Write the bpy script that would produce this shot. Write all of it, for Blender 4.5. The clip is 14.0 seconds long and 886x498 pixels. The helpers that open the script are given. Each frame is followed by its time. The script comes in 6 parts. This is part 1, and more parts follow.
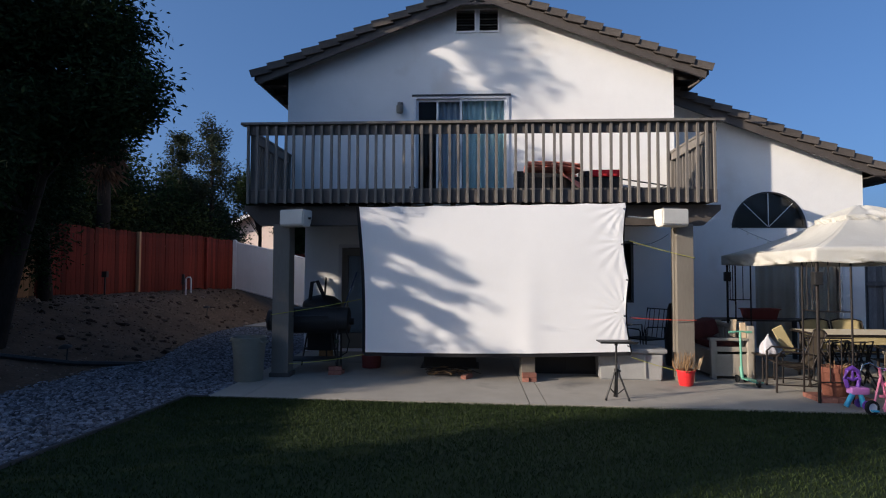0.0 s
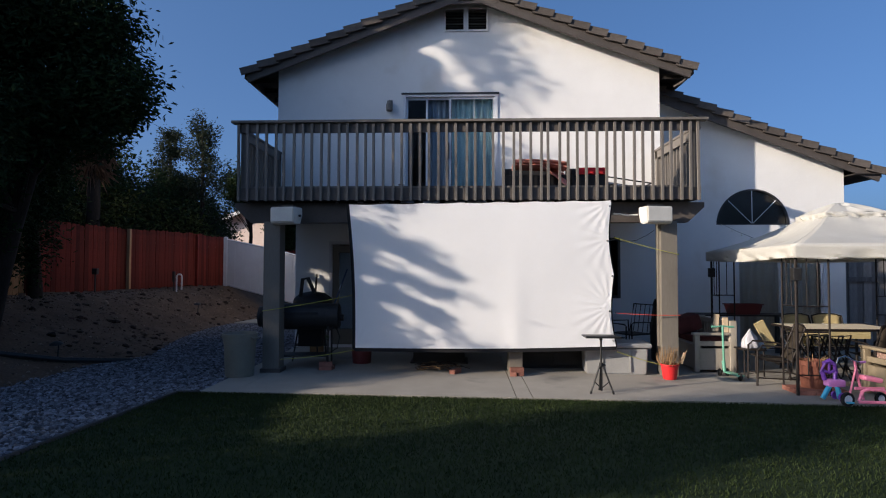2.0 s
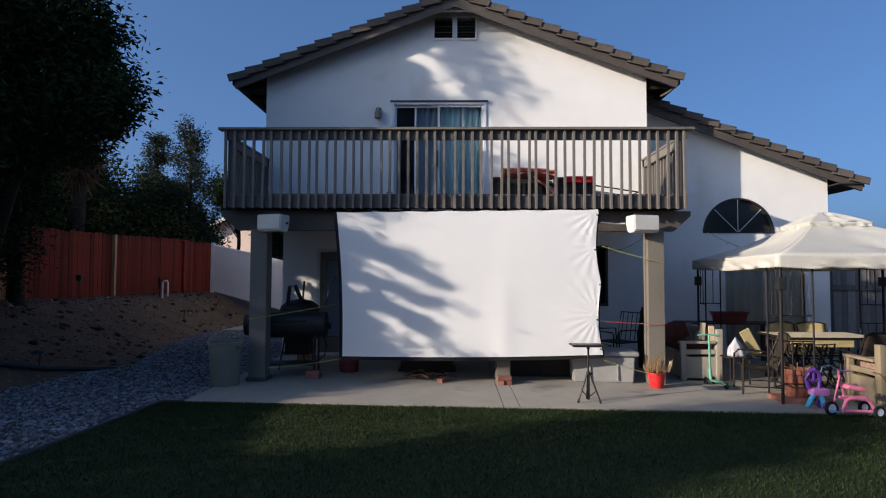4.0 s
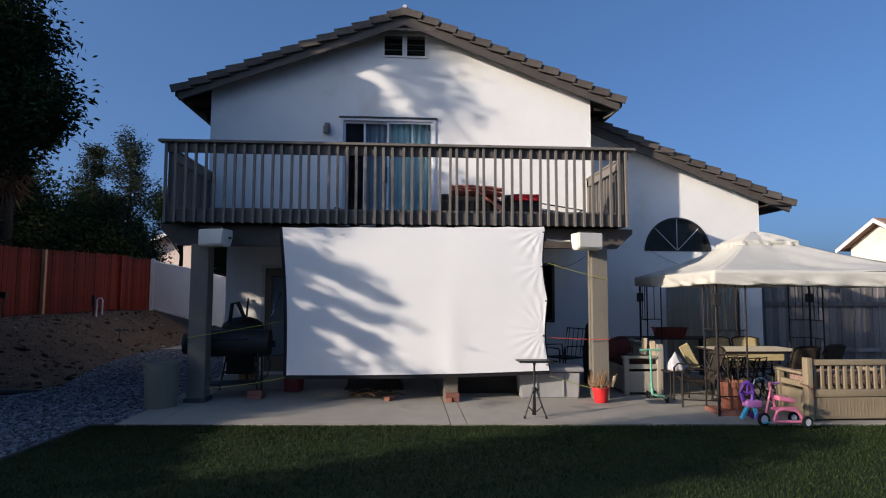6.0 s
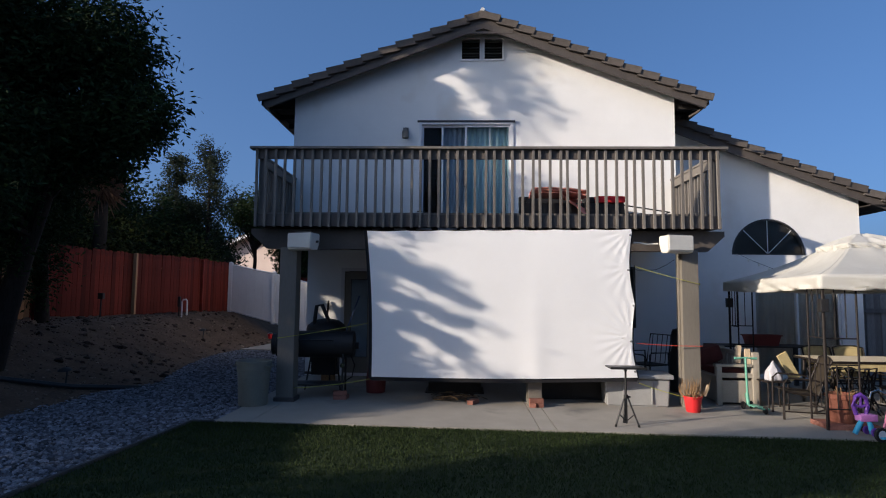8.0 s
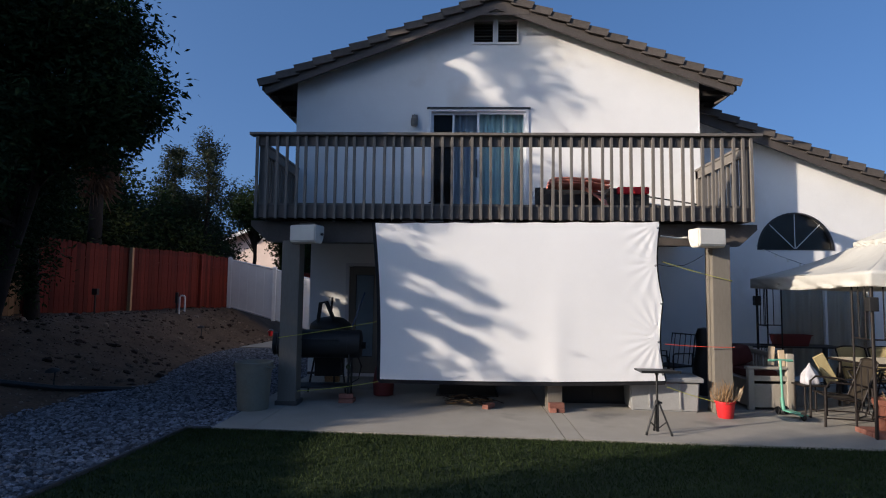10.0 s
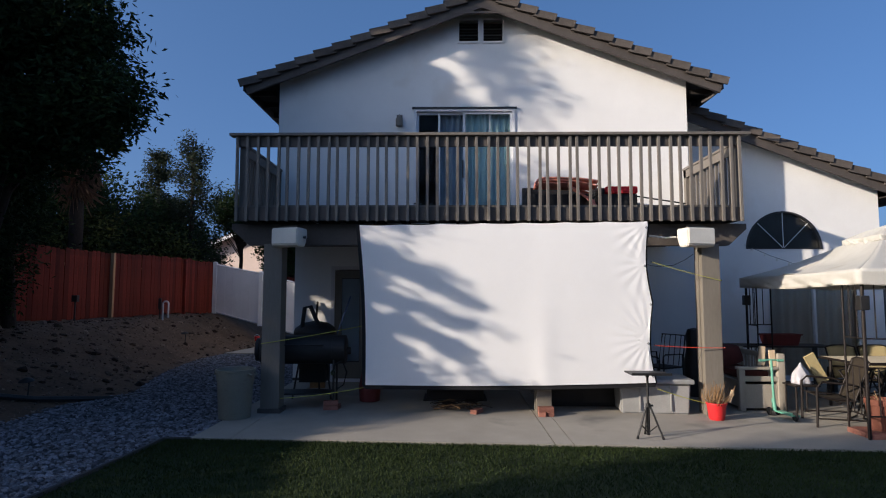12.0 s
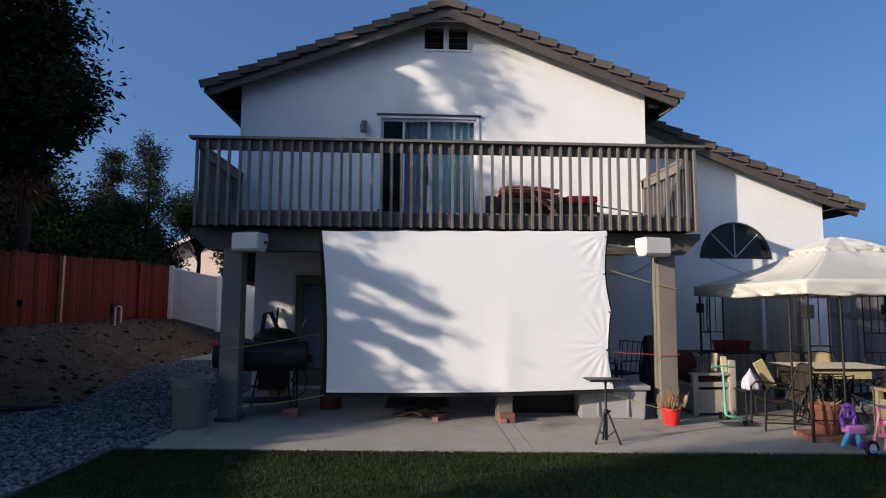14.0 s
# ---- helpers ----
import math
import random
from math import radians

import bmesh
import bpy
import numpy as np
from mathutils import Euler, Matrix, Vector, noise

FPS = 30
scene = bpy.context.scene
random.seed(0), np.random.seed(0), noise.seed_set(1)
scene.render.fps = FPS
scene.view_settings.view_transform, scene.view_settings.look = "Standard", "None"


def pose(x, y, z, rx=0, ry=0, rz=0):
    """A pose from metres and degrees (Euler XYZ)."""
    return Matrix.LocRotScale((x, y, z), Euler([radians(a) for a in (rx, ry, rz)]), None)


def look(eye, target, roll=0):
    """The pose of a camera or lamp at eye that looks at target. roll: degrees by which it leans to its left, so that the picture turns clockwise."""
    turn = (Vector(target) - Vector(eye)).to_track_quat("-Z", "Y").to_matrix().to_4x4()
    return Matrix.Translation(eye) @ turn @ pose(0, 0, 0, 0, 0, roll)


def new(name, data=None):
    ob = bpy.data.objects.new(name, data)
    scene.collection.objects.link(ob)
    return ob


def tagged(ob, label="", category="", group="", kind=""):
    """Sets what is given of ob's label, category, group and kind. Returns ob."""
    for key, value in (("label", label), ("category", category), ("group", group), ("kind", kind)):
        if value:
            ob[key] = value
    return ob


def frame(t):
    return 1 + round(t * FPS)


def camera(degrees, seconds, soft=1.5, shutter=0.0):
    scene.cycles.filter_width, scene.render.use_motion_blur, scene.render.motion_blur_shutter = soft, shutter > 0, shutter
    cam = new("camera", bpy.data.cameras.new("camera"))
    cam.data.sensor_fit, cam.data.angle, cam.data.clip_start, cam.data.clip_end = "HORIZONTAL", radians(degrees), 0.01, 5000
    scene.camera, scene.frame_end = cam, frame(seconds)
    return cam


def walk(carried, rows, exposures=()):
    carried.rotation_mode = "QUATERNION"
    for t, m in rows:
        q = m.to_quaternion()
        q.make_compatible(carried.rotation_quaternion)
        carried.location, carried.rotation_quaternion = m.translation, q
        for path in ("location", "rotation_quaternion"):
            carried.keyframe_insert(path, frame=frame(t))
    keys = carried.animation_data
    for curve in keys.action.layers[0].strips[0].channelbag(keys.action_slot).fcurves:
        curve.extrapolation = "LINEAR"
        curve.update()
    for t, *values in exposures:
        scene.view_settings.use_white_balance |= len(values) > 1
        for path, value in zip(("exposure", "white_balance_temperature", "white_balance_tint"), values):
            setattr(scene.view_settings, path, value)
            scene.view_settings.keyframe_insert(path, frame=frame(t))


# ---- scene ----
cam = camera(75.3, 14.0, 1.1)
PATH = [
    (0, (-0.08, -8.412, 1.563), (-0.182, -6.416, 1.643), 0.2),
    (0.5, (-0.224, -8.514, 1.539), (-0.341, -6.519, 1.617), 0.5),
    (1, (-0.191, -8.545, 1.553), (-0.307, -6.55, 1.626), 0.3),
    (1.5, (-0.062, -8.552, 1.568), (-0.148, -6.555, 1.636), 0.2),
    (2, (-0.029, -8.53, 1.563), (-0.103, -6.533, 1.631), 0.1),
    (4.3, (0.01, -8.517, 1.599), (-0.01, -6.52, 1.698), 0.3),
    (4.5, (0.027, -8.524, 1.591), (0.029, -6.527, 1.701), 0.2),
    (5, (0.051, -8.515, 1.583), (0.108, -6.52, 1.713), 0.2),
    (5.5, (0.054, -8.507, 1.574), (0.152, -6.515, 1.721), 0.2),
    (6, (0.047, -8.495, 1.581), (0.177, -6.505, 1.731), 0.2),
    (6.5, (-0.022, -8.481, 1.572), (0.11, -6.492, 1.73), 0.4),
    (7, (-0.172, -8.478, 1.575), (-0.15, -6.485, 1.735), 0.7),
    (7.5, (-0.274, -8.484, 1.578), (-0.333, -6.492, 1.739), 0.7),
    (8, (-0.324, -8.453, 1.572), (-0.394, -6.46, 1.734), 0.6),
    (8.5, (-0.326, -8.269, 1.568), (-0.423, -6.276, 1.713), 0.4),
    (11, (-0.637, -7.821, 1.584), (-0.677, -5.827, 1.74), 0.5),
    (11.5, (-0.557, -7.782, 1.582), (-0.591, -5.788, 1.741), 0.1),
    (12, (-0.487, -7.736, 1.584), (-0.52, -5.743, 1.742), 0.1),
    (12.5, (-0.473, -7.738, 1.583), (-0.478, -5.745, 1.745), 0.1),
    (13, (-0.466, -7.736, 1.585), (-0.411, -5.743, 1.751), 0.2),
    (13.5, (-0.471, -7.749, 1.593), (-0.383, -5.759, 1.767), 0.3),
    (14, (-0.49, -7.756, 1.6), (-0.395, -5.766, 1.778), 0.4),
]
walk(cam, [(t, look(eye, target, roll)) for t, eye, target, roll in PATH], [(0, 0.44, 5720, 10), (14, 0.44, 5720, 10)])

# ---------------------------------------------------------------- light
SUN_EL, SUN_DIR = radians(17.0), Vector((0.911, 0.412, 0.0))   # way the sunlight travels over the ground
world = bpy.data.worlds.new("sky")
scene.world = world
world.use_nodes = True
wn = world.node_tree
sky = wn.nodes.new("ShaderNodeTexSky")
sky.sky_type = "NISHITA"
sky.sun_disc = False
sky.sun_elevation = SUN_EL
sky.sun_rotation = radians(245.2)
sky.altitude = 300
sky.air_density, sky.dust_density, sky.ozone_density = 0.65, 5.0, 3.4
wn.nodes["Background"].inputs["Strength"].default_value = 0.118
even = wn.nodes.new("ShaderNodeMix")          # light scattered more than once evens the clear sky out
even.data_type = "RGBA"
even.inputs["Factor"].default_value = 0.30
even.inputs[7].default_value = (0.66, 1.50, 3.0, 1)
wn.links.new(sky.outputs[0], even.inputs[6])
wn.links.new(even.outputs[2], wn.nodes["Background"].inputs["Color"])
sun = new("sun", bpy.data.lights.new("sun", "SUN"))
sun.data.energy, sun.data.angle, sun.data.color = 5.0, radians(0.6), (1.0, 0.80, 0.58)
way = SUN_DIR.normalized() * math.cos(SUN_EL) - Vector((0, 0, math.sin(SUN_EL)))
sun.matrix_world = look((-40, -20, 20), Vector((-40, -20, 20)) + way)

# ---------------------------------------------------------------- materials
def surface(name, low, high, rough=0.7, size=6.0, fine=60.0, bump=0.2, metal=0.0, spread=0.0, stretch=(1, 1, 1), stain=None, trans=0.0):
    """Two scales of noise between two colours, with fine relief; spread varies it from piece to piece."""
    m = bpy.data.materials.new(name)
    m.use_nodes = True
    nt = m.node_tree
    n, l = nt.nodes, nt.links
    bsdf = n["Principled BSDF"]
    co = n.new("ShaderNodeTexCoord")
    mp = n.new("ShaderNodeMapping")
    mp.inputs["Scale"].default_value = stretch
    l.new(co.outputs["Object"], mp.inputs["Vector"])
    a = n.new("ShaderNodeTexNoise")
    a.inputs["Scale"].default_value, a.inputs["Detail"].default_value, a.inputs["Roughness"].default_value = size, 6, 0.62
    b = n.new("ShaderNodeTexNoise")
    b.inputs["Scale"].default_value, b.inputs["Detail"].default_value = fine, 4
    l.new(mp.outputs[0], a.inputs["Vector"])
    l.new(mp.outputs[0], b.inputs["Vector"])
    add = n.new("ShaderNodeMix")
    add.inputs["Factor"].default_value = 0.4
    l.new(a.outputs["Fac"], add.inputs[2])
    l.new(b.outputs["Fac"], add.inputs[3])
    ramp = n.new("ShaderNodeValToRGB")
    ramp.color_ramp.elements[0].position, ramp.color_ramp.elements[1].position = 0.34, 0.66
    ramp.color_ramp.elements[0].color, ramp.color_ramp.elements[1].color = (*low, 1), (*high, 1)
    l.new(add.outputs[0], ramp.inputs[0])
    out = ramp.outputs[0]
    if stain:
        s = n.new("ShaderNodeTexNoise")
        s.inputs["Scale"].default_value, s.inputs["Detail"].default_value = stain[1], 8
        l.new(co.outputs["Object"], s.inputs["Vector"])
        sr = n.new("ShaderNodeValToRGB")
        sr.color_ramp.elements[0].position, sr.color_ramp.elements[1].position = stain[2], stain[2] + 0.16
        l.new(s.outputs["Fac"], sr.inputs[0])
        mx = n.new("ShaderNodeMix")
        mx.data_type = "RGBA"
        l.new(sr.outputs[0], mx.inputs["Factor"])
        l.new(out, mx.inputs[6])
        mx.inputs[7].default_value = (*stain[0], 1)
        out = mx.outputs[2]
    if spread:
        info = n.new("ShaderNodeObjectInfo")
        geo = n.new("ShaderNodeNewGeometry")
        sm = n.new("ShaderNodeMath")
        sm.operation = "ADD"
        l.new(info.outputs["Random"], sm.inputs[0])
        l.new(geo.outputs["Random Per Island"], sm.inputs[1])
        fr = n.new("ShaderNodeMath")
        fr.operation = "FRACT"
        l.new(sm.outputs[0], fr.inputs[0])
        rng = n.new("ShaderNodeMapRange")
        rng.inputs["To Min"].default_value, rng.inputs["To Max"].default_value = 1 - spread, 1 + spread
        l.new(fr.outputs[0], rng.inputs["Value"])
        hv = n.new("ShaderNodeHueSaturation")
        l.new(rng.outputs[0], hv.inputs["Value"])
        l.new(out, hv.inputs["Color"])
        out = hv.outputs[0]
    l.new(out, bsdf.inputs["Base Color"])
    rr = n.new("ShaderNodeMapRange")
    rr.inputs["To Min"].default_value, rr.inputs["To Max"].default_value = max(rough - 0.1, 0.05), min(rough + 0.1, 1)
    l.new(a.outputs["Fac"], rr.inputs["Value"])
    l.new(rr.outputs[0], bsdf.inputs["Roughness"])
    bsdf.inputs["Metallic"].default_value = metal
    bsdf.inputs["Specular IOR Level"].default_value = 0.5 if rough < 0.7 else 0.2
    if trans:
        bsdf.inputs["Transmission Weight"].default_value = 0.0
        tl = n.new("ShaderNodeBsdfTranslucent")
        l.new(out, tl.inputs["Color"])
        ms = n.new("ShaderNodeMixShader")
        ms.inputs[0].default_value = trans
        l.new(bsdf.outputs[0], ms.inputs[1])
        l.new(tl.outputs[0], ms.inputs[2])
        l.new(ms.outputs[0], n["Material Output"].inputs["Surface"])
    if bump:
        bp = n.new("ShaderNodeBump")
        bp.inputs["Strength"].default_value, bp.inputs["Distance"].default_value = bump, 0.01
        l.new(add.outputs[0], bp.inputs["Height"])
        l.new(bp.outputs[0], bsdf.inputs["Normal"])
    return m


def glass_material():
    m = bpy.data.materials.new("window_glass")
    m.use_nodes = True
    n, l = m.node_tree.nodes, m.node_tree.links
    gl, tr, mx, fr = n.new("ShaderNodeBsdfGlossy"), n.new("ShaderNodeBsdfTransparent"), n.new("ShaderNodeMixShader"), n.new("ShaderNodeFresnel")
    gl.inputs["Roughness"].default_value = 0.02
    tr.inputs["Color"].default_value = (0.94, 0.96, 0.96, 1)
    fr.inputs["IOR"].default_value = 1.2
    l.new(fr.outputs[0], mx.inputs[0])
    l.new(tr.outputs[0], mx.inputs[1])
    l.new(gl.outputs[0], mx.inputs[2])
    l.new(mx.outputs[0], n["Material Output"].inputs["Surface"])
    return m


STUCCO = surface("white_stucco", (0.75, 0.745, 0.725), (0.84, 0.835, 0.815), 0.92, 1.2, 90, 0.35, stain=((0.66, 0.62, 0.56), 0.7, 0.60))
STUCCO_CREAM = surface("cream_stucco", (0.66, 0.60, 0.48), (0.74, 0.68, 0.56), 0.9, 2, 80, 0.2)
TAUPE = surface("taupe_painted_wood", (0.112, 0.100, 0.088), (0.162, 0.146, 0.127), 0.6, 5, 70, 0.25, spread=0.10, stretch=(1, 1, 0.25), stain=((0.22, 0.198, 0.168), 9, 0.66))
TAUPE_POST = surface("taupe_painted_post", (0.145, 0.129, 0.104), (0.19, 0.17, 0.14), 0.6, 4, 50, 0.2, stretch=(1, 1, 0.2))
FASCIA = surface("dark_brown_fascia", (0.060, 0.050, 0.043), (0.092, 0.078, 0.068), 0.65, 4, 50, 0.25)
TILE = surface("concrete_roof_tile", (0.07, 0.06, 0.052), (0.122, 0.104, 0.089), 0.85, 7, 80, 0.4, spread=0.22, stain=((0.07, 0.06, 0.055), 5, 0.62))
TILE_BROWN = surface("brown_roof_tile", (0.19, 0.12, 0.09), (0.28, 0.18, 0.14), 0.85, 4, 60, 0.3, spread=0.2)
# wood under eaves and balcony, its shade put into a near-black colour
SOFFIT = surface("shaded_soffit_wood", (0.022, 0.019, 0.017), (0.038, 0.033, 0.03), 0.8, 4, 50, 0.2)
LOUVRE = surface("black_louvre_metal", (0.018, 0.017, 0.017), (0.03, 0.028, 0.027), 0.5, 8, 60, 0.1)
ALU = surface("white_aluminium_frame", (0.66, 0.67, 0.68), (0.76, 0.77, 0.78), 0.4, 5, 60, 0.05)
DARKFRAME = surface("dark_bronze_frame", (0.02, 0.02, 0.022), (0.035, 0.034, 0.034), 0.45, 5, 60, 0.05)
GLASS = glass_material()
CURTAIN = surface("teal_curtain_cloth", (0.50, 0.72, 0.76), (0.60, 0.80, 0.83), 0.9, 3, 120, 0.2, trans=0.25)
CURTAIN_GREY = surface("grey_curtain_cloth", (0.24, 0.29, 0.36), (0.32, 0.37, 0.43), 0.9, 3, 120, 0.2)
BLIND = surface("beige_blind_cloth", (0.46, 0.42, 0.36), (0.56, 0.51, 0.45), 0.9, 3, 100, 0.2)
# floors and partitions indoors: the darkness of unlit rooms is in this colour
DARKROOM = surface("unlit_room_tone", (0.04, 0.04, 0.04), (0.065, 0.062, 0.06), 0.9, 3, 50, 0.05)
CONCRETE = surface("patio_concrete", (0.25, 0.232, 0.20), (0.335, 0.312, 0.27), 0.85, 1.6, 70, 0.25, stain=((0.165, 0.157, 0.142), 1.1, 0.60))
DIRT = surface("dry_dirt", (0.058, 0.038, 0.025), (0.145, 0.098, 0.065), 0.97, 1.7, 24, 1.0, stain=((0.05, 0.034, 0.023), 2.6, 0.60))
GRAVEL_BED = surface("gravel_bed", (0.025, 0.026, 0.030), (0.06, 0.062, 0.068), 0.95, 14, 60, 0.9)
STONE = surface("grey_gravel_stone", (0.05, 0.052, 0.061), (0.22, 0.225, 0.25), 0.8, 9, 90, 0.3, spread=0.75)
LITTER = surface("dry_leaf_litter", (0.022, 0.014, 0.010), (0.06, 0.036, 0.024), 0.9, 9, 60, 0.4, spread=0.5)
ROCK = surface("dirt_clod", (0.07, 0.048, 0.034), (0.22, 0.165, 0.125), 0.95, 12, 70, 0.5, spread=0.6)
# mat colour darkened to match the shadow blades cast on each other
TURF_BED = surface("turf_mat", (0.011, 0.020, 0.006), (0.026, 0.040, 0.013), 0.95, 2.2, 130, 0.9)
TURF = surface("turf_blade", (0.015, 0.027, 0.006), (0.038, 0.056, 0.0155), 0.75, 1.4, 40, 0.0, spread=0.35, trans=0.25)
EDGING = surface("black_plastic_edging", (0.012, 0.012, 0.012), (0.03, 0.03, 0.03), 0.6, 8, 60, 0.1)
RED_FENCE = surface("red_stained_board", (0.078, 0.0115, 0.007), (0.175, 0.028, 0.017), 0.8, 3, 40, 0.5, spread=0.38, stretch=(3, 3, 0.35), stain=((0.055, 0.012, 0.009), 2.0, 0.56))
RAW_FENCE = surface("bare_cedar_board", (0.20, 0.105, 0.05), (0.34, 0.19, 0.095), 0.85, 3, 40, 0.5, spread=0.25, stretch=(3, 3, 0.35))
RAW_POST = surface("tan_cedar_post", (0.36, 0.20, 0.10), (0.46, 0.28, 0.15), 0.8, 4, 40, 0.3, stretch=(2, 2, 0.4))
VINYL = surface("white_vinyl", (0.60, 0.59, 0.60), (0.70, 0.69, 0.70), 0.4, 2, 40, 0.03)
GREY_FENCE = surface("weathered_grey_board", (0.11, 0.104, 0.10), (0.26, 0.243, 0.23), 0.9, 3, 40, 0.6, spread=0.30, stretch=(3, 3, 0.3), stain=((0.08, 0.075, 0.07), 1.6, 0.60))
SHEET = surface("white_screen_cloth", (0.79, 0.79, 0.79), (0.84, 0.84, 0.84), 0.8, 1.2, 140, 0.06, trans=0.06)
BLACKCLOTH = surface("black_webbing", (0.010, 0.010, 0.012), (0.02, 0.02, 0.022), 0.8, 10, 90, 0.1)
CANOPY = surface("cream_canopy_cloth", (0.55, 0.535, 0.485), (0.67, 0.655, 0.60), 0.9, 2, 130, 0.15, trans=0.22, stain=((0.52, 0.49, 0.42), 2.2, 0.60))
IRON = surface("dark_brown_iron", (0.009, 0.0062, 0.005), (0.020, 0.0135, 0.0105), 0.6, 9, 70, 0.15, metal=0.3)
BLACK = surface("black_painted_steel", (0.007, 0.007, 0.007), (0.018, 0.017, 0.017), 0.6, 7, 60, 0.15, stain=((0.06, 0.035, 0.025), 5, 0.66))
TRIPOD = surface("matt_black_metal", (0.010, 0.010, 0.010), (0.02, 0.02, 0.02), 0.45, 9, 70, 0.05)
SPEAKER = surface("white_speaker_plastic", (0.60, 0.58, 0.52), (0.70, 0.68, 0.61), 0.5, 4, 70, 0.06)
BIN = surface("grey_green_bin_plastic", (0.15, 0.15, 0.118), (0.21, 0.208, 0.168), 0.6, 4, 70, 0.15, stain=((0.12, 0.115, 0.10), 5, 0.62))
DECKBOX = surface("grey_resin", (0.25, 0.25, 0.245), (0.32, 0.32, 0.31), 0.55, 4, 60, 0.1)
RED_POT = surface("bright_red_plastic", (0.55, 0.018, 0.022), (0.66, 0.030, 0.032), 0.4, 4, 60, 0.04)
TERRACOTTA = surface("terracotta", (0.15, 0.056, 0.037), (0.23, 0.092, 0.06), 0.85, 5, 60, 0.2)
DARKRED = surface("dark_red_plastic", (0.10, 0.012, 0.012), (0.14, 0.02, 0.018), 0.6, 5, 60, 0.1)
STRAW = surface("dry_stalk", (0.17, 0.10, 0.05), (0.30, 0.195, 0.10), 0.9, 8, 50, 0.2, spread=0.3)
BRICK = surface("red_brick", (0.20, 0.085, 0.062), (0.32, 0.15, 0.11), 0.9, 12, 80, 0.5, spread=0.2)
RESIN = surface("tan_resin", (0.195, 0.158, 0.10), (0.26, 0.212, 0.14), 0.6, 3, 60, 0.08, stretch=(1, 1, 0.5))
RESIN_GREY = surface("taupe_resin", (0.30, 0.27, 0.215), (0.38, 0.34, 0.28), 0.6, 3, 60, 0.08)
CUSHION = surface("dark_red_cushion_cloth", (0.06, 0.02, 0.019), (0.11, 0.036, 0.032), 0.95, 6, 120, 0.2)
PLAID = surface("patterned_cushion_cloth", (0.07, 0.013, 0.011), (0.46, 0.34, 0.27), 0.95, 34, 120, 0.2)
SLING = surface("tan_sling_mesh", (0.36, 0.29, 0.14), (0.46, 0.38, 0.20), 0.9, 5, 140, 0.15)
# brown mesh darkened in its colour for chairs standing in shade
SLING_DARK = surface("shaded_brown_sling_mesh", (0.024, 0.019, 0.014), (0.044, 0.035, 0.025), 0.95, 5, 140, 0.15)
CREAMTOP = surface("cream_table_top", (0.62, 0.55, 0.40), (0.70, 0.63, 0.48), 0.5, 3, 60, 0.05)
MINT = surface("mint_painted_metal", (0.11, 0.33, 0.23), (0.16, 0.40, 0.29), 0.4, 5, 60, 0.03)
PINK = surface("pink_plastic", (0.72, 0.19, 0.30), (0.80, 0.26, 0.38), 0.4, 5, 60, 0.03)
PURPLE = surface("purple_plastic", (0.13, 0.045, 0.32), (0.18, 0.065, 0.40), 0.4, 5, 60, 0.03)
AQUA = surface("aqua_plastic", (0.06, 0.38, 0.58), (0.09, 0.46, 0.66), 0.4, 5, 60, 0.03)
LILAC = surface("lilac_plastic", (0.55, 0.20, 0.52), (0.63, 0.26, 0.60), 0.4, 5, 60, 0.03)
CHROME = surface("chrome", (0.55, 0.56, 0.58), (0.66, 0.67, 0.69), 0.18, 5, 60, 0.0, metal=1.0)
RUBBER = surface("black_rubber", (0.012, 0.012, 0.012), (0.025, 0.025, 0.025), 0.8, 8, 60, 0.1)
# coral lightened in its colour so the cover looks sunlit
CORAL = surface("lit_faded_coral_cloth", (0.72, 0.25, 0.19), (0.84, 0.38, 0.30), 0.9, 5, 100, 0.2)
SCARLET = surface("scarlet_cushion_cloth", (0.62, 0.025, 0.035), (0.74, 0.05, 0.06), 0.9, 5, 100, 0.15)
YELLOW = surface("yellow_bungee", (0.36, 0.36, 0.06), (0.48, 0.48, 0.10), 0.7, 20, 90, 0.1)
REDCORD = surface("red_bungee", (0.58, 0.05, 0.03), (0.70, 0.09, 0.05), 0.7, 20, 90, 0.1)
# white plastic toned down to grey, standing in for the chair's shade
WHITEBAG = surface("shaded_white_plastic_bag", (0.44, 0.43, 0.46), (0.56, 0.55, 0.58), 0.45, 7, 60, 0.3)
PLANK = surface("pale_pine", (0.55, 0.42, 0.27), (0.66, 0.53, 0.36), 0.7, 4, 40, 0.15, stretch=(3, 3, 0.4))
BLUEPOLE = surface("blue_painted_pole", (0.03, 0.06, 0.16), (0.05, 0.09, 0.22), 0.5, 6, 60, 0.02)
BARK = surface("bark", (0.016, 0.012, 0.010), (0.042, 0.032, 0.025), 0.95, 6, 40, 0.8, stretch=(1, 1, 0.3))
LEAF = surface("dark_leaf", (0.011, 0.022, 0.006), (0.028, 0.050, 0.015), 0.8, 1.5, 20, 0.0, spread=0.35, trans=0.2)
# wide tone spread stands in for sunlit leaves speckling a dark crown
LEAF_OLIVE = surface("olive_leaf", (0.012, 0.018, 0.005), (0.070, 0.080, 0.020), 0.75, 1.0, 20, 0.0, spread=0.8, trans=0.25)
LEAF_GREY = surface("grey_green_leaf", (0.016, 0.025, 0.014), (0.036, 0.047, 0.027), 0.8, 1.0, 20, 0.0, spread=0.35, trans=0.2)
PALM_DEAD = surface("dead_palm_frond", (0.09, 0.05, 0.031), (0.17, 0.10, 0.062), 0.9, 3, 40, 0.1, spread=0.3)
BULB = surface("frosted_bulb", (0.7, 0.68, 0.6), (0.8, 0.78, 0.7), 0.25, 5, 50, 0.0)
PALE_PINK = surface("pale_pink_stucco", (0.62, 0.50, 0.44), (0.70, 0.58, 0.52), 0.9, 2, 60, 0.1)


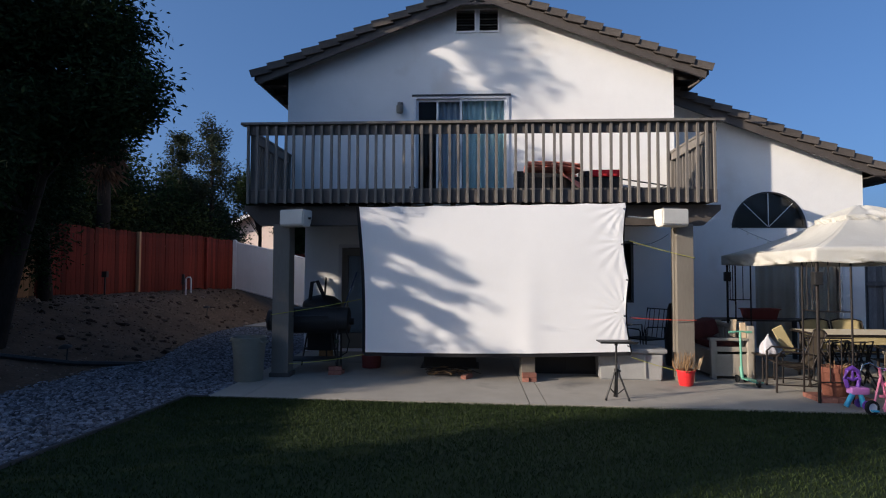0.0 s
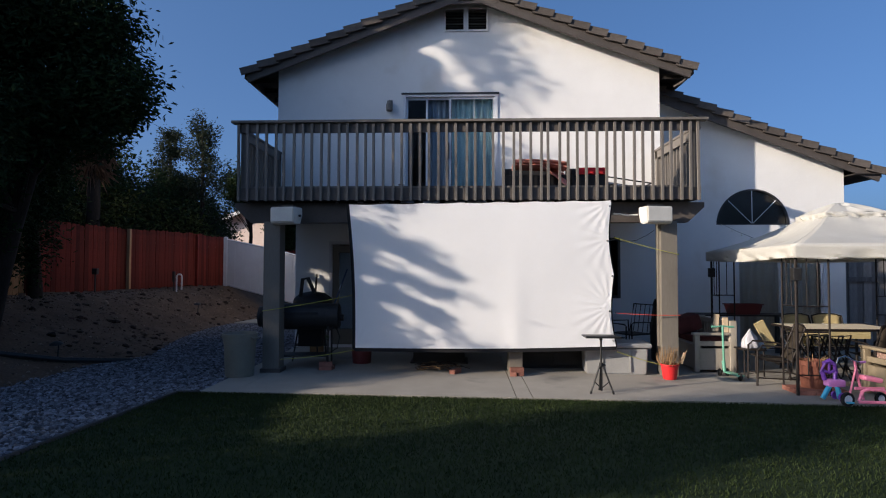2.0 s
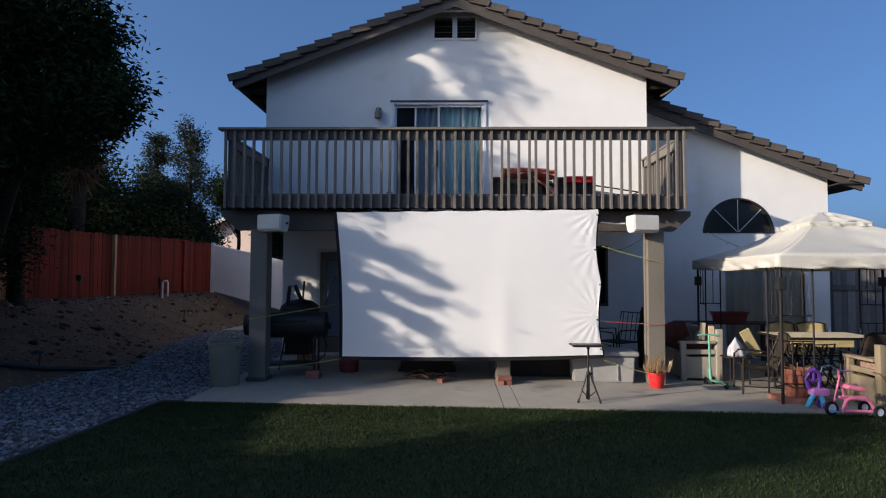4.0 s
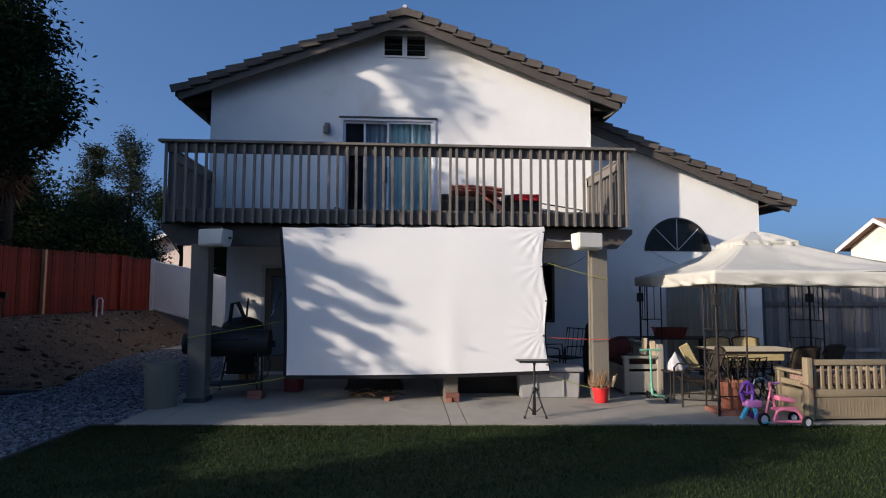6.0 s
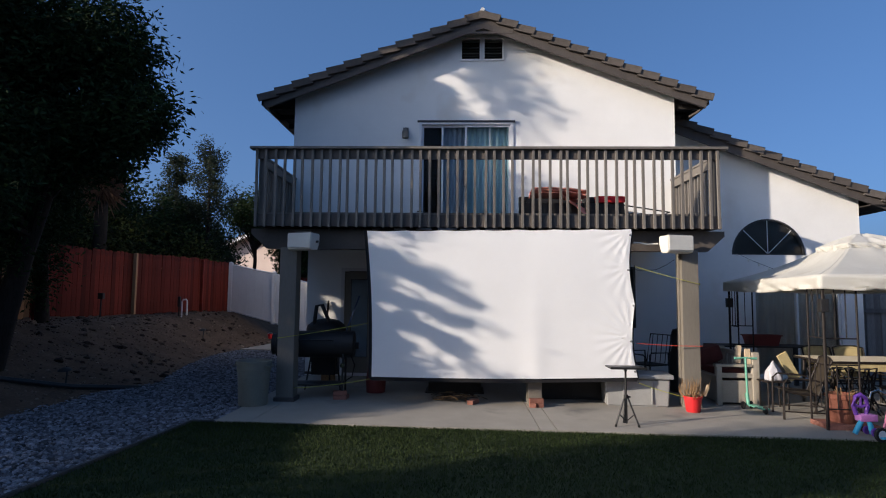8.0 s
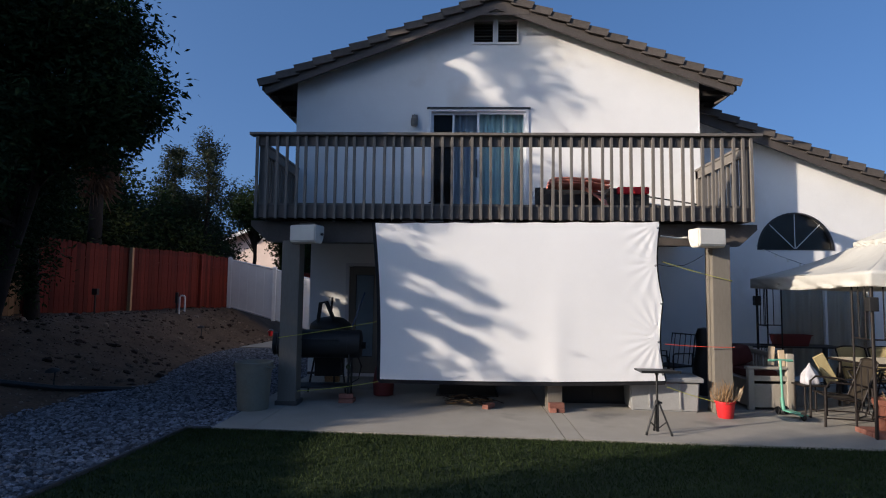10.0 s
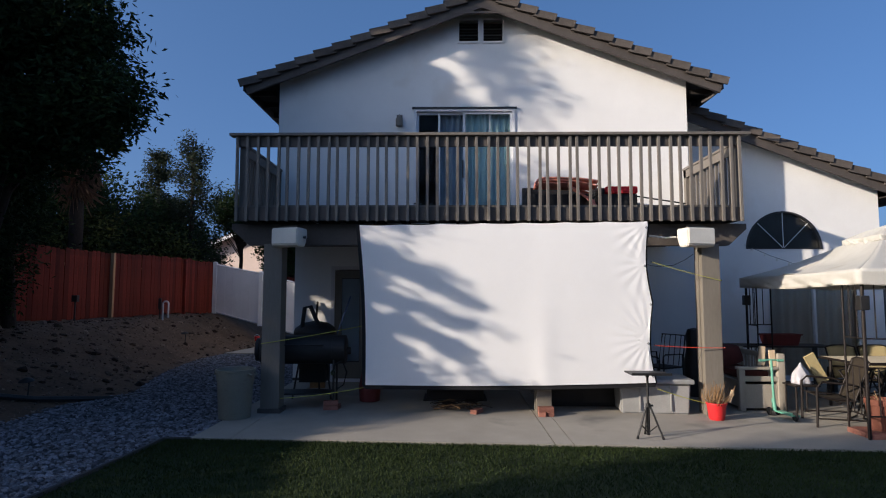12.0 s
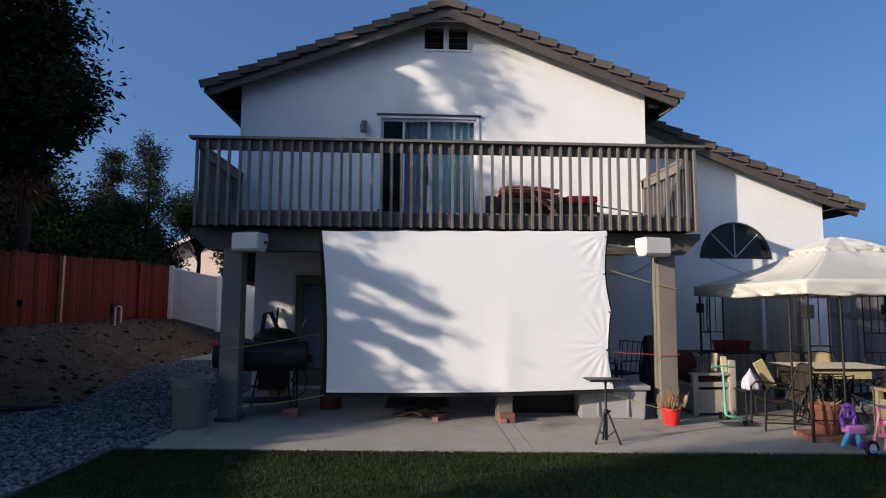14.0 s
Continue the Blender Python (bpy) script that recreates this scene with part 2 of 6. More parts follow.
# ---------------------------------------------------------------- building helpers
def thing(name, loc=(0, 0, 0), rz=0.0, label="", category="", group="", kind=""):
    ob = new(name)
    ob.empty_display_size = 0.1
    ob.matrix_basis = pose(*loc, 0, 0, rz)
    return tagged(ob, label, category, group, kind)


def mesh_of(name, bm, material, smooth=False):
    me = bpy.data.meshes.new(name)
    bmesh.ops.recalc_face_normals(bm, faces=bm.faces)
    bm.to_mesh(me)
    bm.free()
    me.materials.append(material)
    if smooth:
        me.shade_smooth()
        me.set_sharp_from_angle(angle=radians(40))
    return me


def part(name, bm, material, parent=None, label="", smooth=False, at=None, kind=""):
    """Links a bmesh, or a mesh that is shared, as one object under a thing or a part."""
    me = bm if isinstance(bm, bpy.types.Mesh) else mesh_of(name, bm, material, smooth)
    ob = new(name, me)
    if parent:
        ob.parent = parent
    if at is not None:
        ob.matrix_basis = at
    return tagged(ob, label, "", "", kind)


def box(x0, x1, y0, y1, z0, z1, bevel=0.0, bm=None, m=None):
    bm = bm or bmesh.new()
    vs = [bm.verts.new((x, y, z)) for x in (x0, x1) for y in (y0, y1) for z in (z0, z1)]
    fs = [bm.faces.new([vs[i] for i in q]) for q in ((0, 1, 3, 2), (4, 6, 7, 5), (0, 4, 5, 1), (2, 3, 7, 6), (0, 2, 6, 4), (1, 5, 7, 3))]
    if m:
        for v in vs:
            v.co = m @ v.co
    if bevel:
        bmesh.ops.bevel(bm, geom=list({e for f in fs for e in f.edges}), offset=bevel, segments=2, affect="EDGES", profile=0.6)
    return bm


def tube(points, radii, sides=8, bm=None, closed=False):
    """A round bar along points, capped; radii one number or one a point."""
    bm = bm or bmesh.new()
    pts = [Vector(p) for p in points]
    if not isinstance(radii, (list, tuple)):
        radii = [radii] * len(pts)
    rings, n = [], len(pts)
    up = Vector((0.13, 0.21, 1)).normalized()
    for i, p in enumerate(pts):
        a, b = (pts[i - 1], pts[(i + 1) % n]) if closed else (pts[max(i - 1, 0)], pts[min(i + 1, n - 1)])
        d = (b - a).normalized()
        s = d.cross(up)
        s = (s if s.length > 1e-3 else d.cross(Vector((1, 0.1, 0)))).normalized()
        u = s.cross(d)
        rings.append([bm.verts.new(p + (s * math.cos(k) + u * math.sin(k)) * radii[i]) for k in (2 * math.pi * j / sides for j in range(sides))])
    for i in range(n if closed else n - 1):
        a, b = rings[i], rings[(i + 1) % n]
        for j in range(sides):
            bm.faces.new((a[j], a[(j + 1) % sides], b[(j + 1) % sides], b[j]))
    if not closed:
        bm.faces.new(rings[0])
        bm.faces.new(rings[-1][::-1])
    return bm


def lathe(profile, sides=24, bm=None, m=None, closed=False):
    """Turns (radius, height) pairs about z."""
    bm = bm or bmesh.new()
    rings = []
    for r, z in profile:
        rings.append([bm.verts.new((r * math.cos(k), r * math.sin(k), z)) for k in (2 * math.pi * j / sides for j in range(sides))])
    for a, b in zip(rings, rings[1:] + (rings[:1] if closed else [])):
        for j in range(sides):
            bm.faces.new((a[j], a[(j + 1) % sides], b[(j + 1) % sides], b[j]))
    if not closed:
        for ring in (rings[0], rings[-1]):
            bm.faces.new(ring)
    if m:
        for ring in rings:
            for v in ring:
                v.co = m @ v.co
    return bm


def plate(outline, holes=(), depth=0.1, plane="y", at=0.0, bm=None):
    """A flat slab from an outline of (a, b) pairs with holes, from at to at + depth along an axis."""
    bm = bm or bmesh.new()
    made, edges = [], []
    for loop in (outline, *holes):
        vs = [bm.verts.new({"y": (a, at, b), "x": (at, a, b), "z": (a, b, at)}[plane]) for a, b in loop]
        made += vs
        edges += [bm.edges.new((vs[i], vs[(i + 1) % len(vs)])) for i in range(len(vs))]
    got = bmesh.ops.triangle_fill(bm, use_beauty=True, use_dissolve=False, edges=edges)
    faces = [g for g in got["geom"] if isinstance(g, bmesh.types.BMFace)]
    ext = bmesh.ops.extrude_face_region(bm, geom=faces, use_keep_orig=True)
    step = {"y": Vector((0, depth, 0)), "x": Vector((depth, 0, 0)), "z": Vector((0, 0, depth))}[plane]
    bmesh.ops.translate(bm, verts=[g for g in ext["geom"] if isinstance(g, bmesh.types.BMVert)], vec=step)
    return bm


def sheet(fn, nu, nv, bm=None):
    """A grid of fn(u, v) for u, v in 0..1."""
    bm = bm or bmesh.new()
    vs = [[bm.verts.new(fn(i / nu, j / nv)) for j in range(nv + 1)] for i in range(nu + 1)]
    for i in range(nu):
        for j in range(nv):
            bm.faces.new((vs[i][j], vs[i + 1][j], vs[i + 1][j + 1], vs[i][j + 1]))
    return bm


def rect(a0, a1, b0, b1):
    return [(a0, b0), (a1, b0), (a1, b1), (a0, b1)]


def thick(ob, t):
    md = ob.modifiers.new("thickness", "SOLIDIFY")
    md.thickness, md.offset = t, 0
    return ob


def soup(name, verts, faces, material, parent=None, label="", kind=""):
    me = bpy.data.meshes.new(name)
    me.from_pydata(verts.tolist(), [], faces.tolist())
    me.materials.append(material)
    ob = new(name, me)
    if parent:
        ob.parent = parent
    return tagged(ob, label, "", "", kind)


# ---------------------------------------------------------------- ground
def smooth01(t):
    t = min(max(t, 0.0), 1.0)
    return t * t * (3 - 2 * t)


def ground_z(x, y):
    """Height of the bare earth: flat under the yard, a bank that rises to the side fence."""
    foot = -5.5 - 0.75 * smooth01((y - 0.8) / 4.0) - 0.55 * smooth01((y - 4) / 4.5)
    bank = smooth01((foot - x) / (foot + 9.35)) * 0.98
    if y > 9:
        bank *= 1 - 0.25 * smooth01((y - 9) / 6) * smooth01((x + 9) / 3)
    rough = 0.05 * noise.noise((x * 0.7, y * 0.7, 0)) + 0.03 * noise.noise((x * 2.3, y * 2.3, 4)) + 0.02 * noise.noise((x * 6, y * 6, 7))
    return -0.075 + bank + (rough * smooth01((foot + 0.3 - x) / 1.2) if x > -30 else 0)


def ground_sheet():
    near_x = list(np.arange(-14, -3.0, 0.16))
    near_y = list(np.arange(-9, 14.5, 0.16))
    xs = [-900, -300, -100, -50, -30, -20, -16] + near_x + [-2, 0, 3, 6, 10, 14, 20, 40, 100, 300, 900]
    ys = [-900, -300, -100, -40, -25, -15, -11] + near_y + [16, 20, 30, 50, 100, 300, 900]
    bm = bmesh.new()
    g = [[bm.verts.new((x, y, ground_z(x, y))) for y in ys] for x in xs]
    for i in range(len(xs) - 1):
        for j in range(len(ys) - 1):
            bm.faces.new((g[i][j], g[i + 1][j], g[i + 1][j + 1], g[i][j + 1]))
    return tagged(part("ground", bm, DIRT, smooth=True), "bare brown dirt rising as a bank to the fence", "ground", kind="structure")


ground_sheet()


def lawn_left(y):
    return -3.66 - 0.07 * (-1.3 - y) - 0.012 * max(0, -4 - y) ** 2


def slab_edge(x):
    return -1.44 - 0.046 * x


lawn_pts = [(lawn_left(y), y) for y in (-14, -11, -8, -6, -4.5, -3, -2)] + [(-3.66, slab_edge(-3.66)), (9.6, slab_edge(9.6)), (9.6, -14)]
tagged(part("lawn", plate(lawn_pts, depth=0.05, plane="z", at=-0.075), TURF_BED), "short green artificial turf lawn", "lawn", kind="structure")
gravel_pts = [(lawn_left(y) - 0.02, y) for y in (-14, -11, -8, -6, -4.5, -3, -2)] + [(-3.68, -1.27), (-3.36, -1.26), (-3.34, 2.8), (-3.45, 7.58), (-6.65, 7.68), (-6.75, 6.4), (-6.5, 4.6), (-6.1, 3), (-5.7, 1.7), (-6.2, 0.4), (-7.0, -0.5), (-8.4, -2.5), (-9.5, -14)]
tagged(part("gravel_bed", plate(gravel_pts[::-1], depth=0.045, plane="z", at=-0.07), GRAVEL_BED), "grey gravel strip beside the lawn", "gravel", kind="structure")


def inside(poly, x, y):
    c = np.zeros(len(x), bool)
    for (x0, y0), (x1, y1) in zip(poly, poly[1:] + poly[:1]):
        if y0 != y1:
            c ^= ((y0 > y) != (y1 > y)) & (x < (x1 - x0) * (y - y0) / (y1 - y0) + x0)
    return c


def scatter_stones(name, n, poly, x0, x1, y0, y1, s0, s1, base, material, label, category):
    """Many small uneven stones, one mesh."""
    rng = np.random.default_rng(5)
    x, y = rng.uniform(x0, x1, n), rng.uniform(y0, y1, n)
    k = inside(poly, x, y)
    x, y = x[k], y[k]
    n = len(x)
    t = (1 + 5 ** 0.5) / 2
    ico = np.array([(-1, t, 0), (1, t, 0), (-1, -t, 0), (1, -t, 0), (0, -1, t), (0, 1, t), (0, -1, -t), (0, 1, -t), (t, 0, -1), (t, 0, 1), (-t, 0, -1), (-t, 0, 1)]) / 1.9
    tri = np.array([(0, 11, 5), (0, 5, 1), (0, 1, 7), (0, 7, 10), (0, 10, 11), (1, 5, 9), (5, 11, 4), (11, 10, 2), (10, 7, 6), (7, 1, 8), (3, 9, 4), (3, 4, 2), (3, 2, 6), (3, 6, 8), (3, 8, 9), (4, 9, 5), (2, 4, 11), (6, 2, 10), (8, 6, 7), (9, 8, 1)])
    s = rng.uniform(s0, s1, (n, 1, 1)) * rng.uniform(0.6, 1.2, (n, 1, 3)) * rng.uniform(0.75, 1.2, (n, 12, 1))
    v = ico[None] * s
    a = rng.uniform(0, 6.28, n)
    ca, sa = np.cos(a)[:, None], np.sin(a)[:, None]
    vx, vy = v[..., 0] * ca - v[..., 1] * sa, v[..., 0] * sa + v[..., 1] * ca
    z = np.array([base(px, py) for px, py in zip(x, y)])
    v = np.stack([vx + x[:, None], vy + y[:, None], v[..., 2] * 0.7 + z[:, None]], -1).reshape(-1, 3)
    f = (tri[None] + 12 * np.arange(n)[:, None, None]).reshape(-1, 3)
    return tagged(soup(name, v, f, material), label, category, kind="stuff")


scatter_stones("gravel", 44000, gravel_pts, -7.6, -3.3, -6.2, 7.65, 0.015, 0.036, lambda x, y: -0.022, STONE, "loose grey crushed gravel stones", "gravel")
bank_poly = [(-5.7, -1), (-5.7, 1.6), (-6.4, 4.4), (-6.7, 7.5), (-6.7, 12), (-9.2, 12.4), (-10.3, 5), (-10.8, -1)]
scatter_stones("dirt_clods", 5000, bank_poly, -10.8, -5.2, -1, 12.4, 0.008, 0.035, lambda x, y: ground_z(x, y) + 0.004, ROCK, "scattered small clods and stones on dirt", "stones")
scatter_stones("bank_stones", 110, bank_poly, -10.8, -5.2, 1, 12.4, 0.05, 0.10, lambda x, y: ground_z(x, y) + 0.01, ROCK, "larger loose stones lying on the bank", "stones")

scatter_stones("leaf_litter", 260, bank_poly, -10.8, -5.2, 1, 12.4, 0.03, 0.11, lambda x, y: ground_z(x, y) - 0.01, LITTER, "dark curled leaf litter scattered on dirt", "leaf litter")


def turf():
    """Short curved blades over the part of the lawn before the patio."""
    rng = np.random.default_rng(9)
    n = 330000
    x = rng.uniform(-5.2, 9.6, n)
    y = -1.3 - 12.6 * rng.uniform(0, 1, n) ** 1.6
    k = inside(lawn_pts, x, y)
    x, y = x[k], y[k]
    n = len(x)
    a, h = rng.uniform(0, 6.28, n), rng.uniform(0.016, 0.034, n)
    w = rng.uniform(0.0025, 0.0045, n)
    lean = rng.uniform(0.2, 0.9, n) * h
    b = rng.uniform(0, 6.28, n)
    p = np.stack([x, y, np.full(n, -0.027)], -1)
    side = np.stack([np.cos(a) * w, np.sin(a) * w, np.zeros(n)], -1)
    tip = p + np.stack([np.cos(b) * lean, np.sin(b) * lean, h], -1)
    mid = p + (tip - p) * 0.5 + np.stack([np.zeros(n), np.zeros(n), h * 0.15], -1)
    v = np.stack([p - side, p + side, mid + side * 0.8, tip, mid - side * 0.8], 1).reshape(-1, 3)
    i = 5 * np.arange(n)[:, None]
    f = np.concatenate([i + [0, 1, 2], i + [0, 2, 4], i + [4, 2, 3]])
    tagged(soup("turf_blades", v, f, TURF), "short green plastic grass blades", "grass", kind="stuff")


turf()

# lawn edging and the curb against the bank
part_edge = tube([(lawn_left(y) - 0.01, y, -0.02) for y in (-9, -7, -5.5, -4.5, -3.5, -2.5, -2)] + [(-3.68, -1.3, -0.015), (-3.40, -1.28, -0.012)], 0.026, 6)
tagged(part("lawn_edging", part_edge, EDGING, smooth=True), "black plastic edging strip between lawn and gravel", "edging", kind="structure")
bank_curve = [(-8.6, -2.2), (-7.4, -0.6), (-6.4, 0.45), (-5.7, 1.3), (-5.45, 1.75)]
tagged(part("bank_edging", tube([(x, y, ground_z(x, y) + 0.03) for x, y in bank_curve], 0.045, 6), EDGING, smooth=True), "dark edging strip along the foot of the bank", "edging", kind="structure")

# patio slab in poured panels with open joints
patio = thing("patio", (0, 0, 0), 0, "grey concrete patio slab with score joints", "patio", kind="structure")


def slab(x0, x1, y1=2.83):
    return plate([(x0, slab_edge(x0)), (x1, slab_edge(x1)), (x1, y1), (x0, y1)], depth=0.14, plane="z", at=-0.14)


for x0, x1 in ((-3.38, -2.94), (-2.93, 0.60), (0.612, 0.80), (0.812, 4.3), (4.31, 7.3)):
    part("slab", slab(x0, x1), CONCRETE, patio)
part("slab", slab(7.31, 9.6, 3.1), CONCRETE, patio)
part("joint_filler", box(-3.36, 9.55, -1.2, 2.8, -0.13, -0.03), EDGING, patio)
walkway = plate([(-6.6, 7.72), (-3.42, 7.62), (-3.42, 12.2), (-6.0, 12.3)], depth=0.1, plane="z", at=-0.09)
tagged(part("side_walkway", walkway, CONCRETE), "concrete walkway along the side of the house", "walkway", kind="structure")

# ---------------------------------------------------------------- house
WU, WL = 1.857, 2.836           # faces of the upper and the lower wall
XL, XR, XW = -3.46, 3.485, 7.325
PITCH, RIDGE = 0.39, 6.655      # underside of the main roof at the ridge
house = thing("house", (0, WL, 0), 0, "two-storey white stucco house with a gabled tile roof", "house")
home = Matrix.Translation((0, -WL, 0))   # parts below are written in world metres


def hpart(name, bm, material, parent=None, label="", smooth=False):
    ob = part(name, bm, material, parent or house, label, smooth)
    if parent is None:
        ob.matrix_basis = home
    return ob


def roof_z(x):
    return RIDGE - PITCH * abs(x)


D = (-1.146, 0.577, 2.72, 4.745)      # upper sliding door: x0, x1, sill, head
V1, V2 = (-0.375, -0.045), (0.045, 0.375)
upper = plate([(XL, 2.60), (XR, 2.60), (XR, roof_z(XR)), (0, RIDGE), (XL, roof_z(XL))],
              [rect(D[0], D[1], D[2], D[3]), rect(V1[0], V1[1], 5.93, 6.31), rect(V2[0], V2[1], 5.93, 6.31)], 0.2, "y", WU)
hpart("upper_wall", upper, STUCCO)
bm = box(XL, XL + 0.2, WU + 0.2, 12.3, 2.60, roof_z(XL))
box(XR - 0.2, XR, WU + 0.2, 12.3, 2.60, roof_z(XR), bm=bm)
box(XL + 0.2, XR - 0.2, 12.1, 12.3, 2.6, roof_z(XL), bm=bm)
hpart("upper_side_wall", bm, STUCCO)
hpart("overhang_soffit", box(XL, XR, WU, WL + 0.2, 2.5, 2.596), STUCCO)
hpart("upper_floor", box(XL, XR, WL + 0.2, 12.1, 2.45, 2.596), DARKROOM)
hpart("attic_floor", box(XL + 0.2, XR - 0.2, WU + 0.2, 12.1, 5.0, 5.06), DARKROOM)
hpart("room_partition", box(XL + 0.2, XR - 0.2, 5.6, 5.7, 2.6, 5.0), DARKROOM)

LD = (-2.72, -1.86, 0.0, 2.10)        # lower back door
LS = (-0.95, 0.85, 0.02, 2.08)        # lower sliding door
LW = (2.05, 3.02, 0.99, 2.17)         # lower window
WS = (5.25, 6.95, 0.05, 1.95)         # sliding door of the wing
FAN = (5.58, 2.425, 0.685)            # half-round window: centre x, sill, radius
wing_top = lambda x: 3.61 + 0.39 * (XW - x)
fan = [(FAN[0] + FAN[2] * math.cos(a), FAN[1] + FAN[2] * math.sin(a)) for a in (math.pi * k / 20 for k in range(21))]
lower = plate([(-3.40, 0), (XW, 0), (XW, wing_top(XW)), (XR - 0.1, wing_top(XR - 0.1)), (XR - 0.1, 2.5), (-3.40, 2.5)],
              [rect(LD[0], LD[1], 0.004, LD[3]), rect(*LS), rect(*LW), rect(*WS), fan], 0.2, "y", WL)
hpart("lower_wall", lower, STUCCO)
bm = box(-3.40, -3.20, WL + 0.2, 12.3, -0.1, 2.5)
box(XW - 0.2, XW, WL + 0.2, 12.3, -0.1, wing_top(XW), bm=bm)
box(-3.2, XW - 0.2, 12.1, 12.3, -0.1, 2.5, bm=bm)
box(XR, XW - 0.2, 12.1, 12.3, 2.5, wing_top(XW), bm=bm)
hpart("lower_side_wall", bm, STUCCO)
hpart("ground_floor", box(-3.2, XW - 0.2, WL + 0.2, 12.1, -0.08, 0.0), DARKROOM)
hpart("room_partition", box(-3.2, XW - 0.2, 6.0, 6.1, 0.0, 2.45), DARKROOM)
hpart("weep_screed", box(-3.40, XW, WL - 0.012, WL - 0.002, 0.02, 0.07), FASCIA)


def stepped_courses(x_eave, z_eave, x_top, y0, y1, pitch, step=0.33):
    """Overlapping tile courses from the eave up to a ridge, one joined mesh."""
    s = 1 if x_eave > x_top else -1
    bm = bmesh.new()
    n = int(abs(x_eave - x_top) / step * math.hypot(1, pitch)) + 1
    dx = abs(x_eave - x_top) / n
    for i in range(n):
        xa, xb = x_eave - s * dx * i, x_eave - s * dx * (i + 1.12)
        za, zb = z_eave + pitch * dx * i, z_eave + pitch * dx * (i + 1.12)
        w = 0.31
        for j in range(int((y1 - y0) / w)):
            ya, yb = y0 + j * w + 0.006, y0 + (j + 1) * w - 0.006
            lift = random.uniform(-0.003, 0.006)
            vs = [bm.verts.new(c) for c in ((xa, ya, za + 0.055 + lift), (xb, ya, zb + 0.02), (xb, yb, zb + 0.02), (xa, yb, za + 0.055 + lift), (xa, ya, za + 0.01), (xa, yb, za + 0.01))]
            bm.faces.new((vs[0], vs[1], vs[2], vs[3]))
            bm.faces.new((vs[0], vs[3], vs[5], vs[4]))
    return bm


def gable_roof(parent, x_ridge, z_ridge, x_eaves, y0, y1, pitch, tiles_from=None):
    """Roof slopes with decking, barge boards, rake tiles one by one and stepped courses. z_ridge: underside of the decking."""
    for xe in x_eaves:
        s = 1 if xe > x_ridge else -1
        ze = z_ridge - pitch * abs(xe - x_ridge)
        bm = bmesh.new()
        deck = [(x_ridge, z_ridge), (xe, ze), (xe, ze + 0.02), (x_ridge, z_ridge + 0.02)]
        plate(deck if s > 0 else deck[::-1], depth=y1 - y0, plane="y", at=y0 + 0.05, bm=bm)
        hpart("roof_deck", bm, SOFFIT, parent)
        bm = bmesh.new()
        plate([(x_ridge, z_ridge - 0.27), (xe - s * 0.05, ze - 0.20), (xe, ze + 0.02), (x_ridge, z_ridge + 0.02)], depth=0.05, plane="y", at=y0, bm=bm)
        hpart("barge_board", bm, FASCIA, parent)
        hpart("eave_fascia", box(min(xe, xe + s * 0.03), max(xe, xe + s * 0.03), y0 + 0.05, y1, ze - 0.12, ze + 0.015), FASCIA, parent)
        hpart("tile_courses", stepped_courses(xe + s * 0.06, ze - 0.02, x_ridge, y0 + 0.16, y1, pitch), TILE, parent)
        long = abs(xe + s * 0.08 - x_ridge) * math.hypot(1, pitch)
        n = max(1, round(long / 0.335))
        step = long / n
        bm = bmesh.new()                       # one rake tile: an angled cap, thicker at its lower end
        L = step * 1.10
        prof = [(-0.045, -0.14), (-0.018, -0.006), (0.0, 0.008), (0.16, 0.018), (0.16, -0.012), (0.012, -0.03), (-0.018, -0.145)]
        lo = [bm.verts.new((0, y - 0.012, z + 0.05)) for y, z in prof]
        hi = [bm.verts.new((-L, y + 0.006, z + 0.004)) for y, z in prof]
        for j in range(len(prof)):
            k = (j + 1) % len(prof)
            bm.faces.new((lo[j], lo[k], hi[k], hi[j]))
        bm.faces.new(lo[::-1])
        bm.faces.new(hi)
        me = mesh_of("rake_tile", bm, TILE)
        tilt = math.atan(pitch)
        for i in range(n):
            d = long - i * step
            x, z = x_ridge + s * d * math.cos(tilt), z_ridge + 0.030 - d * math.sin(tilt)
            m = Matrix.Translation((x, y0 - 0.012, z)) @ Matrix.Scale(s, 4, (1, 0, 0)) @ Euler((radians(random.uniform(-1.5, 1.5)), tilt + radians(random.uniform(-0.6, 0.6)), radians(random.uniform(-0.8, 0.8)))).to_matrix().to_4x4()
            ob = part("rake_tile", me, TILE, parent)
            ob.matrix_basis = m


main_roof = hpart("main_roof", box(-0.06, 0.06, 1.62, 12.4, RIDGE + 0.0, RIDGE + 0.05), TILE)
gable_roof(main_roof, 0.0, RIDGE, (-3.97, 3.97), 1.55, 12.5, PITCH)
bm = bmesh.new()
for k in range(30):
    y = 1.56 + k * 0.365
    t = 0.012 if k % 2 else 0.0
    plate([(-0.14, RIDGE + 0.022 + t), (0, RIDGE + 0.085 + t), (0.14, RIDGE + 0.022 + t), (0.14, RIDGE + 0.0), (-0.14, RIDGE + 0.0)], depth=0.36, plane="y", at=y, bm=bm)
part("ridge_tiles", bm, TILE, main_roof)
bm = tube([(0.0, 1.53, RIDGE + 0.07), (-0.01, 1.62, RIDGE + 0.09)], 0.035, 10)
part("ridge_cap", bm, STUCCO, main_roof, "white mortar plug at the ridge end", True)
hpart("gable_tie", box(-0.47, 0.55, 1.545, 1.585, RIDGE - 0.375, RIDGE - 0.335), FASCIA)
hpart("gable_king_block", box(-0.04, 0.04, 1.53, 1.60, RIDGE - 0.12, RIDGE - 0.03), FASCIA)

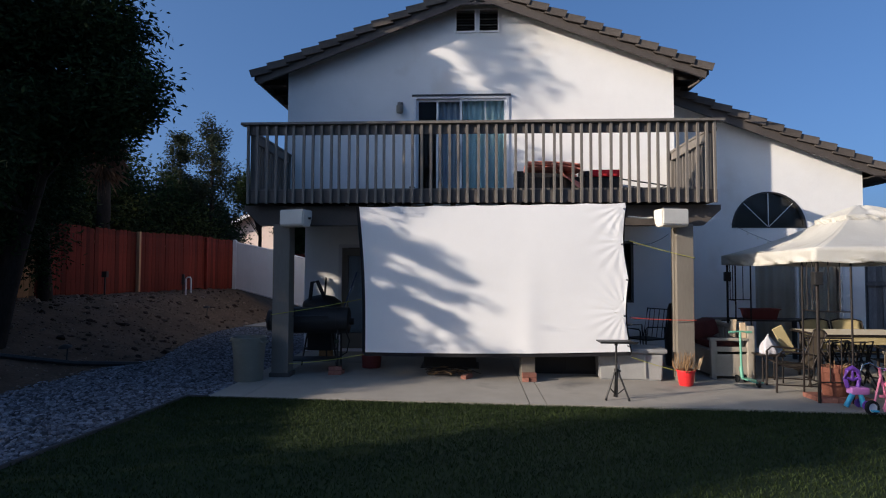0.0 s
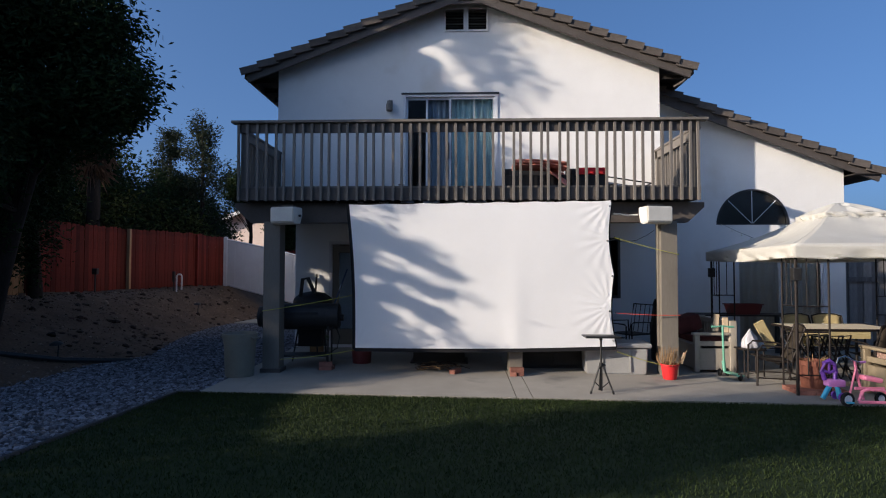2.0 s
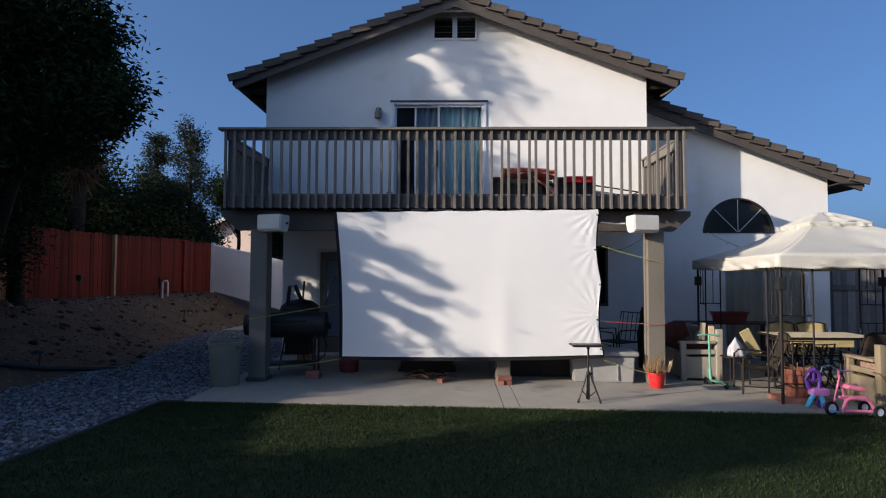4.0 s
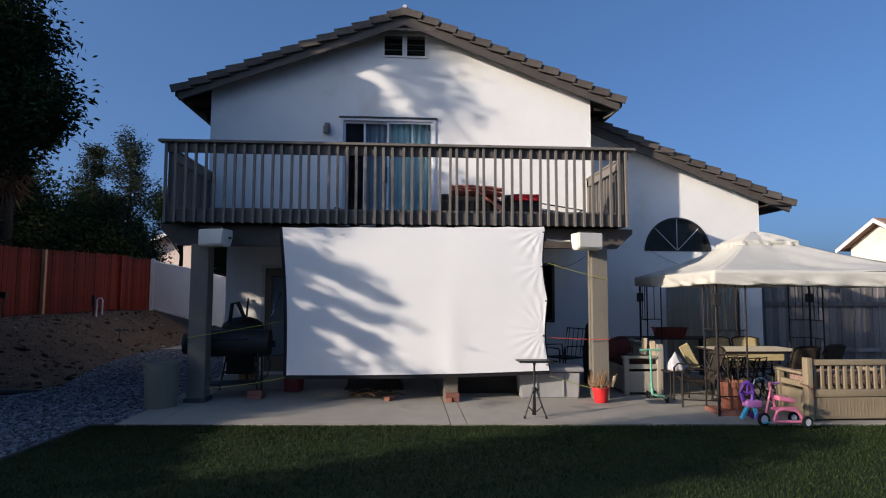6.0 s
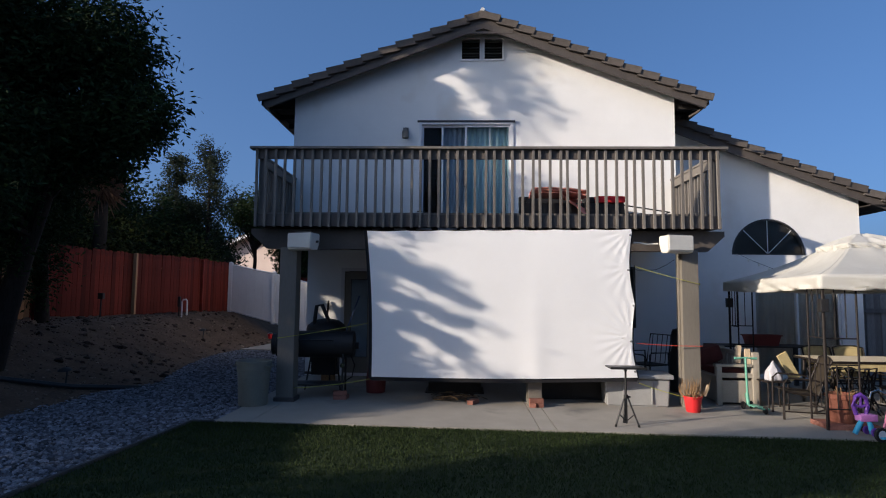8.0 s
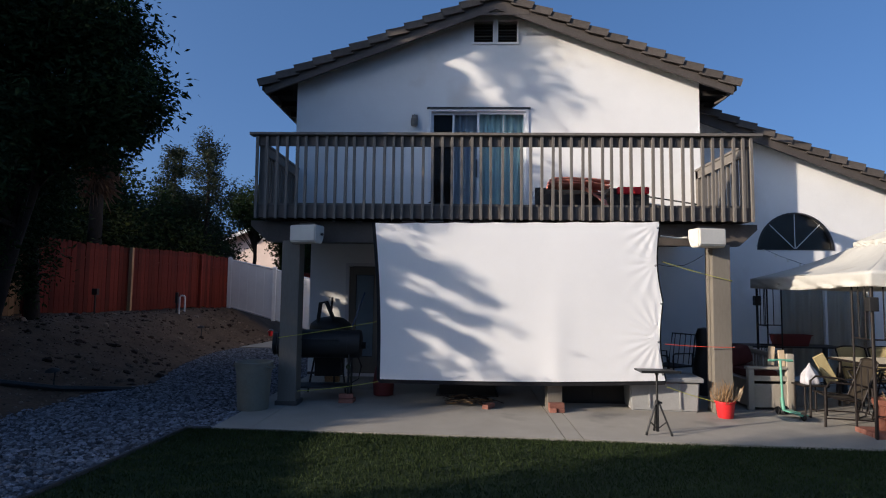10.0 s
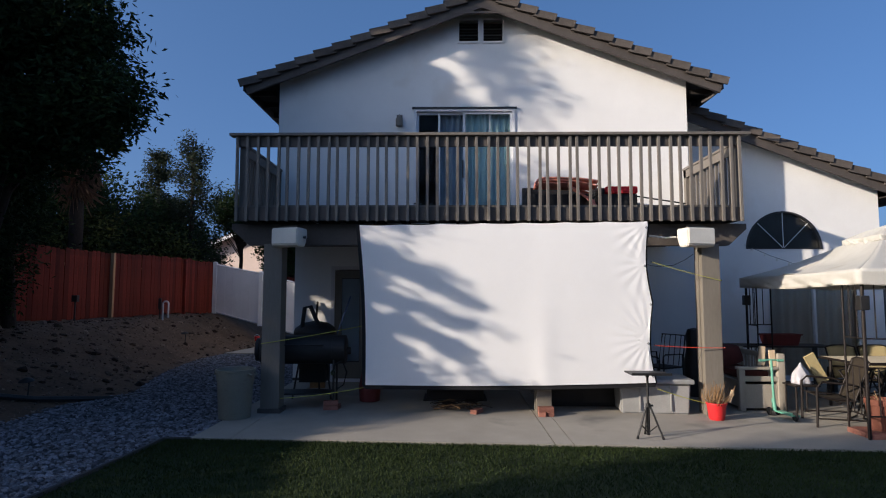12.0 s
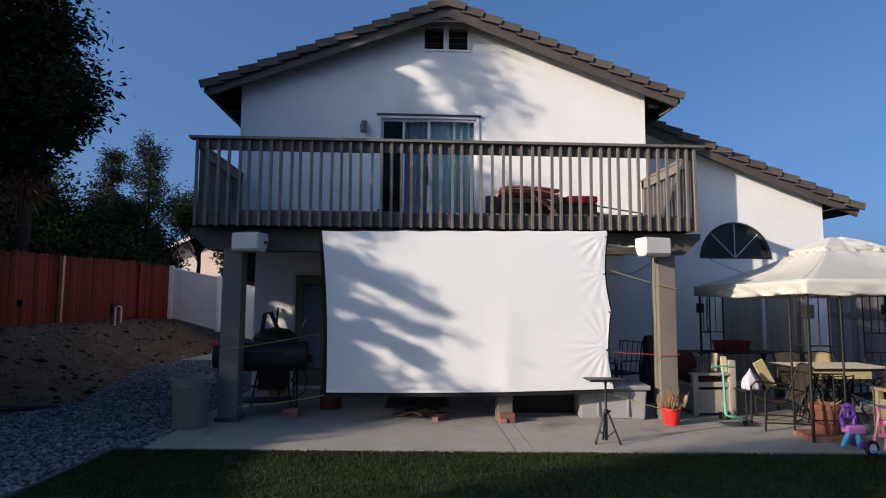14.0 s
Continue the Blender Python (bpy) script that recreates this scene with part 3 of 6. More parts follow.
# lookout rafters below the eaves
for x in (-3.75, 3.75):
    for k in range(5):
        y = 1.9 + k * 0.6
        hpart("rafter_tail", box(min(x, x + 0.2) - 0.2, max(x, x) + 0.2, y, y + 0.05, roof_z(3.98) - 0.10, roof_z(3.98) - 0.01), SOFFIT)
hpart("downspout", tube([(3.97, 1.66, roof_z(3.98) - 0.08), (3.86, 1.75, roof_z(3.98) - 0.2), (3.74, 1.85, roof_z(3.98) - 0.26)], 0.02, 6), FASCIA, None, "", True)

# roof of the wing: one slope that falls away from the main block
wing_roof = hpart("wing_roof", box(XR + 0.02, XR + 0.06, 2.5, 12.4, wing_top(XR) - 0.02, wing_top(XR) + 0.06), TILE)
gable_roof(wing_roof, XR + 0.03, wing_top(XR), (7.84,), 2.54, 12.5, 0.39)
hpart("wing_soffit_return", box(XW, 7.80, 2.5, 12.4, 3.35, 3.37), SOFFIT)


def louvre_vent(x0, x1, z0, z1):
    v = hpart("louvre_vent", plate(rect(x0 - 0.03, x1 + 0.03, z0 - 0.03, z1 + 0.03), [rect(x0, x1, z0, z1)], 0.06, "y", WU - 0.025), STUCCO, None, "black louvred attic vent")
    part("vent_back", box(x0, x1, WU + 0.10, WU + 0.12, z0, z1), LOUVRE, v)
    n = 7
    for i in range(n):
        z = z0 + (i + 0.5) * (z1 - z0) / n
        m = Matrix.Translation((0, WU + 0.05, z)) @ Matrix.Rotation(radians(38), 4, "X")
        part("slat", box(x0, x1, -0.035, 0.035, -0.004, 0.004, m=m), LOUVRE if i % 2 else TAUPE, v)


louvre_vent(V1[0], V1[1], 5.93, 6.31)
louvre_vent(V2[0], V2[1], 5.93, 6.31)


def frame_rect(x0, x1, z0, z1, w, y0, y1):
    return plate(rect(x0, x1, z0, z1), [rect(x0 + w, x1 - w, z0 + w, z1 - w)], y1 - y0, "y", y0)


def wavy(x0, x1, z0, z1, y, fold=0.11, depth=0.03, seed=0.0):
    return sheet(lambda u, v: (x0 + u * (x1 - x0), y + depth * math.sin((x0 + u * (x1 - x0)) / fold * 6.28 + seed + 0.5 * math.sin(v * 3)) * (0.6 + 0.4 * v), z0 + v * (z1 - z0)), max(12, int((x1 - x0) / fold * 8)), 5)


def pane(x0, x1, z0, z1, y, parent):
    p = part("pane", box(x0, x1, y, y + 0.006, z0, z1), GLASS, parent)
    p.visible_shadow = False
    return p


def slider(d, y, split, material, label):
    """A sliding door: frame, fixed and moving panels with their glass."""
    x0, x1, z0, z1 = d
    w = hpart("sliding_door", frame_rect(x0, x1, z0, z1, 0.045, y - 0.02, y + 0.10), material, None, label)
    for a, b, yy in ((x0 + 0.045, split + 0.02, y + 0.055), (split - 0.02, x1 - 0.045, y + 0.015)):
        part("door_panel", frame_rect(a, b, z0 + 0.045, z1 - 0.045, 0.04, yy, yy + 0.03), material, w)
        pane(a + 0.04, b - 0.04, z0 + 0.085, z1 - 0.085, yy + 0.012, w)
    return w


door_up = slider(D, WU, -0.287, ALU, "white aluminium sliding door with curtains behind")
part("head_flashing", box(D[0] - 0.03, D[1] + 0.03, WU - 0.04, WU + 0.02, D[3] - 0.004, D[3] + 0.025), DARKFRAME, door_up)
part("mullion", box(-0.735, -0.70, WU + 0.045, WU + 0.10, D[2] + 0.05, D[3] - 0.05), ALU, door_up)
part("mullion", box(0.14, 0.16, WU + 0.03, WU + 0.06, D[2] + 0.05, D[3] - 0.05), ALU, door_up)
part("door_pull", box(-0.33, -0.30, WU - 0.03, WU + 0.02, 3.55, 3.85), DARKFRAME, door_up)
part("curtain", wavy(-0.26, 0.54, 2.75, 4.72, WU + 0.16), CURTAIN, door_up, "teal curtain drawn behind the glass", True)
part("curtain", wavy(-0.72, -0.28, 2.75, 4.72, WU + 0.18, seed=1.0), CURTAIN_GREY, door_up, "dark grey curtain", True)
low_slider = slider(LS, WL, -0.05, DARKFRAME, "dark framed sliding glass door under the deck")
wing_slider = slider(WS, WL, 6.1, ALU, "sliding glass door with beige vertical blinds")
for k in range(14):
    x = WS[0] + 0.08 + k * 0.115
    m = Matrix.Translation((x + 0.05, WL + 0.24, 0)) @ Matrix.Rotation(radians(random.uniform(12, 40)), 4, "Z")
    part("blind_slat", box(-0.055, 0.055, -0.001, 0.001, 0.12, 1.88, m=m), BLIND, wing_slider)
part("curtain", wavy(WS[0] + 0.03, WS[1] - 0.03, 0.08, 1.92, WL + 0.17, 0.16, 0.025), BLIND, wing_slider, "beige curtain behind the glass", True)
win = hpart("window", frame_rect(LW[0], LW[1], LW[2], LW[3], 0.05, WL - 0.02, WL + 0.06), DARKFRAME, None, "dark framed window under the deck")
pane(LW[0] + 0.05, LW[1] - 0.05, LW[2] + 0.05, LW[3] - 0.05, WL + 0.02, win)
back = hpart("back_door", frame_rect(LD[0], LD[1], 0.0, LD[3], 0.06, WL - 0.015, WL + 0.09), VINYL, None, "back door with a narrow glass light")
part("door_leaf", plate(rect(LD[0] + 0.06, LD[1] - 0.06, 0.02, 2.03), [rect(LD[0] + 0.18, LD[0] + 0.52, 0.35, 1.88)], 0.04, "y", WL + 0.04), TAUPE_POST, back)
pane(LD[0] + 0.18, LD[0] + 0.52, 0.35, 1.88, WL + 0.055, back)
part("door_grey_panel", box(LD[0] + 0.19, LD[0] + 0.51, WL + 0.075, WL + 0.079, 0.36, 1.87), CURTAIN_GREY, back, "grey panel behind the narrow glass")
bm = lathe([(0.012, 0), (0.012, 0.04), (0.03, 0.045), (0.03, 0.07)], 12, m=Matrix.Translation((LD[1] - 0.12, WL + 0.04, 1.0)) @ Matrix.Rotation(radians(90), 4, "X"))
part("door_knob", bm, CHROME, back, "", True)

# half-round window with three spokes
cx, cz, cr = FAN
half = lambda r, z=0.0: [(cx + r * math.cos(a), cz + z + r * math.sin(a)) for a in (math.pi * k / 20 for k in range(21))]
fan_window = hpart("half_round_window", plate(half(cr + 0.012), [half(cr - 0.035, 0.022)], 0.07, "y", WL - 0.012), DARKFRAME, None, "black half-round window with radiating white bars")
p = part("pane", plate(half(cr - 0.035, 0.022), depth=0.006, plane="y", at=WL + 0.03), GLASS, fan_window)
p.visible_shadow = False
part("dark_backing", plate(half(cr), depth=0.01, plane="y", at=WL + 0.10), LOUVRE, fan_window, "black plate behind the glass")
for a in (45, 90, 135):
    c, s = math.cos(radians(a)), math.sin(radians(a))
    part("glazing_bar", tube([(cx + 0.02 * c, WL + 0.018, cz + 0.03), (cx + (cr - 0.04) * c, WL + 0.018, cz + 0.02 + (cr - 0.04) * s)], 0.007, 6), ALU, fan_window)

# wall lantern
lamp = thing("wall_lantern", (-1.39, WU, 4.52), 0, "small weathered wall lantern beside the upper door", "lamp")
part("back_plate", box(-0.05, 0.05, -0.02, 0.0, -0.02, 0.12, 0.006), TAUPE, lamp)
bm = lathe([(0.045, -0.10), (0.06, -0.09), (0.06, 0.03), (0.03, 0.06), (0.012, 0.09)], 10, m=Matrix.Translation((0, -0.085, 0)))
part("lantern_body", bm, TAUPE_POST, lamp, "", True)
part("arm", tube([(0, -0.01, 0.09), (0, -0.05, 0.115), (0, -0.085, 0.08)], 0.008, 6), TAUPE, lamp)

# ---------------------------------------------------------------- balcony deck
deck = thing("balcony_deck", (0, 0, 0), 0, "taupe painted wooden balcony on posts with a picket railing", "balcony")
RT, RB = 3.80, 2.578        # top of the rail cap, foot of the pickets
DX = 3.46
for s in (-1, 1):
    x = s * DX
    part("side_rim_joist", box(min(x, x - s * 0.045), max(x, x - s * 0.045), 0.085, 1.853, 2.60, 2.775), TAUPE, deck)
# front rim in the darker brown: deep shade behind the pickets, as colour
part("rim_joist", box(-DX, DX, 0.04, 0.083, 2.595, 2.775), FASCIA, deck)
for k in range(12):
    y = 0.09 + k * 0.147
    part("deck_board", box(-DX + 0.05, DX - 0.05, y, y + 0.14, 2.775, 2.81), TAUPE, deck)
for k in range(17):
    x = -3.2 + k * 0.4
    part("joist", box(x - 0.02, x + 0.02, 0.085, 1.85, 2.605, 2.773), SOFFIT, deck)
part("rail_cap", box(-3.56, 3.56, -0.03, 0.115, RT - 0.038, RT, 0.004), TAUPE, deck)
# darker brown again for the shaded rail behind the pickets
part("top_rail", box(-DX, DX, 0.04, 0.078, RT - 0.18, RT - 0.040), FASCIA, deck)
picket = mesh_of("picket", box(-0.019, 0.019, -0.036, 0, RB, RT - 0.042, 0.003), TAUPE)
n = 51
for i in range(n):
    x = -3.44 + 6.88 * i / (n - 1)
    m = pose(x + random.uniform(-0.004, 0.004), 0.038, 0, 0, random.uniform(-0.35, 0.35), 0)
    ob = part("picket", picket, TAUPE, deck)
    ob.matrix_basis = m
for x in (-3.40, 3.40):
    part("rail_post", box(x - 0.045, x + 0.045, 0.085, 0.175, 2.62, RT - 0.04), TAUPE, deck)
side_picket = mesh_of("picket", box(-0.019, 0.019, -0.019, 0.019, 2.62, 3.62), TAUPE)
for s in (-1, 1):
    x = s * (DX - 0.02)
    part("side_rail_cap", box(x - 0.06, x + 0.06, 0.12, 1.855, 3.66, 3.695), TAUPE, deck)
    part("side_top_rail", box(x - 0.045, x - 0.01, 0.18, 1.855, 3.53, 3.658) if s > 0 else box(x + 0.01, x + 0.045, 0.18, 1.855, 3.53, 3.658), TAUPE, deck)
    for k in range(12):
        ob = part("picket", side_picket, TAUPE, deck)
        ob.matrix_basis = pose(x + s * 0.022, 0.27 + k * 0.135, 0)
    part("rail_post", box(x - 0.045, x + 0.045, 1.76, 1.85, 2.8, 3.66), TAUPE, deck)
for s in (-1, 1):
    xa, xb = s * 2.95, s * 3.60
    pts = [(0.0, 2.27), (0.0, 2.575), (xb, 2.575), (xb, 2.50), (s * 3.35, 2.27)]
    part("beam", plate(pts if s > 0 else pts[::-1], depth=0.13, plane="y", at=0.27), FASCIA, deck)
for x, w in ((-2.935, 0.125), (2.99, 0.12), (0.735, 0.10)):
    part("post", box(x - w, x + w, 0.165 - w, 0.165 + w, 0.0, 2.268, 0.006), TAUPE_POST, deck)
    part("post_trim", box(x - w - 0.015, x - w - 0.002, 0.13, 0.20, 0.05, 2.2), TAUPE_POST, deck)
part("post_base", box(-3.09, -2.78, 0.02, 0.31, 0.0, 0.06, 0.006), FASCIA, deck)
part("cross_beam", box(-2.95, 2.95, 1.5, 1.6, 2.36, 2.575), FASCIA, deck)

# ---------------------------------------------------------------- projector screen and its cords
def screen_point(u, v):
    """u from one side to the other, v from the foot to the head; hems sag inwards between their ties."""
    foot, head = 0.397 + u * 0.045, 2.515 + u * 0.045
    left, right = -1.63 - v * 0.11, 2.165 - v * 0.055
    z = foot + v * (head - foot)
    x = left + u * (right - left)
    x += 0.035 * math.sin(math.pi * v) * (1 - u) ** 6 - 0.055 * abs(math.sin(math.pi * v * 2.05)) * u ** 6
    z += 0.02 * math.sin(math.pi * u) * (1 - v) ** 8 * -1
    z -= 0.012 * abs(math.sin(math.pi * u * 7)) * v ** 12
    y = -0.095 - 0.03 * math.sin(math.pi * u) * (1 - v) + 0.012 * math.sin(3.1 * u + 2 * v)
    # creases fan out from the ties at the corners and the edge
    for px, pv, k, amp in ((1.0, 0.74, 16, 0.004), (1.0, 0.27, 23, 0.0065), (1.0, 1.0, 19, 0.006), (0.0, 0.0, 14, 0.003)):
        dx, dv = (u - px) * 1.8, v - pv
        r = math.hypot(dx, dv)
        y += amp * math.sin(math.atan2(dv, dx) * k) * math.exp(-((r / 0.22) ** 2)) * min(1, r / 0.05)
    y += 0.006 * noise.noise((x * 1.3, z * 1.9, 0)) - 0.014 * math.exp(-(((x - 0.73) / 0.16) ** 2)) * (1 - v) ** 1.6
    return Vector((x, y, z))


screen = thing("projector_screen", (0.2, -0.1, 0.4), 0, "large white cloth screen hung from the balcony", "screen")
off = Vector((-0.2, 0.1, -0.4))
cloth = part("cloth", sheet(lambda u, v: screen_point(u, v) + off, 150, 90), SHEET, screen, "", True)
edge = [screen_point(0, v / 20) + Vector((-0.006, 0.02, 0)) for v in range(20, -1, -1)]
edge += [screen_point(u / 40, 0) + Vector((0, 0.02, -0.012)) for u in range(41)]
edge += [screen_point(1, v / 20) + Vector((0.004, 0.02, 0)) for v in range(21)]
bm = bmesh.new()
rows = []
for i, p in enumerate(edge):
    outward = Vector((-1, 0, 0)) if i < 21 else Vector((0, 0, -1)) if i < 62 else Vector((1, 0, 0))
    rows.append((bm.verts.new(p + off - outward * 0.03), bm.verts.new(p + off + outward * (0.02 if i >= 62 else 0.044))))
for a, b in zip(rows, rows[1:]):
    bm.faces.new((a[0], a[1], b[1], b[0]))
thick(part("hem", bm, BLACKCLOTH, screen, "black backing hem showing along the edges"), 0.004)
for v in (0.04, 0.24, 0.48, 0.72, 0.96):
    p = screen_point(1, v) + off
    part("grommet", lathe([(0.006, -0.003), (0.014, -0.003), (0.014, 0.003), (0.006, 0.003)], 10, m=Matrix.Translation(p + Vector((-0.02, -0.012, 0))) @ Matrix.Rotation(radians(90), 4, "X"), closed=True), CHROME, screen)
for k in range(9):
    p = screen_point((k + 0.5) / 9, 1) + off
    part("hanging_tie", tube([p + Vector((0, 0.01, -0.01)), p + Vector((0.004, 0.06, 0.05)), p + Vector((0, 0.13, 0.09))], 0.004, 5), BLACKCLOTH, screen)


def cord(a, b, material, label, sag=0.02):
    a, b = Vector(a), Vector(b)
    c = thing("bungee_cord", a, 0, label, "cord", "screen cords")
    pts = [(b - a) * t - Vector((0, 0, sag * 4 * t * (1 - t))) for t in (0, 0.2, 0.4, 0.6, 0.8, 1)]
    part("cord", tube(pts, 0.0045, 6), material, c, "", True)
    for p, d in ((pts[0], pts[1]), (pts[-1], pts[-2])):
        q = p + (d - p).normalized() * 0.03
        part("hook", tube([q, p, p + Vector((0, 0.02, 0.015)), p + Vector((0, 0.03, -0.01))], 0.004, 6), CHROME, c)


cord((-3.065, 0.035, 0.92), (-1.66, -0.06, 1.17), YELLOW, "yellow bungee cord tied from post to screen", 0.01)
cord((-2.78, 0.02, 0.20), (-1.66, -0.06, 0.36), YELLOW, "yellow bungee cord tied low to the screen", 0.02)
cord((2.165, -0.06, 2.02), (3.12, 0.02, 1.775), YELLOW, "yellow bungee cord tied from screen to post", 0.01)
cord((2.175, -0.06, 0.92), (3.13, 0.02, 0.885), REDCORD, "red bungee cord tied from screen to post", 0.01)
cord((2.19, -0.06, 0.36), (2.86, 0.02, 0.16), YELLOW, "thin yellow cord tied low to the post", 0.01)


def speaker(x, y, z, rz, label):
    s = thing("loudspeaker", (x, y, z), rz, label, "speaker", "loudspeakers under the balcony")
    bm = plate([(-0.13, -0.10), (-0.10, -0.125), (0.06, -0.125), (0.12, -0.02), (0.12, 0.125), (-0.13, 0.125)], depth=0.40, plane="x", at=-0.20)
    bmesh.ops.bevel(bm, geom=bm.edges[:], offset=0.012, segments=2, affect="EDGES")
    part("cabinet", bm, SPEAKER, s, "", True)
    part("grille", box(-0.185, 0.185, -0.139, -0.131, -0.09, 0.11, 0.004), SPEAKER, s, "perforated grille")
    part("bracket_bar", box(-0.12, 0.12, -0.02, 0.02, 0.126, 0.16), DARKFRAME, s)
    part("knob", tube([(0.215, 0, 0), (0.245, 0, 0)], 0.018, 10), DARKFRAME, s)


speaker(-2.69, -0.04, 2.345, -16, "white outdoor loudspeaker hung under the balcony beam")
speaker(2.765, -0.04, 2.345, 12, "sunlit white outdoor loudspeaker hung under the beam")
c = thing("speaker_cable", (2.2, 0.05, 2.36), 0, "pale cable running to the loudspeaker", "cable")
part("cable", tube([(-0.02, 0, 0.02), (0.08, 0.0, 0.012), (0.2, 0.01, -0.004), (0.34, 0, 0.005)], 0.012, 6), SPEAKER, c, "", True)
c = thing("loose_wire", (2.2, 0.2, 2.0), 0, "thin black wire sagging under the balcony", "cable")
part("wire", tube([(-0.03, 0, 0.0), (0.15, 0, -0.03), (0.35, 0, -0.01), (0.5, 0, 0.06), (0.62, 0, 0.14)], 0.004, 5), RUBBER, c, "", True)

# ---------------------------------------------------------------- things on the balcony
FL = 2.81
def wicker_sofa(x, y, w, rz, label):
    s = thing("wicker_lounge_seat", (x, y, FL), rz, label, "seat", "seats on the balcony")
    part("base", box(-w / 2, w / 2, -0.3, 0.3, 0.03, 0.27, 0.015), BLACK, s)
    part("backrest", box(-w / 2, w / 2, 0.22, 0.31, 0.272, 0.46, 0.015), BLACK, s)
    part("armrest", box(-w / 2, -w / 2 + 0.08, -0.3, 0.218, 0.272, 0.36, 0.012), BLACK, s)
    for a, b in ((-w / 2 + 0.05, -0.25), (w / 2 - 0.05, -0.25), (-w / 2 + 0.05, 0.25), (w / 2 - 0.05, 0.25)):
        part("leg", box(a - 0.02, a + 0.02, b - 0.02, b + 0.02, 0, 0.03), BLACK, s)
    return s


wicker_sofa(1.12, 1.05, 1.0, 0, "black wicker lounge seat under a folded coral cover")
seat = wicker_sofa(1.98, 1.05, 0.56, 0, "black wicker seat with a scarlet cushion")
c = thing("seat_cushion", (1.99, 0.98, FL + 0.272), 0, "scarlet cushion lying on the wicker seat", "cushion")
part("cushion", box(-0.2, 0.27, -0.27, 0.2, 0.0, 0.11, 0.03), SCARLET, c, "", True)
c = thing("folded_umbrella_cover", (1.18, 0.86, FL + 0.38), 0, "faded coral cloth cover lying folded over the seat", "cover")
def fold(k, drop, w):
    return sheet(lambda u, v: (-0.42 + u * 0.86, -0.33 + v * 0.5 - 0.02 * k, 0.012 + 0.03 * k + 0.03 * math.sin(u * 2.6) - 0.06 * u + 0.014 * math.sin(v * 16 + k) - drop * max(0, u - 0.5) * (1 - v) * 1.6 + 0.012 * noise.noise((u * 5, v * 5, k))), 26, 14)
thick(part("fold", fold(0, 0.42, 0.5), CORAL, c, "", True), 0.012)
thick(part("fold", fold(1, 0.05, 0.5), CORAL, c, "", True), 0.02)
thick(part("fold", fold(2, 0.0, 0.5), CORAL, c, "", True), 0.02)
c = thing("folding_lounger", (2.55, 1.1, FL), 0, "folded aluminium lounger lying on the balcony floor", "lounger")
part("frame", tube([(-0.33, -0.25, 0.26), (0.45, -0.25, 0.14), (0.45, 0.25, 0.14), (-0.33, 0.25, 0.26)], 0.012, 8, closed=True), DARKFRAME, c, "", True)
part("frame", tube([(-0.3, -0.22, 0.16), (0.40, -0.22, 0.03), (0.40, 0.22, 0.03), (-0.3, 0.22, 0.16)], 0.012, 8, closed=True), ALU, c, "", True)
part("sling", box(-0.28, 0.36, -0.21, 0.21, -0.004, 0.004, m=Matrix.Translation((0.02, 0, 0.11)) @ Matrix.Rotation(radians(9.5), 4, "Y")), ALU, c)
part("leg", tube([(-0.3, -0.22, 0.0), (-0.28, -0.22, 0.2), (-0.28, 0.22, 0.2), (-0.3, 0.22, 0.0)], 0.011, 8), ALU, c, "", True)
c = thing("lizard_ornament", (-0.98, 0.06, 2.81), 0, "small dark object lying on the deck edge", "ornament")
part("body", tube([(-0.04, 0, 0.012), (0, 0, 0.018), (0.05, 0, 0.008)], [0.01, 0.014, 0.004], 6), RUBBER, c, "", True)

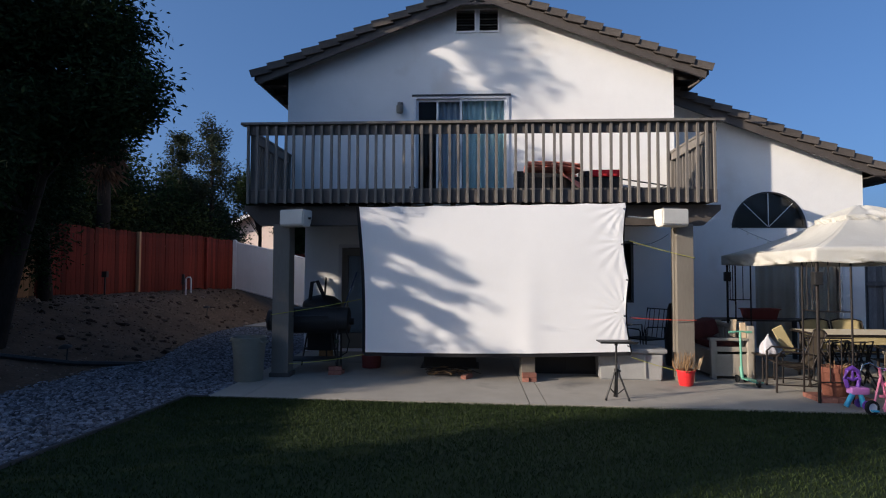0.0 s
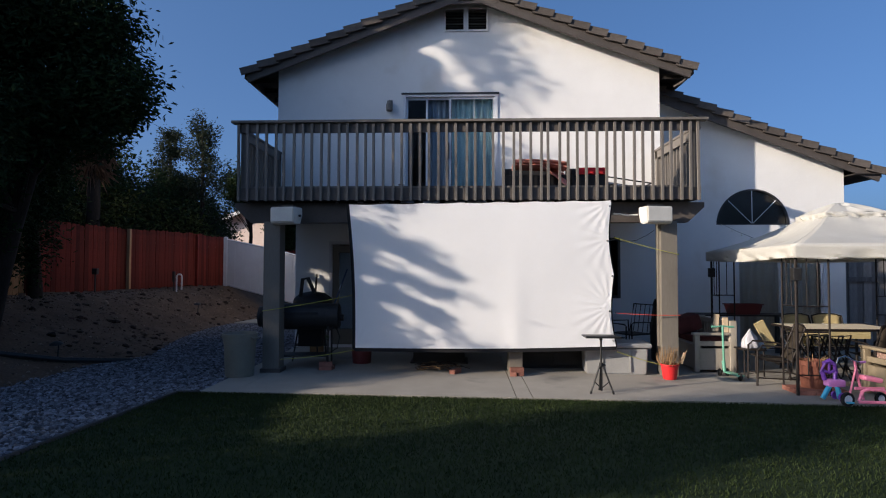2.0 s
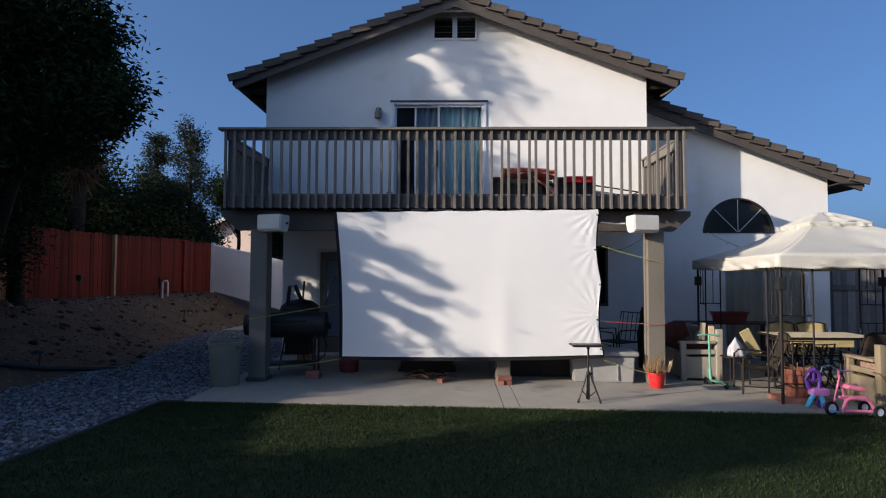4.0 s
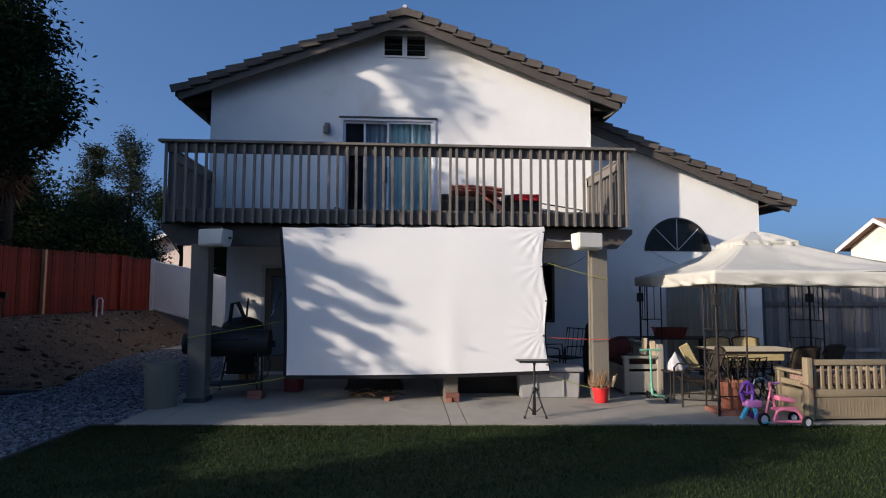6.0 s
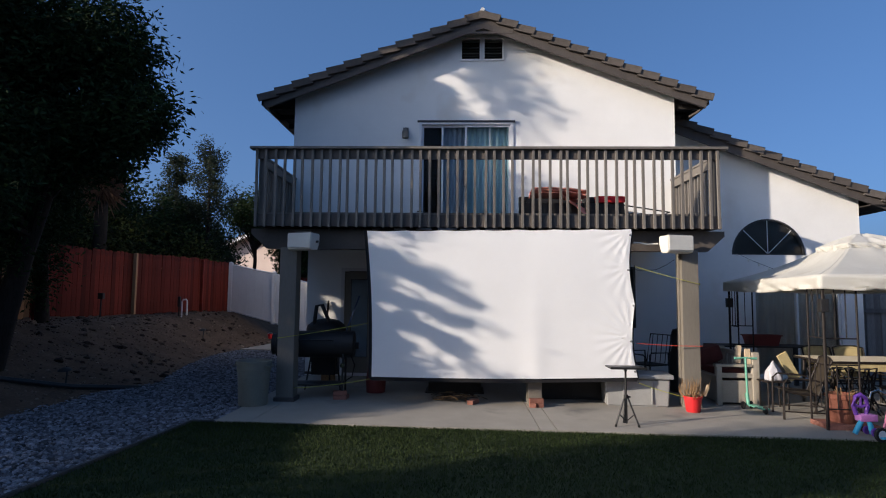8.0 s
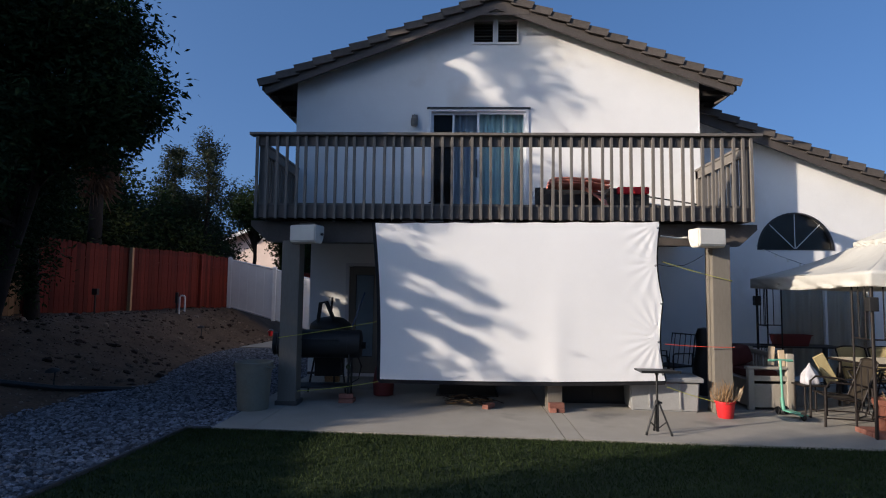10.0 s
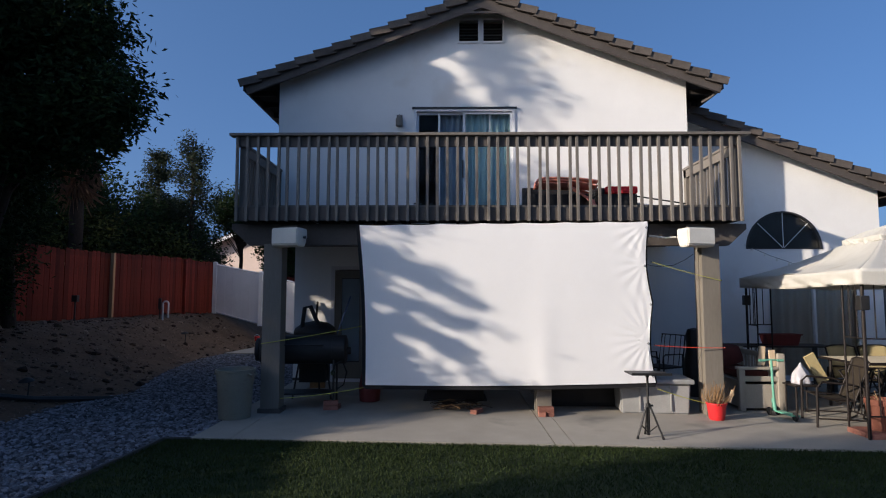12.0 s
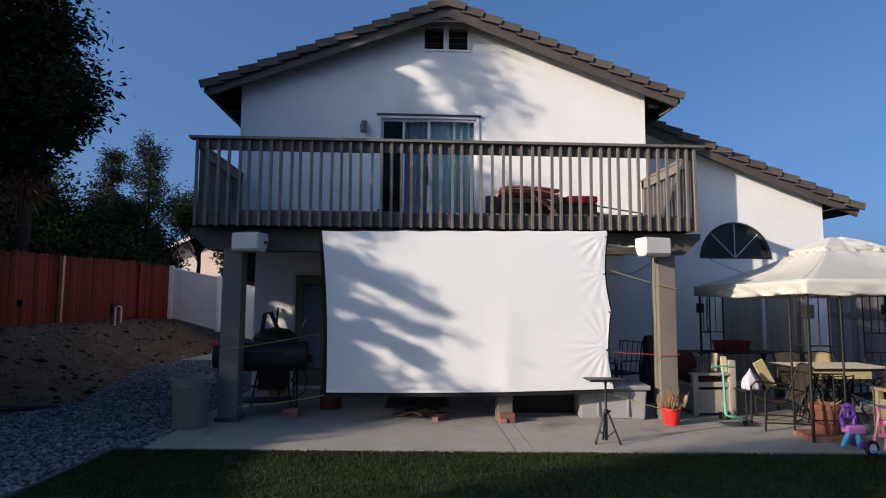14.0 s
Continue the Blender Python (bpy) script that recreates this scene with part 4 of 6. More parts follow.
# ---------------------------------------------------------------- barbecue side of the patio
def smoker():
    s = thing("barrel_smoker", (-2.60, 0.52, 0), 4, "black steel barrel smoker grill on legs", "grill")
    lay = Matrix.Translation((0, 0, 0.80)) @ Matrix.Rotation(radians(90), 4, "Y")
    part("barrel", lathe([(0.02, -0.60), (0.17, -0.60), (0.205, -0.585), (0.205, 0.585), (0.17, 0.60), (0.02, 0.60)], 28, m=lay), BLACK, s, "", True)
    part("lid_seam", lathe([(0.206, -0.40), (0.211, -0.40), (0.211, -0.39), (0.206, -0.39)], 28, m=lay, closed=True), BLACK, s, "", True)
    part("lid_seam", lathe([(0.206, 0.40), (0.211, 0.40), (0.211, 0.41), (0.206, 0.41)], 28, m=lay, closed=True), BLACK, s, "", True)
    part("lid_handle", tube([(-0.28, -0.19, 0.87), (-0.28, -0.25, 0.88), (0.28, -0.25, 0.88), (0.28, -0.19, 0.87)], 0.01, 8), BLACK, s, "", True)
    part("end_cap", lathe([(0.10, 0), (0.16, 0.01), (0.165, 0.06), (0.02, 0.065)], 20, m=Matrix.Translation((-0.60, 0, 0.80)) @ Matrix.Rotation(radians(-90), 4, "Y")), BLACK, s, "", True)
    part("side_vent", tube([(0.60, 0, 0.78), (0.66, 0, 0.78)], 0.05, 14), BLACK, s)
    for x in (-0.36, 0.44):
        for y in (-0.2, 0.2):
            part("leg", tube([(x, y * 0.8, 0.66), (x, y, 0.0)], 0.016, 8), BLACK, s)
    part("lower_shelf", box(-0.36, 0.44, -0.19, 0.19, 0.20, 0.212), BLACK, s)
    part("stretcher", tube([(-0.36, -0.2, 0.20), (0.44, -0.2, 0.20)], 0.011, 8), BLACK, s)
    part("hose", tube([(0.46, -0.18, 0.60), (0.56, -0.18, 0.66), (0.62, -0.16, 0.50), (0.58, -0.15, 0.32), (0.48, -0.15, 0.26)], 0.010, 8), RUBBER, s, "", True)
    part("regulator", lathe([(0.0, -0.02), (0.035, -0.02), (0.035, 0.02), (0.0, 0.02)], 14, m=Matrix.Translation((0.44, -0.22, 0.50)) @ Matrix.Rotation(radians(90), 4, "X")), CHROME, s, "round metal regulator", True)
    return s


smoker()


def second_grill():
    g = thing("covered_grill", (-2.62, 1.25, 0), 0, "black kettle grill with raised lid struts", "grill")
    part("bowl", lathe([(0.03, 0.78), (0.27, 0.84), (0.33, 0.95), (0.33, 1.0), (0.31, 1.06), (0.20, 1.14), (0.03, 1.17)], 26), BLACK, g, "", True)
    for k in range(3):
        a = radians(90 + 120 * k)
        part("leg", tube([(0.2 * math.cos(a), 0.2 * math.sin(a), 0.82), (0.34 * math.cos(a), 0.34 * math.sin(a), 0.0)], 0.014, 8), BLACK, g)
    part("lid_strut", tube([(-0.17, -0.20, 0.98), (-0.12, -0.22, 1.38), (-0.03, -0.22, 1.40), (0.09, -0.2, 1.12)], 0.032, 8), BLACK, g, "", True)
    part("shelf", box(-0.75, -0.34, -0.2, 0.2, 0.80, 0.83, 0.006), BLACK, g)
    part("shelf_leg", tube([(-0.70, -0.15, 0.80), (-0.70, -0.15, 0.0)], 0.012, 8), BLACK, g)
    part("burner_box", box(-0.2, 0.2, -0.18, 0.18, 0.25, 0.62, 0.01), BLACK, g)


second_grill()


def trash_bin():
    b = thing("trash_bin", (-3.30, -0.22, 0.0), 20, "dull grey-green plastic bin at the patio corner", "bin")
    part("body", lathe([(0.02, 0.0), (0.195, 0.0), (0.20, 0.012), (0.225, 0.47), (0.232, 0.475), (0.232, 0.50), (0.237, 0.505), (0.24, 0.59), (0.25, 0.595), (0.25, 0.62), (0.232, 0.62), (0.222, 0.48), (0.19, 0.02), (0.02, 0.02)], 36), BIN, b, "", True)
    for s in (0, 180):
        m = Matrix.Rotation(radians(s - 35), 4, "Z")
        part("handle", tube([m @ Vector((0.235, -0.075, 0.575)), m @ Vector((0.275, -0.06, 0.55)), m @ Vector((0.275, 0.06, 0.55)), m @ Vector((0.235, 0.075, 0.575))], 0.014, 8), BIN, b, "", True)


trash_bin()

brick_mesh = mesh_of("brick", box(-0.10, 0.10, -0.047, 0.047, 0, 0.058, 0.004), BRICK)
def brick(x, y, z, rz, label="red clay brick lying on the patio"):
    ob = new("brick", brick_mesh)
    ob.matrix_basis = pose(x, y, z, 0, 0, rz)
    tagged(ob, label, "brick", "loose bricks")


for x, y, z, rz in ((-2.16, 0.30, 0, 4), (-2.15, 0.41, 0, 2), (-2.17, 0.34, 0.059, 8), (0.69, -0.02, 0, 86), (0.79, 0.0, 0, 92), (0.74, -0.03, 0.059, 4), (-0.16, 0.12, 0, 60)):
    brick(x, y, z, rz)

pole = thing("leaning_pole", (-2.55, 2.35, 0), 0, "blue handled broom leaning on the wall", "broom")
part("stick", tube([(-0.22, -0.2, 0.05), (0.20, 0.45, 1.55)], 0.014, 8), BLUEPOLE, pole, "", True)
part("brush", box(-0.35, -0.10, -0.25, -0.17, 0.0, 0.12, 0.01), STRAW, pole)
pole = thing("garden_stake", (-2.98, 2.5, 0), 0, "dark stake leaning against the stucco wall", "stake")
part("stake", tube([(0, 0, 0), (0.02, 0.3, 1.45)], 0.02, 8), BLACK, pole, "", True)
t = thing("potted_sack", (-1.72, 0.95, 0), 0, "reddish garden sack standing behind the screen", "sack")
part("sack", lathe([(0.02, 0), (0.15, 0.01), (0.165, 0.2), (0.13, 0.42), (0.06, 0.5), (0.02, 0.5)], 14), DARKRED, t, "", True)

fire = thing("fire_table", (-0.42, 1.25, 0), 0, "low black fire table under the balcony", "table")
part("top", box(-0.75, 0.65, -0.38, 0.38, 0.27, 0.36, 0.01), BLACK, fire)
part("body", box(-0.45, 0.40, -0.25, 0.25, 0.02, 0.27), BLACK, fire)
part("burner_tray", box(-0.2, 0.2, -0.1, 0.1, 0.361, 0.375), DARKRED, fire)
part("foot", box(-0.5, 0.45, -0.28, 0.28, 0.0, 0.02), BLACK, fire)
wood = thing("branch_pile", (-0.52, 0.35, 0), 0, "tangled heap of dry vine and cable", "branches")
random.seed(4)
for k in range(30):
    a, x0, y0 = random.uniform(-0.5, 0.5), random.uniform(-0.28, 0.2), random.uniform(-0.12, 0.12)
    pts = [(x0 + d * math.cos(a) + 0.03 * math.sin(d * 19 + k), y0 + d * math.sin(a), 0.014 + 0.05 * math.sin(d * 7.5) * random.uniform(0.3, 1) + 0.0022 * k) for d in (0, 0.09, 0.18, 0.27, 0.36)]
    part("twig", tube(pts, 0.0065, 5), BARK if k % 4 else STRAW, wood, "", True)
part("coil", tube([(0.33 + 0.1 * math.cos(t), 0.02 + 0.06 * math.sin(t), 0.03 + 0.03 * math.sin(t)) for t in (k * 0.52 for k in range(12))], 0.008, 6, closed=True), STRAW, wood, "", True)

# ---------------------------------------------------------------- middle of the patio
def deck_box():
    b = thing("deck_box", (2.24, 0.34, 0), -5, "grey resin storage deck box with a lid", "storage box")
    bm = box(-0.46, 0.46, -0.25, 0.25, 0.0, 0.40)
    for v in bm.verts:
        if v.co.z < 0.1:
            v.co.x *= 0.955
            v.co.y *= 0.93
    bmesh.ops.bevel(bm, geom=bm.edges[:], offset=0.02, segments=3, affect="EDGES")
    part("body", bm, DECKBOX, b, "", True)
    part("lid", box(-0.50, 0.50, -0.285, 0.285, 0.402, 0.465, 0.018), DECKBOX, b, "", True)
    for x in (-0.2, 0.2):
        part("rib", box(x - 0.01, x + 0.01, -0.262, -0.244, 0.05, 0.38, 0.004), DECKBOX, b)
    part("grip", box(-0.08, 0.08, -0.295, -0.283, 0.41, 0.44, 0.004), DECKBOX, b)


deck_box()


def projector_stand():
    t = thing("tripod_stand", (1.70, -1.16, 0), 0, "black tripod stand with a flat tray top", "stand")
    part("tray", box(-0.215, 0.215, -0.15, 0.15, 0.700, 0.716, 0.005), TRIPOD, t)
    part("tray_lip", box(-0.22, 0.22, -0.158, -0.150, 0.700, 0.728, 0.002), TRIPOD, t)
    part("tray_mount", lathe([(0.05, 0.69), (0.05, 0.699), (0.0, 0.699), (0.0, 0.66), (0.02, 0.66), (0.02, 0.69)], 14), TRIPOD, t)
    part("pole", tube([(0, 0, 0.66), (0, 0, 0.30)], 0.013, 10), TRIPOD, t, "", True)
    part("outer_pole", tube([(0, 0, 0.36), (0, 0, 0.03)], 0.018, 10), TRIPOD, t, "", True)
    part("collar", lathe([(0.018, 0.33), (0.027, 0.335), (0.027, 0.375), (0.013, 0.38)], 12), TRIPOD, t, "", True)
    part("knob", tube([(0.02, 0, 0.35), (0.055, 0, 0.35)], 0.012, 8), TRIPOD, t)
    for k in range(3):
        a = radians(205 + 120 * k)
        c, s = math.cos(a), math.sin(a)
        leg = part("leg", tube([(0.025 * c, 0.025 * s, 0.34), (0.16 * c, 0.16 * s, 0.012)], 0.011, 8), TRIPOD, t, "", True)
        part("rubber_foot", tube([(0.15 * c, 0.15 * s, 0.03), (0.163 * c, 0.163 * s, 0.0)], 0.014, 8), RUBBER, leg)
        part("brace", tube([(0.018 * c, 0.018 * s, 0.07), (0.105 * c, 0.105 * s, 0.15)], 0.007, 6), TRIPOD, t)


projector_stand()

pot = thing("flower_pot", (2.89, -0.20, 0), 0, "bright red pot holding dry brown stalks", "plant pot")
part("pot", lathe([(0.01, 0.0), (0.085, 0.0), (0.095, 0.02), (0.118, 0.19), (0.128, 0.195), (0.128, 0.215), (0.112, 0.215), (0.10, 0.15), (0.01, 0.15)], 30), RED_POT, pot, "", True)
part("soil", lathe([(0.005, 0.15), (0.104, 0.15), (0.106, 0.18), (0.005, 0.185)], 20), DIRT, pot)
random.seed(11)
for k in range(90):
    a, r = random.uniform(0, 6.28), random.uniform(0, 0.095)
    h, sp = random.uniform(0.08, 0.27), random.uniform(0.3, 1.3)
    x, y = r * math.cos(a), r * math.sin(a)
    part("stalk", tube([(x, y, 0.17), (x * (1 + sp), y * (1 + sp), 0.19 + h * 0.5), (x * (1 + 1.4 * sp) + 0.02, y * (1 + 1.4 * sp), 0.19 + h)], [0.0042, 0.0036, 0.002], 5), STRAW, pot)
part("plant_tag", box(0.06, 0.10, -0.02, -0.017, 0.26, 0.42, m=Matrix.Rotation(radians(18), 4, "Y")), PLANK, pot, "pale plant tag")


def black_chair(x, y, rz, label):
    c = thing("metal_armchair", (x, y, 0), rz, label, "chair", "dark chairs under the balcony")
    for s in (-1, 1):
        part("arm_frame", tube([(s * 0.26, -0.24, 0.0), (s * 0.26, -0.25, 0.60), (s * 0.26, -0.2, 0.63), (s * 0.26, 0.2, 0.62), (s * 0.25, 0.24, 0.0)], 0.013, 8), BLACK, c, "", True)
    part("seat", box(-0.25, 0.25, -0.22, 0.22, 0.40, 0.425, 0.008), BLACK, c)
    part("back_frame", tube([(-0.24, 0.22, 0.42), (-0.23, 0.32, 0.92), (0.23, 0.32, 0.92), (0.24, 0.22, 0.42)], 0.014, 8), BLACK, c, "", True)
    for k in range(4):
        xx = -0.16 + k * 0.107
        part("back_slat", tube([(xx, 0.225, 0.43), (xx, 0.31, 0.92)], 0.007, 6), BLACK, c)


black_chair(2.35, 1.35, 15, "black metal armchair standing under the balcony")
black_chair(2.95, 1.9, -60, "black metal armchair turned towards the wall")
t = thing("covered_heater", (3.36, 1.55, 0), 0, "tall black covered object beside the wall", "cover")
part("cover", lathe([(0.02, 0), (0.16, 0.0), (0.17, 0.5), (0.12, 0.75), (0.13, 0.95), (0.10, 1.04), (0.02, 1.06)], 16), BLACK, t, "", True)
t = thing("black_cabinet", (1.36, 0.85, 0), 0, "low black cabinet standing under the balcony", "cabinet")
part("body", box(-0.50, 0.50, -0.25, 0.25, 0.03, 0.50, 0.008), BLACK, t)
part("door", box(-0.48, -0.01, -0.262, -0.252, 0.05, 0.48), BLACK, t)
part("door", box(0.01, 0.48, -0.262, -0.252, 0.05, 0.48), BLACK, t)
part("plinth", box(-0.48, 0.48, -0.24, 0.22, 0.0, 0.03), BLACK, t)


# ---------------------------------------------------------------- seating at the gazebo
def storage_bench(x, y, rz, w, material, label, slats=True):
    """A resin bench with a box seat, posts, arms and a slatted back."""
    b = thing("garden_bench", (x, y, 0), rz, label, "bench", "resin garden benches")
    for sx in (-1, 1):
        a = sx * (w / 2)
        part("back_post", box(a - 0.036, a + 0.036, -0.05, 0.05, 0.0, 0.78, 0.01), material, b, "", True)
        part("front_post", box(a - 0.04, a + 0.04, 0.50, 0.58, 0.0, 0.56, 0.01), material, b, "", True)
        part("armrest", box(a - 0.05, a + 0.05, 0.055, 0.60, 0.562, 0.60, 0.01), material, b, "", True)
        part("arm_rail", box(a - 0.02, a + 0.02, 0.052, 0.498, 0.40, 0.47, 0.006), material, b)
        part("end_panel", box(a - 0.012, a + 0.012, 0.052, 0.498, 0.04, 0.36), material, b)
    part("back_panel", box(-w / 2 + 0.038, w / 2 - 0.038, -0.02, 0.02, 0.03, 0.29), material, b)
    for k in range(int(w / 0.045)):
        xx = -w / 2 + 0.07 + k * 0.045
        if xx < w / 2 - 0.07:
            part("panel_groove", box(xx - 0.003, xx + 0.003, -0.0225, -0.019, 0.04, 0.28), material, b)
    part("back_rail", box(-w / 2 + 0.038, w / 2 - 0.038, -0.03, 0.03, 0.30, 0.39, 0.008), material, b, "", True)
    part("top_rail", box(-w / 2 + 0.038, w / 2 - 0.038, -0.03, 0.03, 0.685, 0.755, 0.012), material, b, "", True)
    if slats:
        n = int(w / 0.10)
        for k in range(n):
            xx = -w / 2 + 0.09 + k * (w - 0.18) / (n - 1)
            part("back_slat", box(xx - 0.020, xx + 0.020, -0.012, 0.012, 0.391, 0.684, 0.004), material, b)
    part("seat_lid", box(-w / 2 + 0.055, w / 2 - 0.055, 0.056, 0.57, 0.385, 0.415, 0.006), material, b)
    part("front_panel", box(-w / 2 + 0.045, w / 2 - 0.045, 0.52, 0.545, 0.04, 0.38), material, b)
    return b


storage_bench(5.66, -1.54, 0, 1.18, RESIN, "tan resin bench with a slatted back on the patio edge")
c = thing("bench_cushion", (5.66, -1.26, 0.417), 0, "patterned red and cream cushion lying on the bench", "cushion")
part("cushion", box(-0.5, 0.5, -0.21, 0.22, 0.0, 0.16, 0.05), PLAID, c, "", True)
t = thing("red_ribbon", (5.06, -1.60, 0.4), 0, "red ribbon tied round the bench post", "ribbon")
part("ribbon", tube([(-0.056, -0.002, 0.05), (0.0, -0.006, 0.0), (0.056, -0.002, 0.04), (0.056, 0.11, 0.04), (-0.056, 0.11, 0.05)], 0.005, 6, closed=True), DARKRED, t, "", True)
part("ribbon_end", tube([(0.0, -0.006, 0.0), (0.03, -0.012, -0.08), (0.05, -0.014, -0.12)], 0.004, 6), DARKRED, t, "", True)

storage_bench(4.03, 0.92, 90, 1.12, RESIN_GREY, "taupe resin bench seen end on beside the post")
c = thing("bench_cushion", (3.73, 0.92, 0.417), 0, "dark red seat cushion on the taupe bench", "cushion")
part("cushion", box(-0.2, 0.2, -0.46, 0.46, 0.0, 0.11, 0.03), CUSHION, c, "", True)
c = thing("brown_pillow", (3.66, 1.15, 0.53), 0, "dark brown pillow propped on the bench", "pillow")
part("pillow", box(-0.22, 0.22, -0.2, 0.2, 0.0, 0.28, 0.09, m=Matrix.Rotation(radians(-16), 4, "Y")), CUSHION, c, "", True)
c = thing("leaning_boards", (3.96, 0.33, 0), 0, "two short pale pine boards propped on the bench arm", "boards")
part("board", box(-0.28, -0.20, 0.02, 0.044, 0.605, 0.86, m=Matrix.Rotation(radians(5), 4, "Y")), PLANK, c)
part("board", box(-0.05, 0.03, 0.02, 0.044, 0.605, 0.83, m=Matrix.Rotation(radians(-2), 4, "Y")), PLANK, c)


def scooter():
    s = thing("kick_scooter", (3.80, -0.02, 0), 0, "mint green folding kick scooter", "scooter")
    part("deck", box(-0.055, 0.055, -0.30, 0.05, 0.06, 0.078, 0.006, m=Matrix.Rotation(radians(6), 4, "Z")), MINT, s, "", True)
    part("stem", tube([(-0.03, 0.09, 0.09), (-0.03, 0.12, 0.72)], 0.016, 10), MINT, s, "", True)
    part("head_tube", tube([(-0.028, 0.08, 0.06), (-0.032, 0.105, 0.22)], 0.026, 10), MINT, s, "", True)
    part("handlebar", tube([(-0.12, 0.12, 0.715), (-0.03, 0.12, 0.725), (0.06, 0.12, 0.715)], 0.012, 8), MINT, s, "", True)
    for x in (-0.15, 0.09):
        part("grip", tube([(x - 0.04, 0.12, 0.713), (x + 0.04, 0.12, 0.713)], 0.017, 8), MINT, s)
    wheel = Matrix.Rotation(radians(90), 4, "Y")
    for x, y in ((-0.09, 0.10), (0.03, 0.12), (0.025, -0.28)):
        part("wheel", lathe([(0.012, -0.012), (0.05, -0.012), (0.055, 0), (0.05, 0.012), (0.012, 0.012)], 16, m=Matrix.Translation((x, y, 0.055)) @ wheel), RUBBER, s, "", True)


scooter()


def sling_chair(x, y, rz, mat, label, tilt=14):
    """A patio armchair: bent tube frame with a stretched sling."""
    c = thing("patio_chair", (x, y, 0), rz, label, "chair", "chairs round the patio table")
    t = math.tan(radians(tilt))
    for s in (-1, 1):
        a = s * 0.27
        part("arm_frame", tube([(a, -0.26, 0.0), (a, -0.25, 0.55), (a, -0.19, 0.62), (a, 0.10, 0.60), (a, 0.24, 0.56), (a, 0.28, 0.0)], 0.015, 8), IRON, c, "", True)
        part("back_upright", tube([(s * 0.235, -0.24, 0.41), (s * 0.235, 0.16, 0.37), (s * 0.235, 0.20 + 0.5 * t, 0.90)], 0.013, 8), IRON, c, "", True)
        part("rocker_bar", tube([(a, -0.25, 0.12), (a, 0.27, 0.12)], 0.011, 8), IRON, c)
    part("top_bar", tube([(-0.235, 0.20 + 0.5 * t, 0.90), (-0.12, 0.20 + 0.52 * t, 0.935), (0.12, 0.20 + 0.52 * t, 0.935), (0.235, 0.20 + 0.5 * t, 0.90)], 0.013, 8), IRON, c, "", True)
    part("cross_bar", tube([(-0.27, 0.0, 0.34), (0.27, 0.0, 0.34)], 0.011, 8), IRON, c)
    thick(part("seat_sling", sheet(lambda u, v: (-0.23 + 0.46 * u, -0.23 + 0.39 * v, 0.41 - 0.04 * v - 0.025 * math.sin(math.pi * v)), 6, 8), mat, c, "", True), 0.006)
    thick(part("back_sling", sheet(lambda u, v: (-0.225 + 0.45 * u, 0.165 + (0.035 + 0.5 * t) * v + 0.02 * math.sin(math.pi * v), 0.38 + (0.52 + 0.03 * math.sin(math.pi * u)) * v), 6, 8), mat, c, "", True), 0.006)
    c.scale = (1, 1, 0.87)
    return c


def patio_table():
    t = thing("patio_table", (5.5, 0.42, 0), 0, "long patio table with a cream top", "table")
    part("tabletop", box(-0.62, 0.75, -0.42, 0.42, 0.675, 0.70, 0.008), CREAMTOP, t)
    part("rim", plate(rect(-0.64, 0.77, -0.44, 0.44), [rect(-0.622, 0.752, -0.422, 0.422)], 0.03, "z", 0.67), IRON, t)
    part("apron", box(-0.60, 0.32, -0.425, -0.405, 0.56, 0.668, 0.004), SLING, t, "tan cloth apron under the table edge")
    for x in (-0.52, 0.62):
        for y in (-0.34, 0.34):
            part("leg", tube([(x, y, 0.67), (x * 1.03, y * 1.05, 0.0)], 0.02, 8), IRON, t)


patio_table()
sling_chair(4.22, -0.42, -104, SLING_DARK, "dark framed patio armchair facing the wall")
sling_chair(5.55, 1.05, 4, SLING, "tan sling patio chair behind the table")
sling_chair(6.02, 1.05, -4, SLING, "tan sling patio chair at the far table side")
def folded_chair(x, y, rz, lean):
    """A folded steel chair: two flat tube frames crossed like scissors, with seat bars between them."""
    c = thing("folded_chair", (x, y, 0), rz, "folded dark steel chair leaning on the patio table", "chair", "folded chairs at the table")
    for s, a, b in ((1, -0.16, 0.14), (-1, 0.14, -0.10)):
        w = 0.21 if s > 0 else 0.18
        part("folding_frame", tube([(-w, a, 0.012), (-w, b + lean, 0.62), (w, b + lean, 0.62), (w, a, 0.012)], 0.012, 8, closed=s < 0), IRON, c, "", True)
    for k in range(3):
        part("seat_bar", tube([(-0.18, 0.02 * k + lean * 0.5, 0.27 + 0.07 * k), (0.18, 0.02 * k + lean * 0.5, 0.27 + 0.07 * k)], 0.009, 6), IRON, c)


folded_chair(4.78, -0.18, 40, 0.06)
folded_chair(4.98, -0.22, 28, 0.10)
folded_chair(5.16, -0.20, 20, 0.08)
folded_chair(5.34, -0.22, 34, 0.12)
sling_chair(5.85, -0.1, 188, SLING_DARK, "brown sling patio chair beside the tan bench")
sling_chair(6.42, 0.15, 200, SLING_DARK, "brown sling patio chair at the table end")
c = thing("tilted_chair_pad", (4.58, 0.3, 0.40), 0, "tan chair pad propped at a slant", "chair pad")
part("pad", box(-0.075, 0.075, -0.015, 0.015, 0.0, 0.42, 0.006, m=Matrix.Rotation(radians(-28), 4, "Y")), SLING, c)
bag = thing("plastic_bag", (4.20, 0.18, 0.40), 0, "white plastic bag knotted at the top", "bag")
